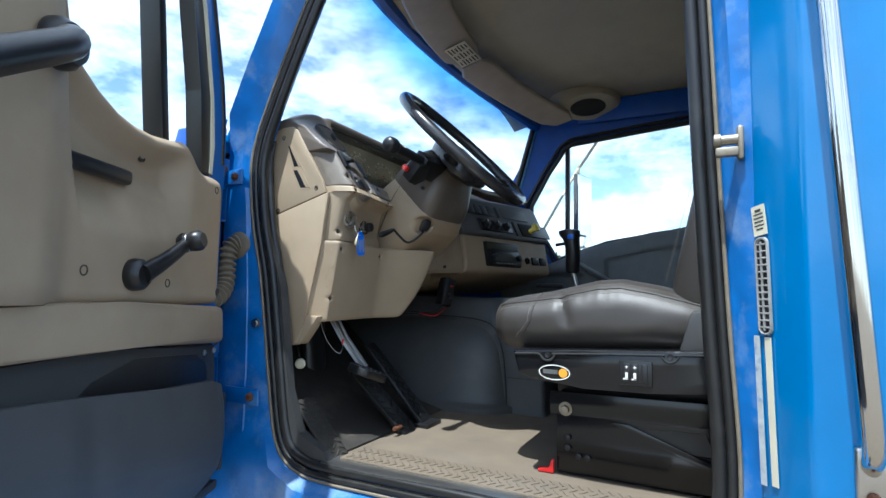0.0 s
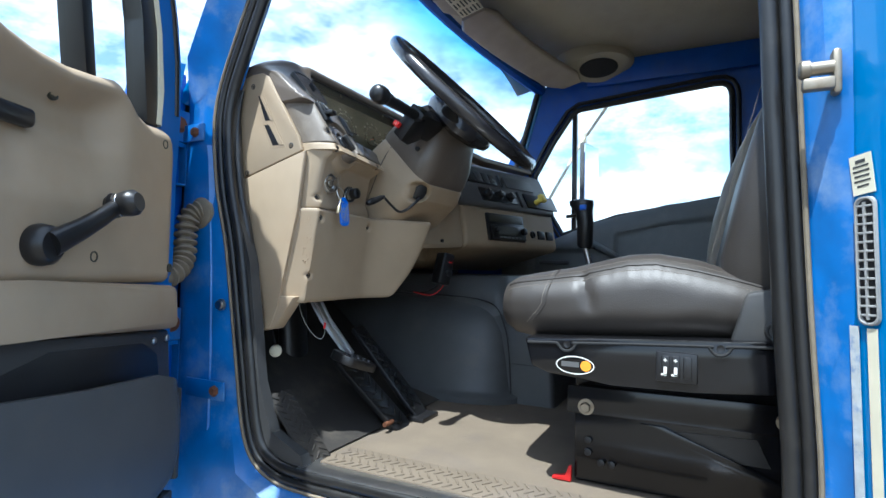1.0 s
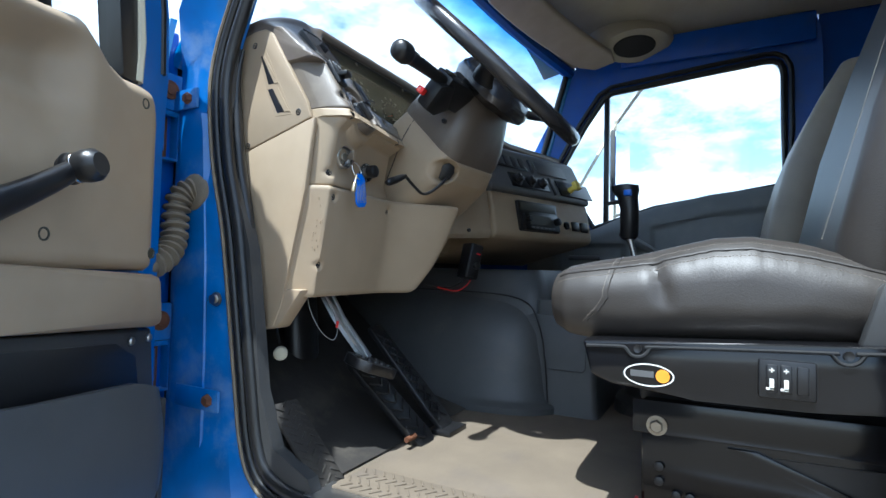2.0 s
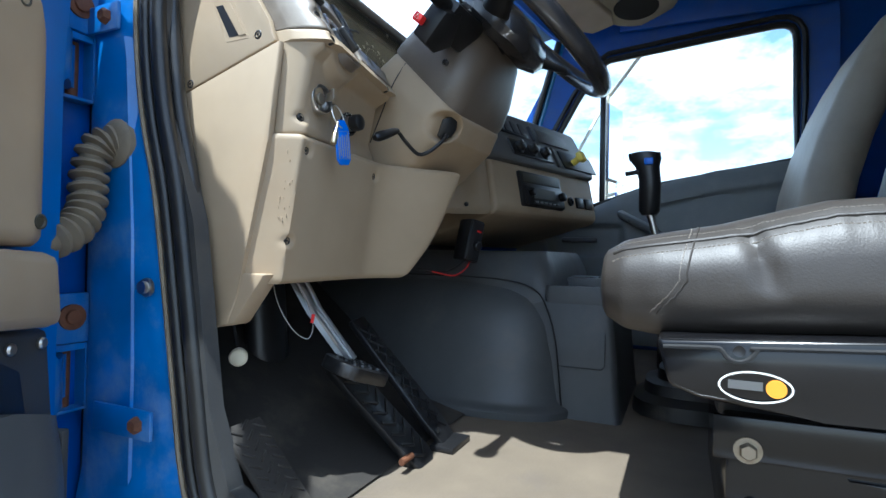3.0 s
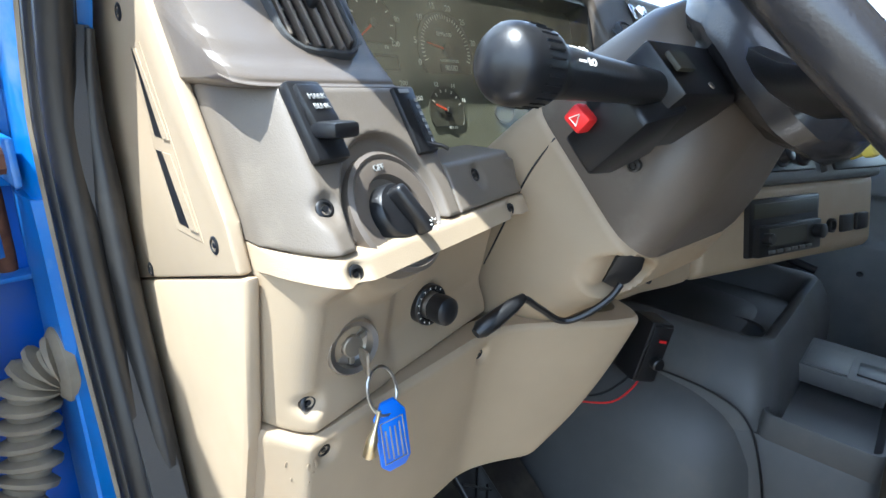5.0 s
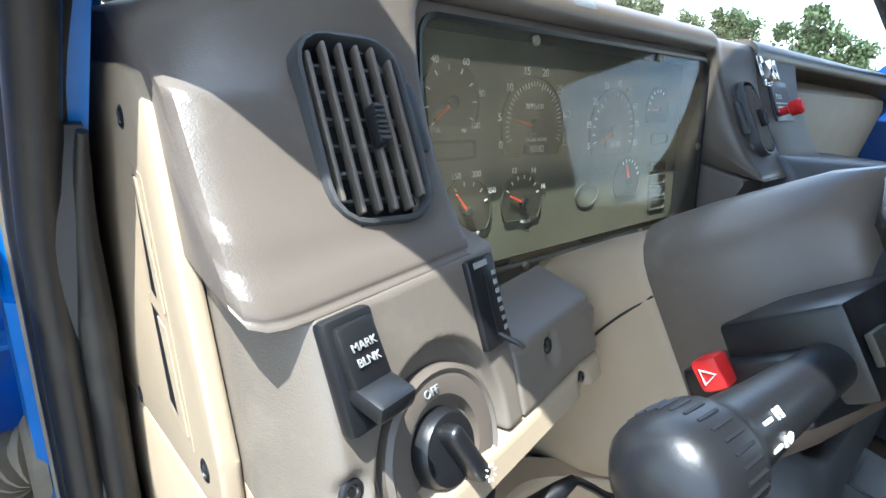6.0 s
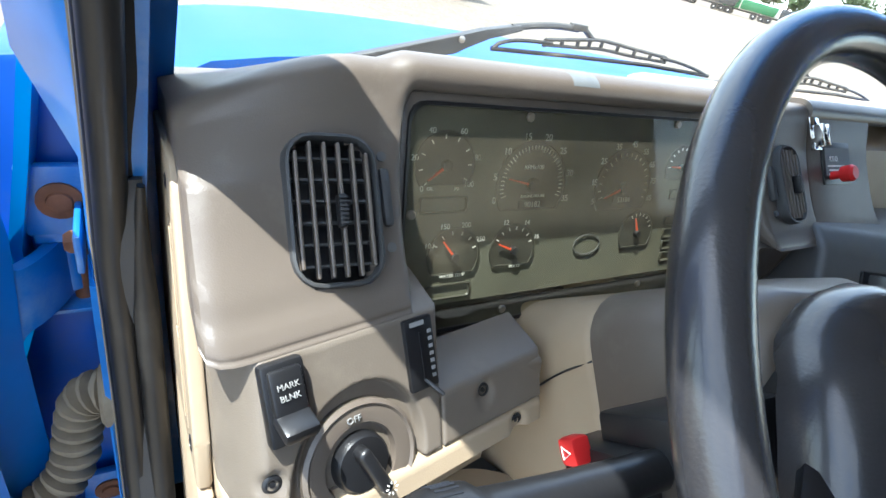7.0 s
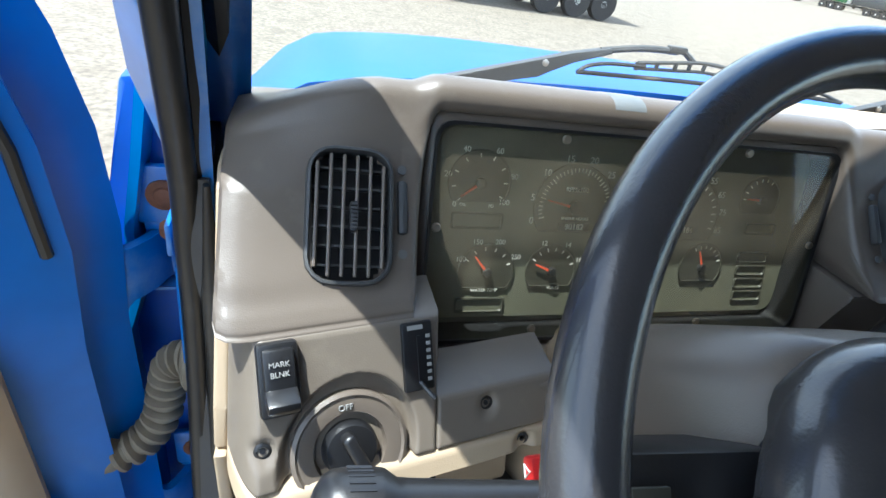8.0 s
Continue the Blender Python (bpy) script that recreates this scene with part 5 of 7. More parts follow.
bez_box("blank_panel", 0.36, 0.105, 0.17, 0.05, 0.006, GREY)
bez_box("divider", 0.245, 0.105, 0.008, 0.055, 0.012, DARK)
bez_box("divider", 0.325, 0.035, 0.010, 0.07, 0.012, DARK)
bm = B()
lathe(bm, [(0.011, 0), (0.010, 0.024), (0.014, 0.028)], on_bezel(0.425, 0.03), 14)
rbox(bm, (0, 0, 0.036), (0.030, 0.034, 0.020), 0.006, m=on_bezel(0.425, 0.03))
part("brake_knob", bm, YELLOW, bez, "yellow parking brake knob", local=True)

rd = thing("radio", tuple(cs_m @ Vector((0.215, -0.01, 0.068))), "black car radio below an open slot", "radio", rot=PLACE[cs.name].to_3x3().to_4x4())
bm = B()
rbox(bm, (0, 0.010, 0.008), (0.208, 0.03, 0.100), 0.004)
part("surround", bm, BLACK, rd, local=True)
bm = B()
rbox(bm, (0, -0.0015, 0.038), (0.188, 0.01, 0.026), 0.002)
part("slot", bm, DIAL, rd, local=True)
bm = B()
rbox(bm, (0, -0.006, -0.014), (0.186, 0.02, 0.054), 0.003)
unit = part("unit", bm, BLACK, rd, local=True)
bm = B()
rbox(bm, (-0.012, -0.0165, -0.008), (0.112, 0.002, 0.030), 0)
part("display", bm, DIAL, unit, local=True)
for k in range(6):
    bm = B()
    rbox(bm, (-0.058 + k * 0.022, -0.017, -0.033), (0.017, 0.003, 0.006), 0.001)
    part("button", bm, GREY, unit, local=True)
for x, r in ((-0.078, 0.010), (0.075, 0.013)):
    bm = B()
    lathe(bm, [(r, 0), (r, 0.014), (r * 0.8, 0.016)], Matrix.Translation((x, -0.015, -0.008)) @ Matrix.Rotation(radians(90), 4, "X"), 18)
    part("knob", bm, BLACK, unit, local=True)
for k, u in enumerate((0.375, 0.43, 0.485)):
    bm = B()
    if k == 0:
        lathe(bm, [(0.014, 0), (0.014, 0.006), (0.010, 0.007), (0.009, 0.0)], Matrix.Translation((u, -0.006, 0.06)) @ Matrix.Rotation(radians(90), 4, "X"), 20)
    else:
        rbox(bm, (u, -0.006, 0.06), (0.042, 0.012, 0.034), 0.003)
    part("lighter_socket" if k == 0 else "switch_blank", bm, BLACK, cs, local=True)

# brake controller, loose wires and a cap under the dashboard
bc = thing("brake_controller", (-0.29, 1.08, 1.66), "small black brake controller box with a red lamp", "controller")
bcm = Matrix.Translation((-0.285, 1.085, 1.612)) @ Matrix.Rotation(-0.55, 4, "Z") @ Matrix.Rotation(0.22, 4, "Y")
bm = B()
rbox(bm, (0, 0, 0), (0.042, 0.05, 0.100), 0.006, m=bcm)
part("case", bm, BLACK, bc)
bm = B()
rbox(bm, (0.0, -0.026, 0.0), (0.034, 0.004, 0.090), 0.002, m=bcm)
part("front", bm, BLACK, bc)
bm = B()
lathe(bm, [(0.010, 0), (0.010, 0.012), (0.008, 0.014)], bcm @ Matrix.Translation((0.004, -0.026, -0.012)) @ Matrix.Rotation(radians(90), 4, "X"), 14)
part("gain_wheel", bm, BLACK, bc)
bm = B()
rbox(bm, (0.004, -0.029, 0.022), (0.012, 0.002, 0.004), 0, m=bcm)
part("lamp", bm, RED, bc)
wl_ = thing("loose_wire", (-0.40, 1.12, 1.50), "red and black wires hanging below the dashboard", "wire")
bm = B()
tube(bm, smooth_line([(-0.285, 1.08, 1.565), (-0.305, 1.085, 1.545), (-0.34, 1.10, 1.530), (-0.39, 1.13, 1.540)]), 0.0016, 6)
part("red_wire", bm, RED, wl_)
bm = B()
tube(bm, smooth_line([(-0.29, 1.09, 1.57), (-0.315, 1.10, 1.552), (-0.35, 1.12, 1.538), (-0.41, 1.16, 1.545)]), 0.0022, 6)
part("black_wire", bm, BLACK, wl_)
w2 = thing("wire_loop", (-0.80, 1.25, 1.50), "thin wire loop with a red tip under the dashboard", "wire")
bm = B()
tube(bm, smooth_line([(-0.80, 1.22, 1.56), (-0.815, 1.19, 1.50), (-0.80, 1.17, 1.455), (-0.775, 1.16, 1.44), (-0.755, 1.17, 1.47), (-0.76, 1.20, 1.53), (-0.775, 1.22, 1.56)]), 0.0009, 6)
part("wire", bm, FADED, w2)
bm = B()
tube(bm, [(-0.758, 1.168, 1.462), (-0.757, 1.166, 1.476)], 0.0028, 8)
part("tip", bm, RED, w2)
cpw = thing("diagnostic_socket", (-0.815, 1.266, 1.409), "round cream diagnostic socket hanging under the dashboard", "socket")
bm = B()
lathe(bm, [(0.0135, 0), (0.0145, 0.011), (0.012, 0.014), (0.006, 0.015)], facing((-0.815, 1.266, 1.409), (-0.75, -0.60, -0.15)), 20)
part("cap", bm, CREAM, cpw)
bm = B()
tube(bm, smooth_line([(-0.815, 1.27, 1.425), (-0.82, 1.28, 1.48), (-0.83, 1.27, 1.55)]), 0.003, 6)
part("cord", bm, BLACK, cpw)

# ---- engine cover and console ----
def super_ring(cx, cy, rx, ry, z, n=36, p=3.2):
    out = []
    for k in range(n):
        a = 6.28319 * k / n
        c, s = math.cos(a), math.sin(a)
        f = (abs(c) ** p + abs(s) ** p) ** (-1 / p)
        out.append((cx + rx * f * c, cy + ry * f * s, z))
    return out


ec = thing("engine_cover", (-0.05, 1.25, FLOOR), "dark grey moulded engine cover, scuffed", "engine cover")
DOME = ((-0.300, 0.840, 1.195), (-0.300, 0.840, 1.216), (-0.295, 0.845, 1.222), (-0.284, 0.855, 1.225), (-0.276, 0.862, 1.235), (-0.268, 0.868, 1.27), (-0.252, 0.878, 1.34), (-0.230, 0.893, 1.41), (-0.205, 0.912, 1.455), (-0.175, 0.938, 1.49), (-0.14, 0.975, 1.515), (-0.09, 1.03, 1.532), (0.0, 1.11, 1.543))
bm = B()
loft(bm, [super_ring(0.10, 1.42, 0.10 - x0, 1.42 - y0, z, 64, 6.0) for x0, y0, z in DOME])
part("dome", bm, COVER, ec)
bm = B()
loft(bm, [[(x, y, z) for x, y in rounded((x0 + x1) / 2, (y0 + y1) / 2, x1 - x0, y1 - y0, r, 6)] for x0, x1, y0, y1, z, r in ((-0.165, 0.46, 0.905, 1.45, 1.43, 0.05), (-0.152, 0.45, 0.912, 1.45, 1.50, 0.05), (-0.128, 0.43, 0.925, 1.44, 1.55, 0.05), (-0.098, 0.41, 0.942, 1.43, 1.583, 0.045), (-0.086, 0.40, 0.950, 1.42, 1.592, 0.04), (-0.074, 0.39, 0.960, 1.41, 1.592, 0.035), (-0.064, 0.38, 0.970, 1.40, 1.583, 0.035), (-0.045, 0.36, 0.985, 1.39, 1.530, 0.05))])
shoulder = part("cup_recess", bm, COVER, ec)
bm = B()
lathe(bm, [(0.052, 0.0), (0.052, 0.004), (0.046, 0.006), (0.044, 0.001)], Matrix.Translation((0.10, 1.035, 1.530)), 28)
part("cup_ring", bm, COVER, shoulder)
bm = B()
tube(bm, smooth_line([(-0.19, 1.40, 1.525), (-0.172, 1.12, 1.522), (-0.163, 1.0, 1.512), (-0.166, 0.945, 1.488), (-0.182, 0.915, 1.44), (-0.203, 0.893, 1.38), (-0.218, 0.880, 1.30), (-0.228, 0.872, 1.235)]), 0.0022, 6)
part("cover_seam", bm, BLACK, ec)
co = thing("console", (0.0, 0.85, FLOOR), "dark grey console with an open tray beside the shifter", "console")
bm = B()
loft(bm, [[(x, y, z) for x, y in rounded((x0 + x1) / 2, (y0 + y1) / 2, x1 - x0, y1 - y0, 0.018, 5)] for x0, x1, y0, y1, z in ((-0.205, 0.26, 0.742, 1.00, 1.197), (-0.200, 0.26, 0.746, 1.00, 1.215), (-0.182, 0.25, 0.757, 1.00, 1.35), (-0.160, 0.24, 0.770, 1.00, 1.460), (-0.155, 0.24, 0.772, 1.00, 1.466))])
body = part("body", bm, COVER, co)
bm = B()
ring_sheet(bm, [[(x, y, z) for x, y in rounded(0.03, 0.852, w, h, 0.014)] for w, h, z in ((0.374, 0.160, 1.455), (0.372, 0.158, 1.503), (0.368, 0.154, 1.507), (0.360, 0.146, 1.507), (0.354, 0.140, 1.502), (0.346, 0.132, 1.468))])
rbox(bm, (0.03, 0.852, 1.468), (0.35, 0.136, 0.004), 0.0)
part("tray", bm, COVER, co)
bm = B()
rbox(bm, (0.120, 0.852, 1.503), (0.150, 0.132, 0.036), 0.004)
ash = part("ash_tray", bm, GREY, co)
bm = B()
rbox(bm, (0.100, 0.878, 1.5225), (0.10, 0.066, 0.004), 0.0015)
part("lid", bm, GREY, ash)
bm = B()
rbox(bm, (0.100, 0.812, 1.5222), (0.06, 0.044, 0.003), 0.001)
part("opening", bm, BLACK, ash)
bm = B()
tube(bm, [(-0.188, 0.885, 1.318), (-0.190, 0.79, 1.318), (-0.187, 0.782, 1.326), (-0.176, 0.782, 1.40)], 0.0012, 6)
part("panel_seam", bm, BLACK, body)
# gear lever
gs = thing("gear_lever", (-0.03, 0.62, FLOOR), "black gear lever with a blue range button", "gear lever")
bm = B()
tube(bm, [(0.02, 0.60, 1.28), (0.012, 0.64, 1.45), (0.0, 0.69, 1.66), (0.0, 0.70, 1.70)], 0.009, 10)
part("rod", bm, STEEL, gs)
bm = B()
loft(bm, [[(0.002 + dx + rx * math.cos(6.28319 * k / 18), 0.70 + dy + ry * math.sin(6.28319 * k / 18), z) for k in range(18)] for rx, ry, z, dx, dy in ((0.018, 0.018, 1.69, 0, 0), (0.024, 0.026, 1.70, 0, 0), (0.025, 0.027, 1.78, 0, 0), (0.026, 0.030, 1.815, 0, 0.006), (0.026, 0.040, 1.835, 0, 0.012), (0.024, 0.040, 1.85, 0, 0.014), (0.012, 0.02, 1.855, 0, 0.014))])
knob = part("knob", bm, BLACK, gs)
bm = B()
rbox(bm, (-0.025, 0.702, 1.825), (0.012, 0.022, 0.018), 0.003)
part("range_button", bm, TAG, knob, "blue range button")
bm = B()
tube(bm, [(-0.018, 0.725, 1.80), (-0.022, 0.758, 1.795)], 0.006, 8)
part("splitter", bm, BLACK, knob)
bm = B()
loft(bm, [super_ring(0.02, 0.60, r, r * 0.9, z, 24, 3) for r, z in ((0.15, 1.202), (0.145, 1.235), (0.12, 1.25), (0.115, 1.275), (0.085, 1.28), (0.08, 1.305), (0.05, 1.31), (0.03, 1.36), (0.012, 1.37))])
part("boot", bm, RUBBER, gs)

# ---- pedals ----
bp = thing("brake_pedal", (-0.68, 1.1, 1.37), "brake pedal on an aluminium arm", "pedal")
bm = B()
loft(bm, [[c + Vector((sx * w, 0, 0)) + Vector((0, 0.5, 0.86)) * sy * 0.006 for sx, sy in ((-1, -1), (1, -1), (1, 1), (-1, 1))] for c, w in ((Vector((-0.745, 1.232, 1.56)), 0.022), (Vector((-0.728, 1.19, 1.48)), 0.020), (Vector((-0.700, 1.135, 1.395)), 0.017))])
for k in (-1, 1):
    tube(bm, [Vector((-0.745 + k * 0.012, 1.224, 1.56)), Vector((-0.728 + k * 0.010, 1.182, 1.48)), Vector((-0.700 + k * 0.009, 1.128, 1.397))], 0.004, 6)
part("arm", bm, ALU, bp)
bm = B()
pm = Matrix.Translation((-0.702, 1.118, 1.380)) @ Matrix.Rotation(radians(16), 4, "X") @ Matrix.Rotation(radians(16), 4, "Y") @ Matrix.Rotation(-0.15, 4, "Z")
prism(bm, rounded(0, 0, 0.125, 0.078, 0.030), "z", -0.011, 0.011, 0.003)
bmesh.ops.transform(bm, matrix=pm, verts=bm.verts)
pad = part("pad", bm, BLACK, bp)
bm = B()
for i in range(4):
    for j in range(3):
        lathe(bm, [(0.007, 0.011), (0.006, 0.0145), (0.003, 0.0148)], pm @ Matrix.Translation(((i - 1.5) * 0.022, (j - 1) * 0.019, 0)), 8)
part("studs", bm, BLACK, pad)
ap = thing("accelerator_pedal", (-0.55, 1.05, FLOOR), "long ribbed accelerator pedal hinged at the floor", "pedal")
am = Matrix.Translation((-0.612, 1.125, 1.285)) @ Matrix.Rotation(radians(47), 4, "X") @ Matrix.Rotation(0.22, 4, "Z")
bm = B()
prism(bm, rounded(0, 0, 0.075, 0.27, 0.03), "z", -0.008, 0.008, 0.004)
bmesh.ops.transform(bm, matrix=am, verts=bm.verts)
pad = part("plate", bm, BLACK, ap)
bm = B()
for k in range(9):
    for s in (-1, 1):
        rbox(bm, (0, 0, 0), (0.036, 0.005, 0.005), 0.001, m=am @ Matrix.Translation((s * 0.016, -0.10 + k * 0.025, 0.009)) @ Matrix.Rotation(s * 0.6, 4, "Z"))
part("ribs", bm, RUBBER, pad)
bm = B()
lathe(bm, [(0.006, -0.018), (0.006, 0.018)], Matrix.Translation((-0.640, 1.052, 1.222)) @ Matrix.Rotation(radians(90), 4, "Y"), 12)
part("hinge", bm, RUST, ap)

tp = thing("throttle_pedal", (-0.50, 1.02, FLOOR), "long black throttle pedal with a cross-ribbed pad", "pedal")
tpm = Matrix.Translation((-0.505, 1.145, 1.325)) @ Matrix.Rotation(radians(49), 4, "X") @ Matrix.Rotation(0.12, 4, "Z")
bm = B()
prism(bm, [(-0.030, -0.155), (0.030, -0.155), (0.036, -0.10), (0.030, 0.15), (-0.024, 0.15), (-0.034, -0.10)], "z", -0.006, 0.006, 0.003)
bmesh.ops.transform(bm, matrix=tpm, verts=bm.verts)
tpad = part("plate", bm, BLACK, tp)
bm = B()
for k in range(9):
    for q in (-1, 1):
        rbox(bm, (0, 0, 0), (0.055, 0.004, 0.005), 0.001, m=tpm @ Matrix.Translation((0, -0.115 + k * 0.028, 0.007)) @ Matrix.Rotation(q * 0.75, 4, "Z"))
part("ribs", bm, BLACK, tpad)
bm = B()
rbox(bm, (-0.49, 1.035, 1.206), (0.09, 0.05, 0.012), 0.003)
part("hinge", bm, BLACK, tp)
fl = thing("column_boot", (-0.62, 1.37, 1.30), "black rubber boot hanging from the toe board", "boot")
bm = B()
loft(bm, [[(-0.63 + 0.02 * (z - 1.3) + w * math.cos(6.28319 * k / 20), 1.372 + 0.10 * (z - 1.3) + 0.03 * math.sin(6.28319 * k / 20), z) for k in range(20)] for w, z in ((0.012, 1.298), (0.034, 1.308), (0.046, 1.335), (0.050, 1.38), (0.050, 1.46), (0.046, 1.56))])
part("boot", bm, BLACK, fl)
# tread plates by the door


def chevrons(parent, m, nx, ny, px, py, mat):
    """Raised herring-bone bars, in rows."""
    bm = B()
    for i in range(nx):
        for j in range(ny):
            rbox(bm, (0, 0, 0), (px * 0.95, 0.004, 0.0036), 0.0012, 1, m=m @ Matrix.Translation(((i - (nx - 1) / 2) * px, (j - (ny - 1) / 2) * py + (0.5 * py if i % 2 else 0.0), 0.001)) @ Matrix.Rotation(0.62 if i % 2 else -0.62, 4, "Z"))
    ob = part("tread_pattern", bm, mat, parent)
    tagged(ob, "raised herring-bone ridges", kind="stuff")


kt = thing("toe_tread_plate", (-0.88, 1.12, 1.25), "dusty rubber tread plate beside the pedals", "tread plate")
ktm = Matrix.Translation((-0.872, 1.135, 1.258)) @ Matrix.Rotation(radians(46), 4, "X")
bm = B()
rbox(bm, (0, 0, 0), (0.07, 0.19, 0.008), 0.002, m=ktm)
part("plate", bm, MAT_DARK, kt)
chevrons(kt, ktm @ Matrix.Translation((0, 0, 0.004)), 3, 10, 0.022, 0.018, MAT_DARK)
stp = thing("sill_tread", (-0.87, 0.7, 1.22), "tan rubber tread strip with herring-bone ridges", "tread plate")
sm3 = Matrix.Translation((-0.842, 0.70, FLOOR + 0.0045))
bm = B()
rbox(bm, (0, 0, 0), (0.10, 0.72, 0.006), 0.002, m=sm3)
part("strip", bm, MAT, stp)
chevrons(stp, sm3 @ Matrix.Translation((0, 0, 0.003)), 4, 34, 0.024, 0.0205, MAT)

# ---- driver's seat ----
seat = thing("driver_seat", (-0.495, 0.40, FLOOR), "brown-grey vinyl air-ride driver seat", "seat")


def cushion_ring(y, zt, zb, hw, crown=0.014):
    pts = []
    for x, z in rounded(0, (zt + zb) / 2, 2 * hw, zt - zb, min(0.062, (zt - zb) * 0.45), 14):
        pts.append((-0.495 + x, y, z + crown * (1 - (x / hw) ** 2) * (1 if z > (zt + zb) / 2 else 0)))
    return pts


ROWS = ((0.724, 1.558, 1.525, 0.20), (0.716, 1.582, 1.500, 0.245), (0.69, 1.596, 1.484, 0.262), (0.65, 1.604, 1.478, 0.270), (0.58, 1.615, 1.480, 0.275), (0.52, 1.630, 1.484, 0.277), (0.47, 1.642, 1.488, 0.277), (0.42, 1.645, 1.490, 0.277), (0.35, 1.633, 1.494, 0.277), (0.29, 1.613, 1.498, 0.275), (0.24, 1.594, 1.50, 0.27), (0.14, 1.57, 1.51, 0.26))
bm = B()
rings = []
for k in range(73):
    y = 0.724 - 0.584 * (k / 72) ** 1.25
    cols = [float(np.interp(-y, [-r[0] for r in ROWS], [r[i] for r in ROWS])) for i in (1, 2, 3)]
    rings.append(cushion_ring(y, *cols))
loft(bm, rings)
for v in bm.verts:
    side = smooth01((abs(v.co.x + 0.495) - 0.18) / 0.08)
    fold = noise.noise(Vector((v.co.x * 4, v.co.y * 9 + v.co.z * 14, v.co.z * 5))) * 0.0030 + noise.noise(v.co * 30) * 0.0010
    pleat = 0.0009 * math.sin(v.co.y * 260) * smooth01((v.co.z - 1.585) / 0.03)
    fold *= 1 - 0.7 * smooth01((v.co.z - 1.585) / 0.03)
    belly = 0.012 * math.sin(max(0.0, min(1.0, (v.co.z - 1.475) / 0.15)) * math.pi) * side
    crease = -0.009 * math.exp(-((v.co.y - 0.548 + 0.30 * (1.60 - v.co.z)) / 0.011) ** 2) * smooth01((v.co.z - 1.53) / 0.03) * smooth01((1.632 - v.co.z) / 0.02)
    v.co.x += (fold + pleat + crease + belly * 0.8) * side * (1 if v.co.x > -0.495 else -1)
    v.co.z += (fold * 0.6) * (1 - side)
skin = BVHTree.FromBMesh(bm)
cush = part("cushion", bm, VINYL, seat)


def on_skin(p, proud):
    """The nearest place on the cushion's cover, lifted a little off it."""
    co, n, _, _ = skin.find_nearest(p)
    out = co - Vector((-0.495, co.y, 1.55))
    return co + n * (proud if n.dot(out) > 0 else -proud)


def edge_at(y, ang, proud):
    zt, hw = [float(np.interp(-y, [-r[0] for r in ROWS], [r[i] for r in ROWS])) for i in (1, 3)]
    c, q = math.cos(radians(ang)), math.sin(radians(ang))
    return on_skin(Vector((-0.495 - (hw - 0.060 + 0.066 * c), y, zt - 0.060 + 0.066 * q)), proud)


bm = B()
tube(bm, [edge_at(0.70 - 0.01 * k, 48, 0.0004) for k in range(52)], 0.0030, 8)
part("piping", bm, VINYL, cush)
for ang in (62, 36):
    bm = B()
    for k in range(96):
        tube(bm, [edge_at(0.70 - 0.005 * k, ang, 0.0006), edge_at(0.70 - 0.005 * k - 0.0032, ang, 0.0006)], 0.0009, 4)
    part("stitching", bm, THREAD, cush)
bm = B()
SEAM = [edge_at(0.604 + 0.0002 * max(0, 70 - a), a, 0.0003) for a in range(96, 0, -8)]
for k in range(11):
    z = SEAM[11].z - 0.0062 * (k + 1)
    SEAM.append(on_skin(Vector((-0.800, 0.6185 + 0.0032 * k, z)), 0.0003))
tube(bm, SEAM, 0.0013, 6)
part("front_seam", bm, VINYL, cush)
bm = B()
for k in range(0, len(SEAM) - 1):
    a, b = Vector(SEAM[k]), Vector(SEAM[k + 1])
    for q in (0.0, 0.5):
        tube(bm, [on_skin(a.lerp(b, f) + Vector((0, 0.008, 0)), 0.0005) for f in (q, q + 0.34)], 0.0007, 4)
part("seam_stitching", bm, THREAD, cush)


def back_ring(s, hw, th, wing):
    c = Vector((-0.495, 0.235 - 0.16 * s, 1.62 + 0.62 * s))
    u, v = Vector((0, 0.965, 0.26)), Vector((1, 0, 0))
    return [c + v * x + u * (y + wing * (abs(x) / hw) ** 2 * (1 if y > 0 else 0)) for x, y in rounded(0, 0, 2 * hw, th, th * 0.42, 5)]


bm = B()
loft(bm, [back_ring(*r) for r in ((-0.12, 0.20, 0.06, 0.0), (-0.08, 0.25, 0.11, 0.02), (0.0, 0.262, 0.13, 0.03), (0.3, 0.268, 0.135, 0.035), (0.6, 0.26, 0.13, 0.03), (0.85, 0.235, 0.12, 0.02), (1.0, 0.19, 0.10, 0.01), (1.06, 0.13, 0.05, 0.0))])
part("backrest", bm, VINYL, seat)
bm = B()
for k in range(110):
    t0 = k / 110
    pt0 = [Vector((-0.712, 0.235 - 0.16 * q + 0.0965, 1.62 + 0.62 * q + 0.026)) for q in (t0 * 0.8, t0 * 0.8 + 0.0042)]
    tube(bm, pt0, 0.0008, 4)
part("back_stitching", bm, THREAD, seat)
bm = B()
prism(bm, [(0.28, 1.585), (0.10, 1.62), (0.10, 1.475), (0.31, 1.478)], "x", -0.792, -0.765, 0.008)
cap = part("hinge_cover", bm, DARK, seat)
bm = B()
ring_sheet(bm, [[(-0.7925 - h, 0.205 + a * math.cos(6.28319 * k / 28), 1.525 + b * math.sin(6.28319 * k / 28)) for k in range(28)] for a, b, h in ((0.052, 0.027, 0.0), (0.050, 0.025, 0.002), (0.047, 0.022, 0.002), (0.045, 0.020, 0.0))])
part("badge_rim", bm, DARK, cap)
# pan, suspension
LOGO_Y, LOGO_Z = 0.551, 1.444


def pan_top(y):
    return 1.488 + (0.645 - y) * 0.055


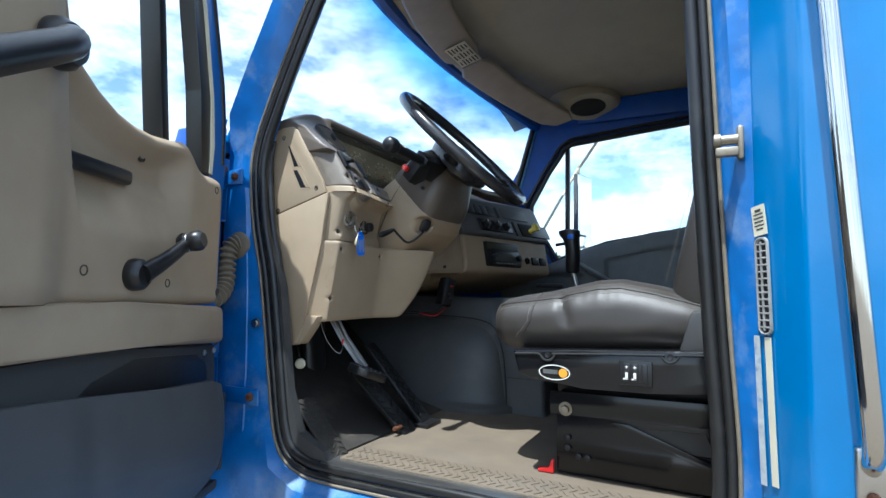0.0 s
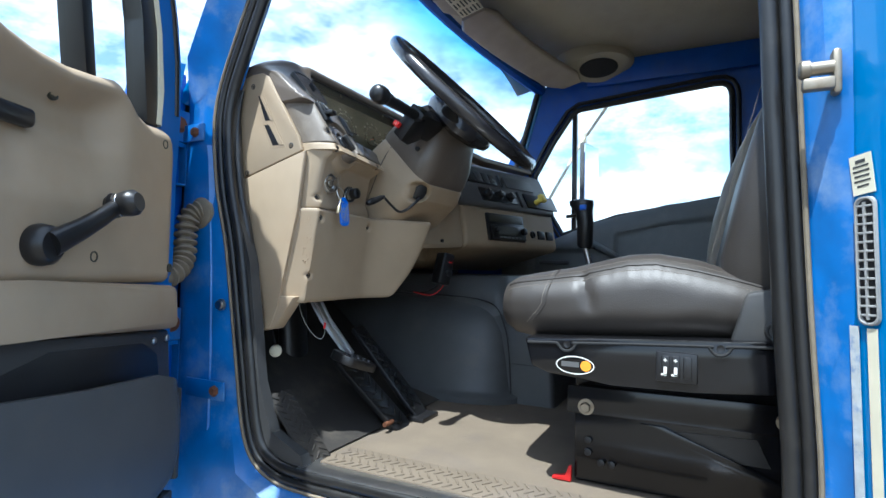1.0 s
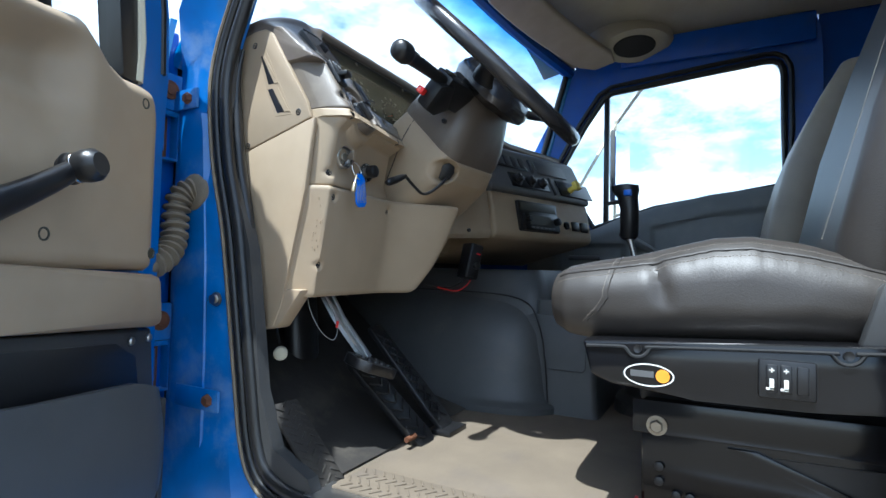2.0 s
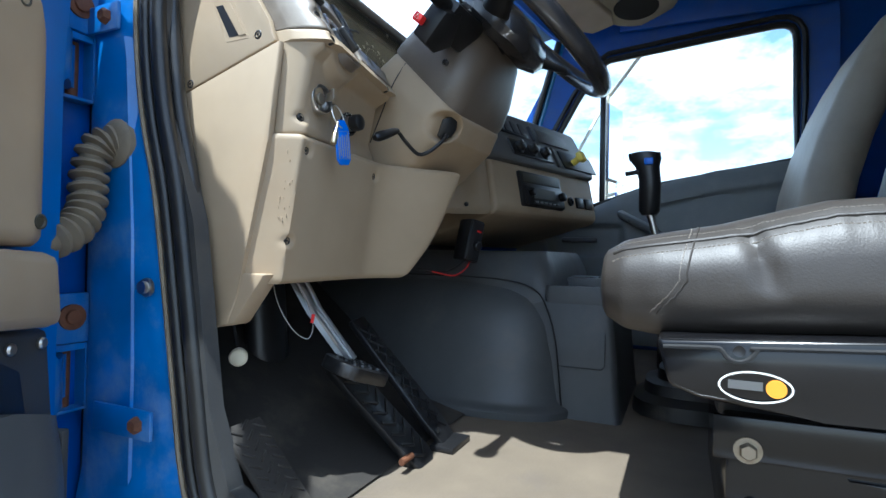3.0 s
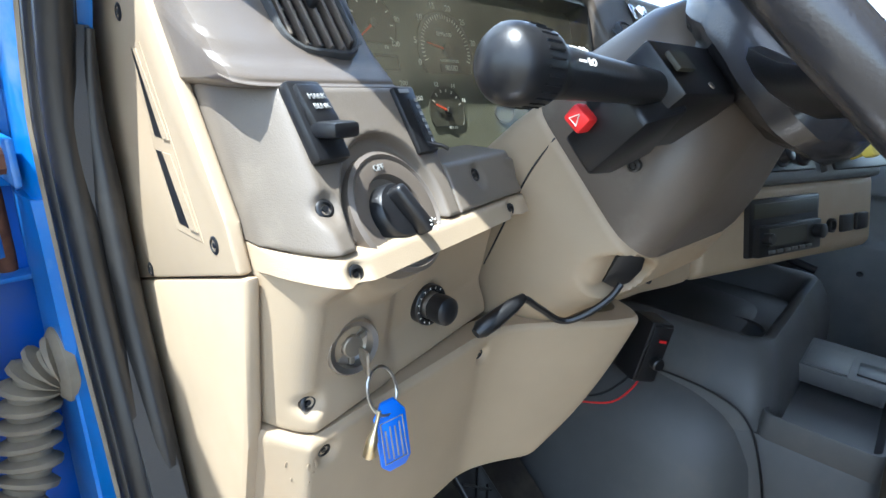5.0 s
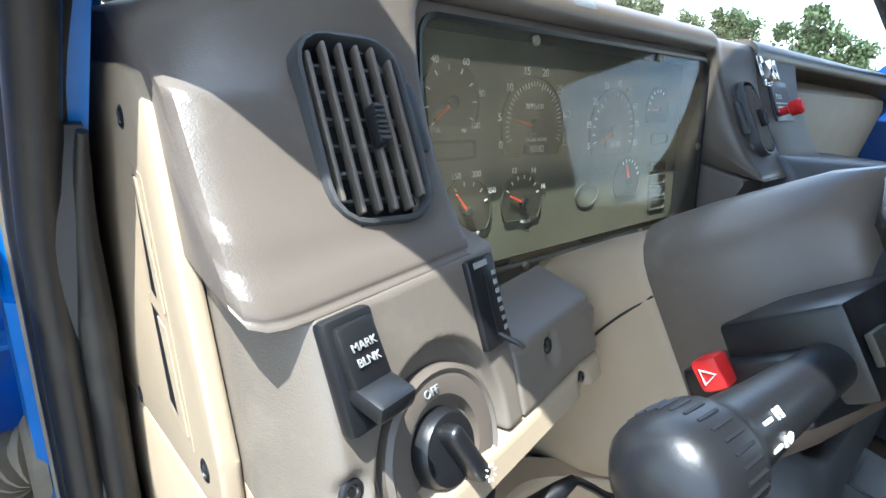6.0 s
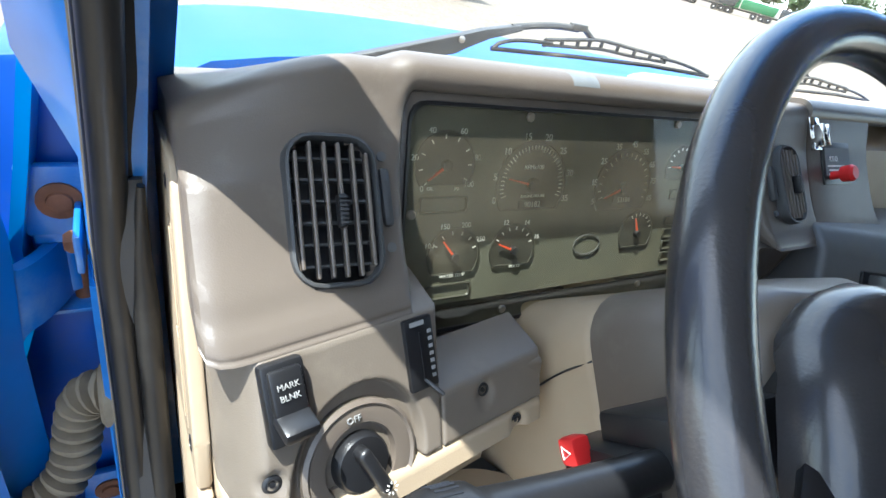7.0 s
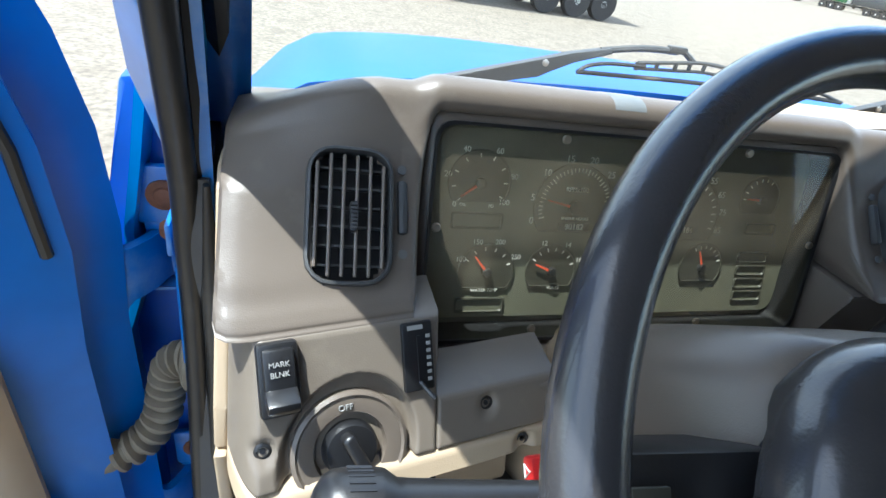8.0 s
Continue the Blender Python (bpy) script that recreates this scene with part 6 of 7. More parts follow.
bm = B()
prism(bm, [(0.648, pan_top(0.648)), (0.634, 1.436), (0.60, 1.424), (0.49, 1.415), (0.36, 1.418), (0.05, 1.440), (0.05, pan_top(0.05)), (0.40, pan_top(0.40))], "x", -0.81, -0.185, 0.007, 3)
pan = part("pan", bm, GLOSS, seat, "glossy black seat pan")
LIP = [(0.640, 0.0)]
for yc in (0.566, 0.318):
    LIP += [(yc + 0.026, 0.0), (yc + 0.017, -0.002), (yc + 0.011, -0.010), (yc + 0.004, -0.014), (yc - 0.004, -0.014), (yc - 0.011, -0.010), (yc - 0.017, -0.002), (yc - 0.026, 0.0)]
bm = B()
tube(bm, smooth_line([(-0.812, y, pan_top(y) - 0.009 + dz) for y, dz in LIP + [(0.06, 0.0)]], 4), 0.0026, 6)
part("lip", bm, GRILLE, pan)
bm = B()
lathe(bm, [(0.006, 0), (0.006, 0.002), (0.003, 0.001)], Matrix.Translation((-0.8108, 0.566, pan_top(0.566) - 0.012)) @ Matrix.Rotation(radians(-90), 4, "Y"), 12)
part("pan_screw", bm, BLACK, pan)
bm = B()
lathe(bm, [(0.006, 0), (0.006, 0.002), (0.003, 0.001)], Matrix.Translation((-0.8108, 0.318, pan_top(0.318) - 0.012)) @ Matrix.Rotation(radians(-90), 4, "Y"), 12)
part("pan_screw", bm, BLACK, pan)
bm = B()
ring_sheet(bm, [[(-0.8118, LOGO_Y + a * math.cos(6.28319 * k / 36), LOGO_Z + b * math.sin(6.28319 * k / 36)) for k in range(36)] for a, b in ((0.0345, 0.0165), (0.0325, 0.0145))])
part("logo_rim", bm, WHITE, pan)
bm = B()
lathe(bm, [(0.0095, 0), (0.0095, 0.0012)], Matrix.Translation((-0.8105, LOGO_Y - 0.019, LOGO_Z)) @ Matrix.Rotation(radians(-90), 4, "Y"), 20)
part("logo_dot", bm, ORANGE, pan)
bm = B()
rbox(bm, (-0.811, LOGO_Y + 0.009, LOGO_Z + 0.001), (0.001, 0.032, 0.009), 0.0)
part("logo_shape", bm, GREY, pan)
bm = B()
rbox(bm, (-0.813, 0.383, 1.457), (0.006, 0.064, 0.050), 0.004)
swp = part("switch_plate", bm, BLACK, pan)
for y, mt in ((0.40, WHITE), (0.384, WHITE), (0.366, DARK)):
    bm = B()
    rbox(bm, (-0.817, y, 1.458), (0.004, 0.013, 0.036), 0.002)
    rk = part("rocker", bm, BLACK, swp)
    if mt is WHITE:
        bm = B()
        rbox(bm, (-0.8195, y, 1.451), (0.001, 0.005, 0.014), 0)
        rbox(bm, (-0.8195, y + 0.002, 1.445), (0.001, 0.009, 0.003), 0)
        rbox(bm, (-0.8195, y, 1.469), (0.001, 0.006, 0.0015), 0)
        rbox(bm, (-0.8195, y, 1.469), (0.001, 0.0015, 0.006), 0)
        part("rocker_print", bm, WHITE, swp)
bm = B()
prism(bm, [(0.572, 1.385), (0.572, 1.203), (0.02, 1.203), (0.02, 1.385)], "x", -0.715, -0.30, 0.006)
part("suspension_box", bm, GLOSS, seat, "black steel suspension box")
bm = B()
prism(bm, [(0.585, 1.388), (0.585, 1.335), (0.02, 1.345), (0.02, 1.398)], "x", -0.722, -0.714, 0.002)
part("side_rail", bm, GLOSS, seat)
bm = B()
prism(bm, [(0.45, 1.332), (0.41, 1.332), (0.16, 1.24), (0.20, 1.235)], "x", -0.7235, -0.7145, 0.001)
part("scissor_arm", bm, GLOSS, seat)
bm = B()
prism(bm, [(0.40, 1.325), (0.26, 1.33), (0.24, 1.285), (0.30, 1.285)], "x", -0.7172, -0.712)
part("scissor_gap", bm, BLACK, seat)
for y, z, r in ((0.548, 1.350, 0.012), (0.218, 1.367, 0.012)):
    bm = B()
    m = Matrix.Translation((-0.722, y, z)) @ Matrix.Rotation(radians(-90), 4, "Y")
    lathe(bm, [(r * 1.3, 0), (r * 1.3, 0.003), (r, 0.0032)], m, 18)
    lathe(bm, [(r * 0.85, 0.003), (r * 0.85, 0.010), (r * 0.7, 0.012)], m, 6)
    part("bolt", bm, WORN_STEEL, seat)
for y, z in ((0.545, 1.285), (0.545, 1.262), (0.52, 1.245), (0.50, 1.245), (0.413, 1.364)):
    bm = B()
    lathe(bm, [(0.007, 0), (0.007, 0.004), (0.004, 0.005)], Matrix.Translation((-0.7165, y, z)) @ Matrix.Rotation(radians(-90), 4, "Y"), 12)
    part("small_bolt", bm, BLACK, seat)
bm = B()
prism(bm, [(0.612, 1.202), (0.575, 1.202), (0.575, 1.232), (0.580, 1.232), (0.585, 1.212), (0.612, 1.207)], "x", -0.728, -0.716, 0.001)
part("slide_latch", bm, RED, seat, "red slide latch")
bm = B()
rbox(bm, (-0.5, 0.33, 1.40), (0.36, 0.5, 0.05), 0.01)
part("top_frame", bm, BLACK, seat)

# passenger seat
ps = thing("passenger_seat", (0.52, 0.49, FLOOR), "tan vinyl passenger seat on a black base", "seat")
bm = B()
loft(bm, [[(0.52 + x, y, z) for x, z in rounded(0, zc, 0.5, h, h * 0.45)] for y, zc, h in ((0.74, 1.57, 0.06), (0.71, 1.565, 0.13), (0.49, 1.56, 0.14), (0.24, 1.555, 0.14))])
part("cushion", bm, VINYL_TAN, ps)
bm = B()
loft(bm, [[(0.52 + x, 0.275 - 0.17 * s * s - 0.03 * s + y, 1.62 + 0.62 * s) for x, y in rounded(0, 0, 0.5, 0.13, 0.05)] for s in (-0.05, 0.15, 0.3, 0.5, 0.7, 0.85, 1.0)])
part("backrest", bm, VINYL_TAN, ps)
bm = B()
rbox(bm, (0.52, 0.44, 1.36), (0.42, 0.5, 0.28), 0.02)
part("base", bm, BLACK, ps)

# ---- driver's door, swung open ----
door = thing("driver_door", (-0.985, 1.405, 1.1), "open blue driver door with tan and grey inner trim", "door", rot=Matrix.Rotation(radians(-65), 4, "Z"))
# its own axes: -y along the door from the hinge, x towards the cab, z from 1.1


def dpart(nm, bm, mat, parent=None, label=""):
    bmesh.ops.translate(bm, vec=(0, 0, -1.1), verts=bm.verts)
    return part(nm, bm, mat, parent or door, label, local=True)


def dprism(nm, pts, x0, x1, mat, bevel=0.004, parent=None, label=""):
    bm = B()
    prism(bm, [(-d, z) for d, z in pts], "x", x0, x1, bevel)
    return dpart(nm, bm, mat, parent, label)


WIN = [(0.155, 1.88), (0.150, 1.95), (0.165, 2.06), (0.22, 2.25), (0.32, 2.48), (0.44, 2.57), (0.95, 2.60), (1.03, 2.55), (1.04, 2.3), (1.04, 2.12), (0.7, 2.06), (0.60, 1.97), (0.56, 1.89), (0.35, 1.85)]
OUT = [(0.085, 1.79), (0.076, 1.92), (0.082, 2.03), (0.10, 2.12), (0.17, 2.32), (0.31, 2.58), (0.46, 2.67), (0.97, 2.69), (1.10, 2.62), (1.12, 2.3), (1.12, 2.05), (1.11, 1.16), (0.5, 1.12), (0.085, 1.16)]
OUT2 = [(d - (0.05 if d < 0.4 else 0.0), z) for d, z in OUT]
bm = B()
ring_sheet(bm, [[(x, -d, z) for d, z in lp] for x, lp in ((0.036, OUT), (0.040, WIN), (0.0, WIN), (-0.035, OUT2), (0.0, OUT2), (0.012, OUT), (0.036, OUT))])
dpart("shell", bm, BLUE_EDGE)
bm = B()
tube(bm, [(0.02, -d, z) for d, z in WIN], 0.018, 8, closed=True)
dpart("window_seal", bm, SEAL)
bm = B()
tube(bm, [(0.037, -d - 0.020, z) for d, z in OUT[1:6]], 0.006, 8)
dpart("edge_seal", bm, SEAL)
bm = B()
bm.faces.new([bm.verts.new((0.022, -d, z)) for d, z in WIN])
g = towards(dpart("pane", bm, WINDOW), (1, 0, 0))
g.visible_shadow = False
dprism("front_bar", [(0.172, 1.875), (0.214, 1.875), (0.232, 2.06), (0.285, 2.25), (0.375, 2.47), (0.335, 2.49), (0.238, 2.25), (0.186, 2.06)], 0.010, 0.046, BLACK)
bm = B()
tube(bm, [(0.041, -d - 0.018, z) for d, z in WIN[:6]], 0.010, 8)
dpart("window_lining", bm, CREAM)
dprism("divider", [(0.351, 1.892), (0.376, 1.892), (0.48, 2.58), (0.455, 2.58)], 0.008, 0.05, BLACK)
# upper trim: a moulded sheet with a scoop round the latch
TOPZ = [(0.15, 1.80), (0.18, 1.868), (0.24, 1.864), (0.285, 1.878), (0.31, 1.898), (0.33, 1.911), (0.385, 1.900), (0.44, 1.893), (0.50, 1.895), (0.55, 1.905), (0.60, 1.926), (0.64, 1.952), (0.675, 1.99), (0.70, 2.035), (0.74, 2.06), (0.95, 2.08), (1.08, 2.09)]


def trim_top(d):
    return float(np.interp(d, [p[0] for p in TOPZ], [p[1] for p in TOPZ]))


def trim_x(d, z):
    """How far the upper trim stands out: a full belly with a hollow behind the latch lever."""
    belly = 0.078 + 0.006 * smooth01((d - 0.20) / 0.22) + 0.028 * smooth01((d - 0.64) / 0.10)
    hollow = smooth01((0.630 + 0.31 * (z - 1.71) - d) / 0.014) * smooth01((d - 0.305) / 0.075) * smooth01((z - 1.690) / 0.090) * smooth01((trim_top(d) - 0.008 - z) / 0.055)
    step = 0.42 * smooth01((0.535 - d) / 0.05) * smooth01((1.81 - z) / 0.035)
    return belly - 0.040 * hollow * (1 - step)


def trim_at(u, v):
    d = 0.158 + 0.92 * u
    bot = 1.576 + 0.02 * u
    z = bot + (trim_top(d) - bot) * v
    rim = 0.012 * max(0.0, 1 - v / 0.06) ** 2 + 0.02 * max(0.0, (v - 0.92) / 0.08) ** 2 + 0.010 * max(0.0, 1 - u / 0.03) ** 2
    return (trim_x(d, z) - rim, -d, z)


bm = B()
grid(bm, trim_at, 150, 64)
ed = [e for e in bm.edges if e.is_boundary]
ex = bmesh.ops.extrude_edge_only(bm, edges=ed)["geom"]
for v in [q for q in ex if isinstance(q, bmesh.types.BMVert)]:
    v.co.x = 0.037
upper = dpart("upper_trim", bm, TAN, label="tan upper trim with a scoop")
dprism("arm_rest_band", [(0.140, 1.485), (0.150, 1.570), (0.5, 1.588), (1.09, 1.597), (1.09, 1.52), (0.5, 1.510)], 0.045, 0.088, TAN, 0.014)
dprism("lower_trim", [(0.10, 1.19), (0.133, 1.482), (0.5, 1.507), (1.09, 1.517), (1.09, 1.17), (0.25, 1.17)], 0.04, 0.062, DARK, 0.008, label="dark grey lower trim")


def pocket_at(u, v):
    d = 0.145 + 0.93 * u
    top = float(np.interp(d, [0.14, 0.17, 0.234, 0.41, 0.54, 0.69, 0.85, 1.08], [1.372, 1.393, 1.413, 1.427, 1.443, 1.461, 1.474, 1.49]))
    bot = 1.165 + 0.05 * max(0.0, 1 - u / 0.15) ** 2
    z = bot + (top - bot) * v
    return (0.105 + 0.012 * math.sin(v * 3.1) - 0.03 * max(0.0, 1 - u / 0.05) ** 2 - 0.02 * max(0.0, 1 - v / 0.2) ** 2 - 0.012 * math.exp(-((d - 0.60) / 0.012) ** 2), -d, z)


bm = B()
grid(bm, pocket_at, 40, 14)
ex = bmesh.ops.extrude_face_region(bm, geom=list(bm.faces))["geom"]
for v in [q for q in ex if isinstance(q, bmesh.types.BMVert)]:
    v.co.x -= 0.012
dpart("map_pocket", bm, COVER)
# black sheet on the trim, standing in for the shade inside the pocket
dprism("pocket_shade", [(0.166, 1.39), (0.176, 1.441), (0.224, 1.468), (0.441, 1.486), (0.55, 1.462), (0.62, 1.42), (0.62, 1.39)], 0.0575, 0.0632, BLACK, 0.001)
dprism("pocket_floor", [(0.17, 1.165), (0.17, 1.185), (1.06, 1.185), (1.06, 1.165)], 0.05, 0.10, DARK, 0.004)
dprism("pocket_end", [(0.150, 1.20), (0.148, 1.372), (0.160, 1.372), (0.163, 1.20)], 0.05, 0.10, DARK, 0.003)
bm = B()
lathe(bm, [(0.026, -0.004), (0.028, 0.010), (0.026, 0.022), (0.020, 0.028)], Matrix.Translation((0.080, -0.500, 1.634)) @ Matrix.Rotation(radians(90), 4, "Y"), 28)
tube(bm, [(0.101, -0.500, 1.634), (0.110, -0.46, 1.656), (0.114, -0.425, 1.676), (0.115, -0.398, 1.692)], [0.022, 0.0185, 0.0165, 0.0155], 20, 0.75)
crank = dpart("window_crank", bm, BLACK)
bm = B()
lathe(bm, [(0.015, -0.004), (0.0195, 0.004), (0.0175, 0.014), (0.0200, 0.026), (0.0195, 0.036), (0.014, 0.043)], Matrix.Translation((0.106, -0.388, 1.698)) @ Matrix.Rotation(radians(80), 4, "Y"), 28)
dpart("crank_knob", bm, BLACK, crank)
bm = B()
lathe(bm, [(0.0178, 0.012), (0.0188, 0.0135), (0.0188, 0.0155), (0.0178, 0.017)], Matrix.Translation((0.106, -0.388, 1.698)) @ Matrix.Rotation(radians(80), 4, "Y"), 28)
dpart("knob_ring", bm, CHROME, crank)
bm = B()
rbox(bm, (0.062, -0.572, 1.800), (0.020, 0.160, 0.026), 0.008, 3)
dpart("latch_lever", bm, BLACK)
bm = B()
tube(bm, smooth_line([Vector(q) for q in ((0.118, -0.735, 1.925), (0.175, -0.785, 1.905), (0.206, -0.840, 1.872), (0.208, -0.944, 1.807), (0.208, -1.027, 1.744), (0.180, -1.060, 1.716), (0.118, -1.070, 1.700))], 5), 0.0185, 14)
pull = dpart("pull_bar", bm, BLACK, label="thick black pull bar")
bm = B()
lathe(bm, [(0.034, 0.0), (0.034, 0.010), (0.026, 0.024), (0.019, 0.026)], Matrix.Translation((0.118, -0.737, 1.924)) @ Matrix.Rotation(radians(90), 4, "Y"), 20)
dpart("bar_foot", bm, BLACK, pull)
bm = B()
lathe(bm, [(0.034, 0.0), (0.034, 0.010), (0.026, 0.024), (0.019, 0.026)], Matrix.Translation((0.118, -1.068, 1.701)) @ Matrix.Rotation(radians(90), 4, "Y"), 20)
dpart("bar_foot", bm, BLACK, pull)
for d, z in ((0.391, 1.621), (0.202, 1.836), (0.447, 1.849), (0.172, 1.604), (0.615, 1.637)):
    bm = B()
    lathe(bm, [(0.0085, -0.004), (0.0085, 0.0008), (0.0065, 0.0010), (0.0055, -0.001), (0.003, -0.001)], Matrix.Translation((trim_x(d, z), -d, z)) @ Matrix.Rotation(radians(90), 4, "Y"), 18)
    dpart("trim_screw", bm, DIAL)
for d in (0.147, 0.191):
    bm = B()
    lathe(bm, [(0.007, 0), (0.007, 0.003), (0.005, 0.005)], Matrix.Translation((0.063, -d, 1.467)) @ Matrix.Rotation(radians(90), 4, "Y"), 8)
    dpart("trim_bolt", bm, STEEL)
# hinges: a plate and a channel on the pillar, a cast arm on the door
for z in (1.845, 1.385):
    hg = thing("hinge_assembly", (-0.985, 1.44, z), "blue painted steel door hinge with rusty pin", "hinge", "hinges of the door")
    bm = B()
    rbox(bm, (-0.970, 1.440, z + 0.088), (0.066, 0.012, 0.074), 0.003)
    plate = part("plate", bm, BLUE_WORN, hg)
    bm = B()
    lathe(bm, [(0.019, 0), (0.019, 0.003), (0.011, 0.0035), (0.010, 0.007), (0.006, 0.008)], Matrix.Translation((-0.972, 1.434, z + 0.090)) @ Matrix.Rotation(radians(90), 4, "X"), 18)
    part("washer", bm, RUST, plate)
    bm = B()
    prism(bm, [(-0.998, 1.438), (-0.946, 1.438), (-0.946, 1.492), (-0.950, 1.492), (-0.950, 1.443), (-0.994, 1.443), (-0.994, 1.492), (-0.998, 1.492)], "z", z + 0.040, z + 0.050, 0.001)
    rbox(bm, (-0.948, 1.462, z), (0.005, 0.052, 0.10), 0.001)
    rbox(bm, (-0.972, 1.462, z - 0.048), (0.052, 0.052, 0.005), 0.001)
    part("channel", bm, BLUE_WORN, hg)
    bm = B()
    lathe(bm, [(0.009, -0.046), (0.0095, -0.03), (0.0095, 0.03), (0.009, 0.040)], Matrix.Translation((-0.967, 1.462, z)), 14)
    part("pin", bm, RUST, hg)
    bm = B()
    arm = smooth_line([(-1.085, 1.372, 0), (-1.062, 1.385, 0), (-1.036, 1.392, 0), (-1.012, 1.402, 0), (-0.994, 1.425, 0), (-0.980, 1.455, 0)], 5)
    rings = []
    for k, p in enumerate(arm):
        nxt, prv = arm[min(k + 1, len(arm) - 1)], arm[max(k - 1, 0)]
        side = (nxt - prv).normalized().cross(Vector((0, 0, 1))) * 0.006
        t = smooth01((p.x + 1.040) / 0.030)
        hi, lo = 0.074 - 0.036 * t, -0.080 + 0.046 * t
        rings.append([p + side + Vector((0, 0, z + hi)), p - side + Vector((0, 0, z + hi)), p - side + Vector((0, 0, z + lo)), p + side + Vector((0, 0, z + lo))])
    loft(bm, rings)
    bmesh.ops.bevel(bm, geom=[e for e in bm.edges if e.calc_face_angle(0) > 1.0], offset=0.0018, segments=2, affect="EDGES")
    part("arm", bm, BLUE_WORN, hg)
    bm = B()
    lathe(bm, [(0.013, -0.030), (0.013, 0.034)], Matrix.Translation((-0.976, 1.462, z)), 14)
    part("knuckle", bm, BLUE_WORN, hg)
bm = B()
flange = [(-0.975, 2.075), (-0.992, 1.98), (-1.010, 1.89), (-1.012, 1.80), (-1.038, 1.72), (-1.040, 1.60), (-1.030, 1.50), (-1.035, 1.10)]
loft(bm, [[(x - 0.007, 1.425, z), (x + 0.004, 1.421, z), (x + 0.008, 1.47, z), (x - 0.004, 1.47, z)] for x, z in flange])
tagged(part("cowl_flange", bm, BLUE), "bright blue folded edge of the cowl", "cab side", kind="structure")
for y, z, x in ((1.29, 1.524, -0.946),):
    bm = B()
    lathe(bm, [(0.013, 0), (0.013, 0.004), (0.009, 0.005), (0.009, 0.011)], Matrix.Translation((x - 0.012, y, z)) @ Matrix.Rotation(radians(-90), 4, "Y"), 12)
    solo("pillar_bolt", bm, STEEL, "steel bolt in the door pillar", "bolt")
bm = B()
loft(bm, [[(-0.940, y0, z), (-0.9535, y0 + 0.010, z), (-0.9555, y1 - 0.012, z), (-0.940, y1, z)] for y0, y1, z in ((1.352, 1.425, 1.885), (1.345, 1.428, 1.85), (1.325, 1.430, 1.60), (1.318, 1.430, 1.40), (1.318, 1.430, 1.18))])
tagged(part("pillar_rib", bm, BLUE_WORN), "pressed blue rib of the door pillar", "door frame", kind="structure")
# check straps on the pillar
for y, z, x in ((1.392, 1.915, -0.946), (1.285, 1.340, -0.958)):
    cs2 = thing("door_strap", (x, y, z), "blue painted strap bolted to the pillar", "strap", "door straps")
    bm = B()
    rbox(bm, (x - 0.012, y + 0.035, z), (0.006, 0.12, 0.040), 0.002)
    part("strap", bm, BLUE_WORN, cs2)
    bm = B()
    lathe(bm, [(0.012, 0), (0.012, 0.004), (0.008, 0.009)], Matrix.Translation((x - 0.015, y, z)) @ Matrix.Rotation(radians(-90), 4, "Y"), 6)
    part("bolt", bm, RUST, cs2)
# wiring boot
wb = thing("wiring_boot", (-0.96, 1.36, 1.60), "ribbed dusty rubber wiring boot", "wiring boot")
path = smooth_line([(-0.935, 1.372, 1.729), (-0.958, 1.379, 1.730), (-0.976, 1.383, 1.714), (-0.986, 1.380, 1.674), (-0.995, 1.369, 1.632), (-1.018, 1.357, 1.601), (-1.055, 1.347, 1.582), (-1.090, 1.340, 1.565)], 10)
bm = B()
n_ = len(path)
tube(bm, path, [0.0165 + (0.0085 * (1.0 if i % 4 in (1, 2) else 0.0) if 8 < i < n_ - 12 else 0.0) for i in range(n_)], 14)
part("bellows", bm, BELLOWS, wb)
bm = B()
lathe(bm, [(0.036, 0), (0.036, 0.008), (0.030, 0.012)], Matrix.Translation((-0.948, 1.373, 1.729)) @ Matrix.Rotation(radians(-90), 4, "Y"), 20)
part("collar", bm, BELLOWS, wb)

# striker, label, louvre strip, grab bar on the outer pillar
sp = thing("door_striker", (-0.985, 0.21, 1.86), "worn steel door striker pin on the post", "striker")
bm = B()
rbox(bm, (-0.984, 0.196, 1.868), (0.022, 0.010, 0.056), 0.004)
part("plate", bm, WORN_STEEL, sp)
bm = B()
lathe(bm, [(0.0085, 0.0), (0.0085, 0.024), (0.0115, 0.025), (0.0115, 0.034), (0.009, 0.036)], Matrix.Translation((-0.994, 0.200, 1.872)) @ Matrix.Rotation(radians(-90), 4, "X"), 16)
part("pin", bm, WORN_STEEL, sp)
bm = B()
rbox(bm, (-0.994, 0.216, 1.852), (0.016, 0.034, 0.015), 0.003)
part("block", bm, WORN_STEEL, sp)


def on_post(along, z):
    """A pose on the slanted face of the rear door post."""
    return facing((-0.986 - 0.797 * along - 0.0006, 0.1815 - 0.603 * along + 0.0008, z), (-0.603, 0.797, 0))


lp = thing("info_plate", (-0.99, 0.17, 1.737), "small pale printed sticker, peeling, on the post", "sticker")
pm1 = on_post(0.014, 1.737) @ Matrix.Rotation(0.12, 4, "Z")
bm = B()
rbox(bm, (0, 0, 0), (0.027, 0.048, 0.0012), 0, m=pm1)
sheet = part("sheet", bm, CREAM, lp)
bm = B()
for k, w in enumerate((0.012, 0.019, 0.020, 0.018, 0.020, 0.014)):
    rbox(bm, (0, 0.016 - k * 0.006, 0.0008), (w, 0.0022 if k else 0.004, 0.0006), 0, m=pm1)
part("print_bars", bm, DARK, sheet)
lv = thing("vent_strip", (-0.99, 0.17, 1.63), "narrow grey louvred air outlet in the post", "air outlet")
pm1 = on_post(0.020, 1.634) @ Matrix.Rotation(0.03, 4, "Z")
bm = B()
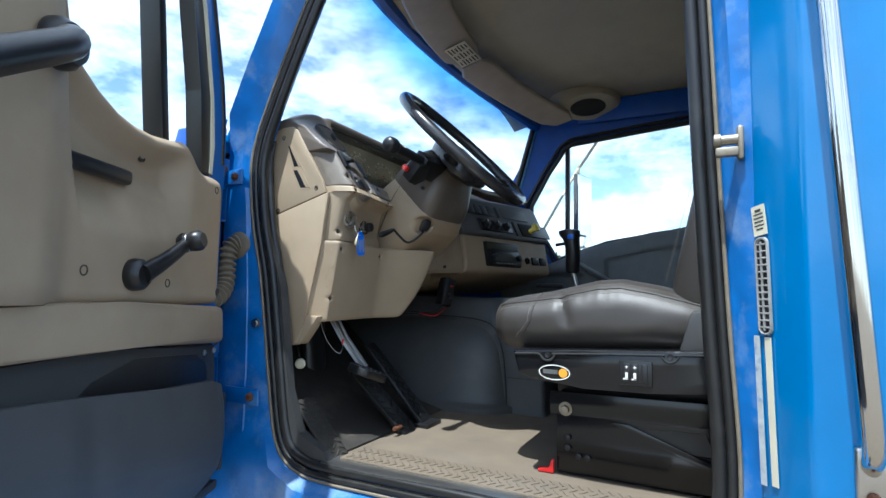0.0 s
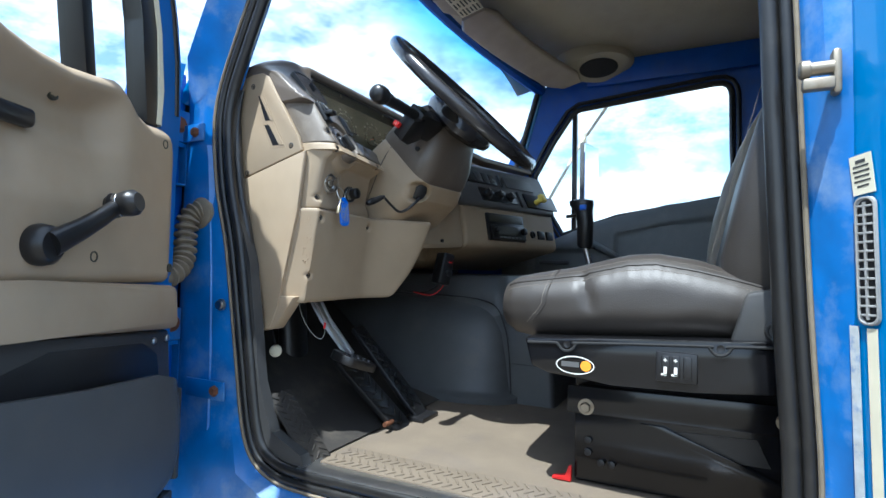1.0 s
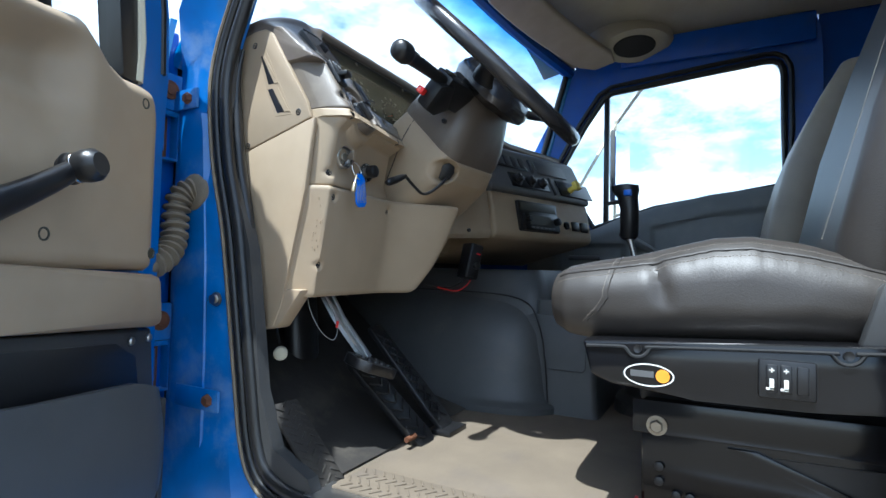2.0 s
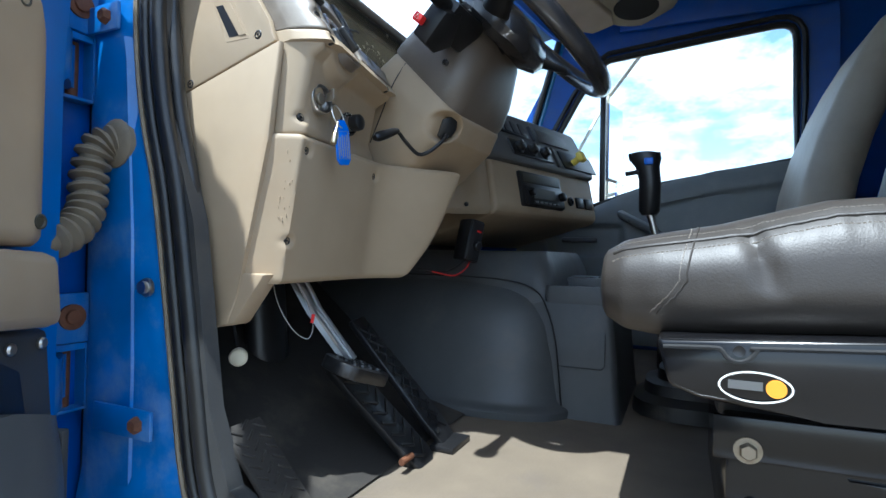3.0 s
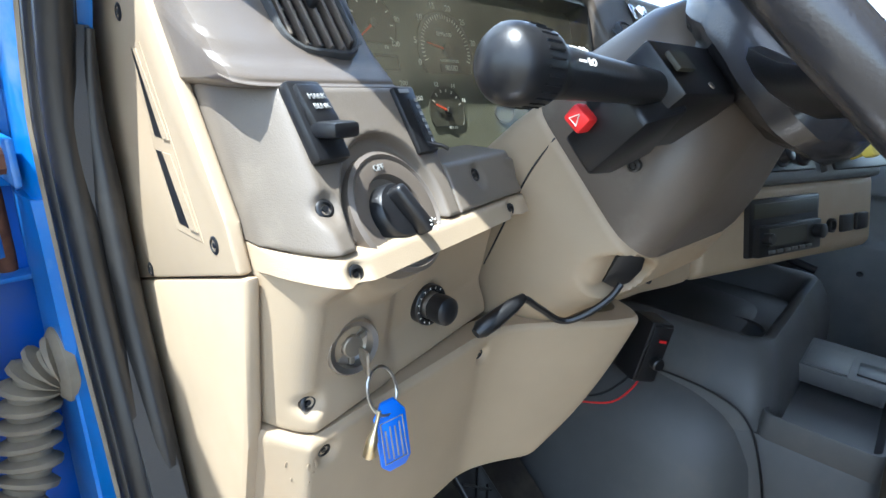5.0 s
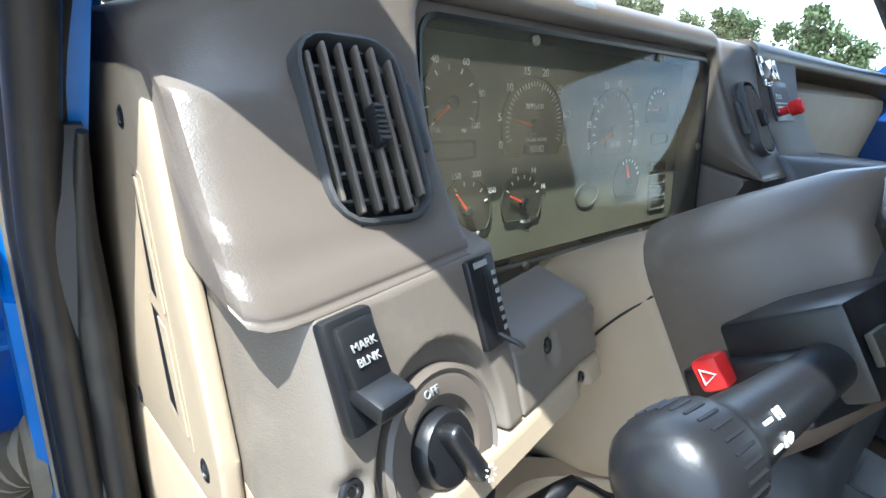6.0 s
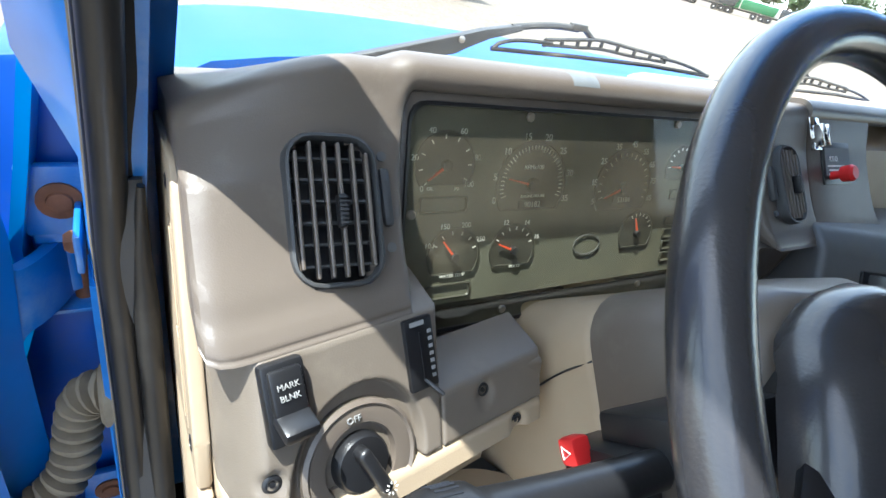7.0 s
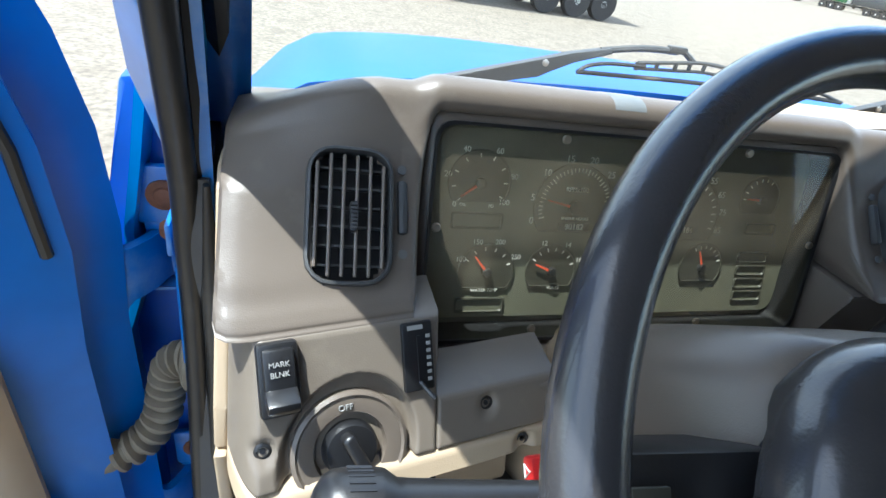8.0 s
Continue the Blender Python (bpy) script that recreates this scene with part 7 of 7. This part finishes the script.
prism(bm, rounded(0, 0, 0.022, 0.148, 0.009), "z", -0.002, 0.0010)
bmesh.ops.transform(bm, matrix=pm1, verts=bm.verts)
part("backing", bm, BLACK, lv)
bm = B()
ring_sheet(bm, [[pm1 @ Vector((a, b, o)) for a, b in rounded(0, 0, 0.022 + g, 0.148 + g, 0.010)] for g, o in ((0.004, -0.001), (0.003, 0.003), (0.0, 0.0035), (-0.003, 0.001))])
part("frame", bm, FADED, lv)
for k in range(13):
    bm = B()
    rbox(bm, (0, -0.064 + k * 0.0107, 0.0022), (0.018, 0.0028, 0.003), 0.0008, m=pm1)
    part("louvre", bm, FADED, lv)
bm = B()
rbox(bm, (0, 0, 0.0026), (0.0022, 0.138, 0.003), 0, m=pm1)
part("rib", bm, FADED, lv)
for along, w, z0, z1, mt in ((0.006, 0.011, 1.33, 1.556, PEEL), (0.028, 0.012, 1.335, 1.555, CREAM)):
    ss = thing("paper_strip", (-0.99, 0.17, z0), "faded peeling paper strip glued to the post", "sticker", "peeling strips")
    bm = B()
    rbox(bm, (0, 0, 0), (w, z1 - z0, 0.0012), 0, m=on_post(along, (z0 + z1) / 2) @ Matrix.Rotation(0.03, 4, "Z"))
    part("strip", bm, mt, ss)
gb = thing("grab_bar", (-1.12, 0.08, 1.4), "pitted chrome grab bar on the cab side", "grab handle")
bm = B()
tube(bm, smooth_line([(-1.07, 0.118, 2.45), (-1.115, 0.116, 2.42), (-1.120, 0.106, 2.2), (-1.120, 0.075, 1.6), (-1.112, 0.066, 1.44), (-1.072, 0.062, 1.395)]), 0.0125, 16)
part("bar", bm, CHROME, gb)
bm = B()
rbox(bm, (-1.076, 0.062, 1.385), (0.012, 0.036, 0.075), 0.005, 3)
part("foot", bm, STEEL, gb)
bm = B()
lathe(bm, [(0.008, 0), (0.008, 0.004), (0.005, 0.007)], Matrix.Translation((-1.082, 0.062, 1.36)) @ Matrix.Rotation(radians(-90), 4, "Y"), 12)
part("bolt", bm, RUST, gb)
# ---- roof fittings ----
for x0, x1, nm in ((-0.80, 0.02, "driver"), (0.06, 0.80, "passenger")):
    sv = thing("sun_visor", ((x0 + x1) / 2, 1.1, 2.56), "beige vinyl sun visor folded up", "sun visor", "sun visors")
    bm = B()
    rings = []
    for k in range(13):
        x = x0 + (x1 - x0) * k / 12
        q = (x / 0.86) ** 2
        c = Vector((x, 1.225 - 0.25 * q, 2.585 - 0.075 * q))
        e = 0.6 if k in (0, 12) else 1.0
        u, v = Vector((0, -0.965, 0.26)), Vector((0, 0.26, 0.965))
        rings.append([c + u * (0.075 + a * e) + v * b * e for a, b in rounded(0, 0, 0.16, 0.030, 0.0135)])
    loft(bm, rings)
    part("pad", bm, VINYL_TAN, sv)
    if x0 < 0:
        bm = B()
        c = Vector((-0.07, 1.142, 2.585))
        m = facing(c, (0.0, -0.26, -0.965), (0, -0.965, 0.26))
        rbox(bm, (0, 0.01, 0.004), (0.17, 0.09, 0.002), 0, m=m)
        lb = part("label", bm, CREAM, sv)
        bm = B()
        for i in range(6):
            for j in range(3):
                rbox(bm, (-0.055 + j * 0.055, -0.024 + i * 0.014, 0.006), (0.045 - 0.008 * ((i + j) % 3), 0.006, 0.001), 0, m=m)
        part("print_bars", bm, DIAL, lb)
spk = thing("ceiling_speaker", (0.80, 0.80, 2.60), "oval speaker in a beige corner pod", "speaker")
sm2 = facing((0.80, 0.80, 2.61), (-0.45, -0.35, -0.82), (-0.73, -0.365, 0.56))
bm = B()
loft(bm, [[sm2 @ Vector((a * math.cos(6.28319 * k / 30), b * math.sin(6.28319 * k / 30), h)) for k in range(30)] for a, b, h in ((0.20, 0.11, -0.10), (0.17, 0.095, 0.0), (0.15, 0.085, 0.015), (0.115, 0.062, 0.016))])
part("pod", bm, LINER, spk)
bm = B()
loft(bm, [[sm2 @ Vector((a * math.cos(6.28319 * k / 30) - 0.01, a * 0.58 * math.sin(6.28319 * k / 30), h)) for k in range(30)] for a, h in ((0.095, 0.012), (0.095, 0.019), (0.085, 0.0205))])
part("grille", bm, GRILLE, spk)
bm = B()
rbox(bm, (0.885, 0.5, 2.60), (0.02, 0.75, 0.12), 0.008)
tagged(part("header_rail", bm, BLUE_SHADED), "blue painted rail above the passenger window", "rail", kind="structure")

# running gear that carries the cab
ch = thing("truck_chassis", (0, 0.8, 0.0), "dark steel truck frame on black tyres below the cab", "chassis")
for x in (-0.42, 0.42):
    bm = B()
    rbox(bm, (x, 1.0, 0.88), (0.09, 4.6, 0.26), 0.01)
    part("rail", bm, TRUCK_DARK, ch)
for y in (2.55, -0.75):
    bm = B()
    tube(bm, [(-0.95, y, 0.52), (0.95, y, 0.52)], 0.07, 12)
    rbox(bm, (0, y, 0.64), (0.95, 0.12, 0.24), 0.02)
    part("axle", bm, TRUCK_DARK, ch)
    for x in (-0.86, 0.86):
        bm = B()
        lathe(bm, [(0.29, -0.13), (0.49, -0.15), (0.52, -0.11), (0.52, 0.11), (0.49, 0.15), (0.29, 0.13)], Matrix.Translation((x, y, 0.52)) @ Matrix.Rotation(radians(90), 4, "Y"), 32)
        w = part("wheel", bm, TYRE, ch)
        bm = B()
        lathe(bm, [(0.285, -0.10), (0.285, 0.10), (0.12, 0.13)], Matrix.Translation((x, y, 0.52)) @ Matrix.Rotation(radians(90 if x > 0 else -90), 4, "Y"), 24)
        part("rim", bm, STEEL, w)
bm = B()
rbox(bm, (0, 0.45, 1.09), (1.7, 1.5, 0.16), 0.02)
rbox(bm, (0, 2.5, 1.25), (0.9, 1.5, 0.55), 0.05)
part("cab_mount", bm, TRUCK_DARK, ch)

# ---- outside: hood, wipers, mirror ----
def hood(u, v):
    y = 1.66 + 1.75 * v
    hw = 0.97 - 0.06 * v - 0.05 * v * v
    s = 2 * u - 1
    return (hw * s, y, 2.055 - 0.32 * v ** 1.4 - 0.07 * abs(s) ** 3 - 0.10 * (max(0, abs(s) - 0.8) / 0.2) ** 2)


bm = B()
grid(bm, hood, 24, 20)
ex = bmesh.ops.extrude_face_region(bm, geom=list(bm.faces))["geom"]
for v in [q for q in ex if isinstance(q, bmesh.types.BMVert)]:
    v.co.z -= 0.5
solo("hood", bm, HOOD_BLUE, "glossy light-catching blue truck hood", "hood")
for dx in (0.0, 0.70):
    dy = -0.05 * dx
    wp = thing("windshield_wiper", (-0.6 + dx, 1.66 + dy, 2.03), "black wiper with a wedge-shaped arm and a bowed blade", "wiper", "wipers")
    bm = B()
    prism(bm, [(x + dx, z) for x, z in ((-0.640, 2.026), (-0.631, 2.037), (-0.439, 2.091), (-0.40, 2.103), (-0.33, 2.119), (-0.325, 2.110), (-0.39, 2.092), (-0.447, 2.060), (-0.51, 2.046), (-0.60, 2.022))], "y", 1.652 + dy, 1.668 + dy, 0.002)
    tube(bm, smooth_line([(x + dx, 1.66 + dy, z) for x, z in ((-0.345, 2.112), (-0.295, 2.121), (-0.25, 2.126), (-0.20, 2.127))], 4), 0.0058, 8)
    arm = part("arm", bm, DARK, wp)
    bm = B()
    rbox(bm, (-0.202 + dx, 1.66 + dy, 2.130), (0.036, 0.014, 0.012), 0.003)
    tube(bm, [(-0.190 + dx, 1.658 + dy, 2.130), (-0.166 + dx, 1.652 + dy, 2.115)], 0.005, 8)
    part("hook", bm, DARK, arm)
    bm = B()
    lathe(bm, [(0.0055, 0), (0.0055, 0.003), (0.003, 0.004)], Matrix.Translation((-0.441 + dx, 1.652 + dy, 2.084)) @ Matrix.Rotation(radians(90), 4, "X"), 10)
    part("rivet", bm, STEEL, arm)
    bm = B()
    top = smooth_line([(x + dx, 1.650 + dy, z) for x, z in ((-0.275, 2.103), (-0.20, 2.111), (-0.142, 2.116), (-0.05, 2.110), (0.045, 2.104))], 4)
    tube(bm, top, 0.0036, 6)
    tube(bm, [p - Vector((0, 0, 0.009 + 0.006 * math.sin(k * math.pi / (len(top) - 1)))) for k, p in enumerate(top)], 0.0032, 6)
    for k in range(0, len(top), 2):
        tube(bm, [top[k] + Vector((0, 0, 0.001)), top[k] - Vector((0, 0, 0.012))], 0.004, 6)
    part("yoke", bm, DARK, wp)
    bm = B()
    tube(bm, smooth_line([(x + dx, 1.648 + dy, z) for x, z in ((-0.380, 2.079), (-0.365, 2.089), (-0.33, 2.096), (-0.26, 2.099))], 4), 0.0035, 6)
    tube(bm, smooth_line([(x + dx, 1.648 + dy, z) for x, z in ((0.03, 2.102), (0.09, 2.098), (0.15, 2.090), (0.19, 2.082))], 4), 0.0032, 6)
    tube(bm, [(x + dx, 1.648 + dy, z) for x, z in ((-0.383, 2.077), (-0.2, 2.082), (0.0, 2.085), (0.20, 2.080))], 0.0042, 6)
    part("blade", bm, RUBBER, wp)
mr = thing("door_mirror", (1.45, 0.98, 1.7), "tall passenger mirror on steel arms", "mirror")
bm = B()
mm = Matrix.Translation((1.355, 0.94, 2.165)) @ Matrix.Rotation(radians(-14), 4, "Z")
rbox(bm, (0, 0.016, 0), (0.20, 0.03, 0.39), 0.012, m=mm)
part("housing", bm, GREY, mr)
bm = B()
rbox(bm, (0, 0, 0), (0.182, 0.004, 0.372), 0.0, m=mm)
part("mirror_glass", bm, MIRROR, mr)
bm = B()
lathe(bm, [(0.058, -0.012), (0.062, 0.0), (0.056, 0.004), (0.03, 0.009), (0.0, 0.011)], Matrix.Translation((1.275, 0.90, 1.905)) @ Matrix.Rotation(radians(-14), 4, "Z") @ Matrix.Rotation(radians(90), 4, "X"), 24)
part("round_mirror", bm, MIRROR, mr)
for pts in ([(0.98, 0.66, 2.62), (1.18, 0.83, 2.52), (1.36, 0.97, 2.42)], [(1.36, 0.98, 2.43), (1.36, 0.98, 1.76)], [(1.36, 0.98, 1.76), (0.99, 1.16, 1.66)], [(1.34, 0.98, 2.40), (1.0, 1.18, 1.85)], [(1.36, 0.98, 1.90), (1.275, 0.915, 1.905)]):
    bm = B()
    tube(bm, pts, 0.009, 8)
    part("arm", bm, CREAM, mr)

# ---- the yard's trucks and trees ----
def dump_truck(name_label, at, turn, paint, body):
    t = thing("dump_truck", at, name_label, "truck", "parked trucks", rot=Matrix.Rotation(radians(turn), 4, "Z"))
    bm = B()
    rbox(bm, (0, 0, 0.95), (0.9, 7.6, 0.28), 0.03)
    part("frame", bm, TRUCK_DARK, t, local=True)
    bm = B()
    rbox(bm, (0, 2.35, 1.9), (2.2, 1.5, 1.7), 0.15, 3)
    rbox(bm, (0, 3.5, 1.45), (1.9, 1.2, 0.9), 0.15, 3)
    c = part("cab", bm, paint, t, local=True)
    for x in (-1, 1):
        bm = B()
        rbox(bm, (x * 1.09, 2.4, 2.25), (0.04, 0.9, 0.6), 0.02)
        part("side_window", bm, DIAL, c, local=True)
    bm = B()
    rbox(bm, (0, 3.08, 2.3), (1.9, 0.06, 0.65), 0.02)
    part("windscreen", bm, DIAL, c, local=True)
    bm = B()
    prism(bm, [(-3.9, 1.15), (1.4, 1.15), (1.5, 2.6), (-4.1, 2.5)], "x", -1.2, 1.2, 0.05)
    b = part("dump_body", bm, body, t, local=True)
    for k in range(6):
        bm = B()
        rbox(bm, (0, -3.6 + k * 0.95, 1.85), (2.5, 0.1, 1.3), 0.02)
        part("rib", bm, body, b, local=True)
    for y in (3.1, -1.0, -2.2, -3.3):
        for x in (-1, 1):
            bm = B()
            lathe(bm, [(0.30, -0.14), (0.50, -0.16), (0.52, -0.12), (0.52, 0.12), (0.50, 0.16), (0.30, 0.14)], Matrix.Translation((x * 1.0, y, 0.52)) @ Matrix.Rotation(radians(90), 4, "Y"), 24)
            w = part("wheel", bm, TYRE, t, local=True)
            bm = B()
            lathe(bm, [(0.29, -0.11), (0.29, 0.11), (0.12, 0.14)], Matrix.Translation((x * 1.0, y, 0.52)) @ Matrix.Rotation(radians(90 * x), 4, "Y"), 18)
            part("rim", bm, TRUCK_WHITE, w, local=True)
    return t


dump_truck("dark dump truck parked across the yard", (6.2, 19.6, 0), 96, TRUCK_DARK, TRUCK_DARK)
first = dump_truck("green dump truck parked in the yard", (52, 17.5, 0), 60, TRUCK_GREEN, TRUCK_GREEN)
white = dump_truck("white truck parked in the far row", (75, 30, 0), 20, TRUCK_WHITE, TRUCK_DARK)
for k in range(14):
    copy_thing(white if k % 3 else first, Matrix.Translation((98 - 3.4 * k, 44 + 5.0 * k, 0)) @ Matrix.Rotation(radians(25 + 3 * (k % 4)), 4, "Z"))
copy_thing(white, Matrix.Translation((-3, 26.5, 0)) @ Matrix.Rotation(radians(80), 4, "Z"))


def tree(at, h, seed):
    rnd = random.Random(seed)
    t = thing("tree", at, "leafy green tree beyond the yard", "tree", "trees behind the yard")
    bm = B()
    tube(bm, [(0, 0, 0), (0.1, 0, h * 0.3), (0.0, 0.1, h * 0.6), (0.1, 0.1, h * 0.9)], [0.3, 0.24, 0.15, 0.04], 8)
    for k in range(7):
        a = rnd.uniform(0, 6.28)
        z = h * rnd.uniform(0.3, 0.7)
        tube(bm, [(0, 0, z), (math.cos(a) * h * 0.18, math.sin(a) * h * 0.18, z + h * 0.1), (math.cos(a) * h * 0.3, math.sin(a) * h * 0.3, z + h * 0.2)], [0.12, 0.07, 0.02], 5)
    part("trunk", bm, BARK, t, local=True)
    verts, faces = [], []
    lumps = [(rnd.uniform(-0.3, 0.3) * h, rnd.uniform(-0.3, 0.3) * h, h * rnd.uniform(0.35, 0.95), h * rnd.uniform(0.10, 0.2)) for _ in range(16)]
    for cx, cy, cz, cr in lumps:
        for _ in range(130):
            d = Vector((rnd.gauss(0, 1), rnd.gauss(0, 1), rnd.gauss(0, 1))).normalized() * cr * rnd.uniform(0.5, 1.05)
            p = Vector((cx, cy, cz)) + d
            q = Euler((rnd.uniform(0, 6), rnd.uniform(0, 6), rnd.uniform(0, 6))).to_matrix()
            s = rnd.uniform(0.15, 0.32) * h / 9
            k = len(verts)
            verts += [p + q @ Vector(c) * s for c in ((-1, -0.6, 0), (1, -0.6, 0.2), (0.8, 0.7, 0), (-0.7, 0.8, 0.2))]
            faces.append((k, k + 1, k + 2, k + 3))
    me = bpy.data.meshes.new("crown")
    me.from_pydata(verts, [], faces)
    me.materials.append(LEAF)
    ob = new("crown", me)
    ob.parent = t
    return t


protos = [tree((140, 60, 0), 11, 3), tree((128, 30, 0), 9, 5), tree((110, 95, 0), 12, 8)]
for k in range(26):
    a = radians(8 + k * 4.6)
    r = 150 + 30 * math.sin(k * 2.3)
    copy_thing(protos[k % 3], Matrix.Translation((r * math.cos(a), r * math.sin(a), 0)) @ Matrix.Rotation(k * 1.3, 4, "Z"))
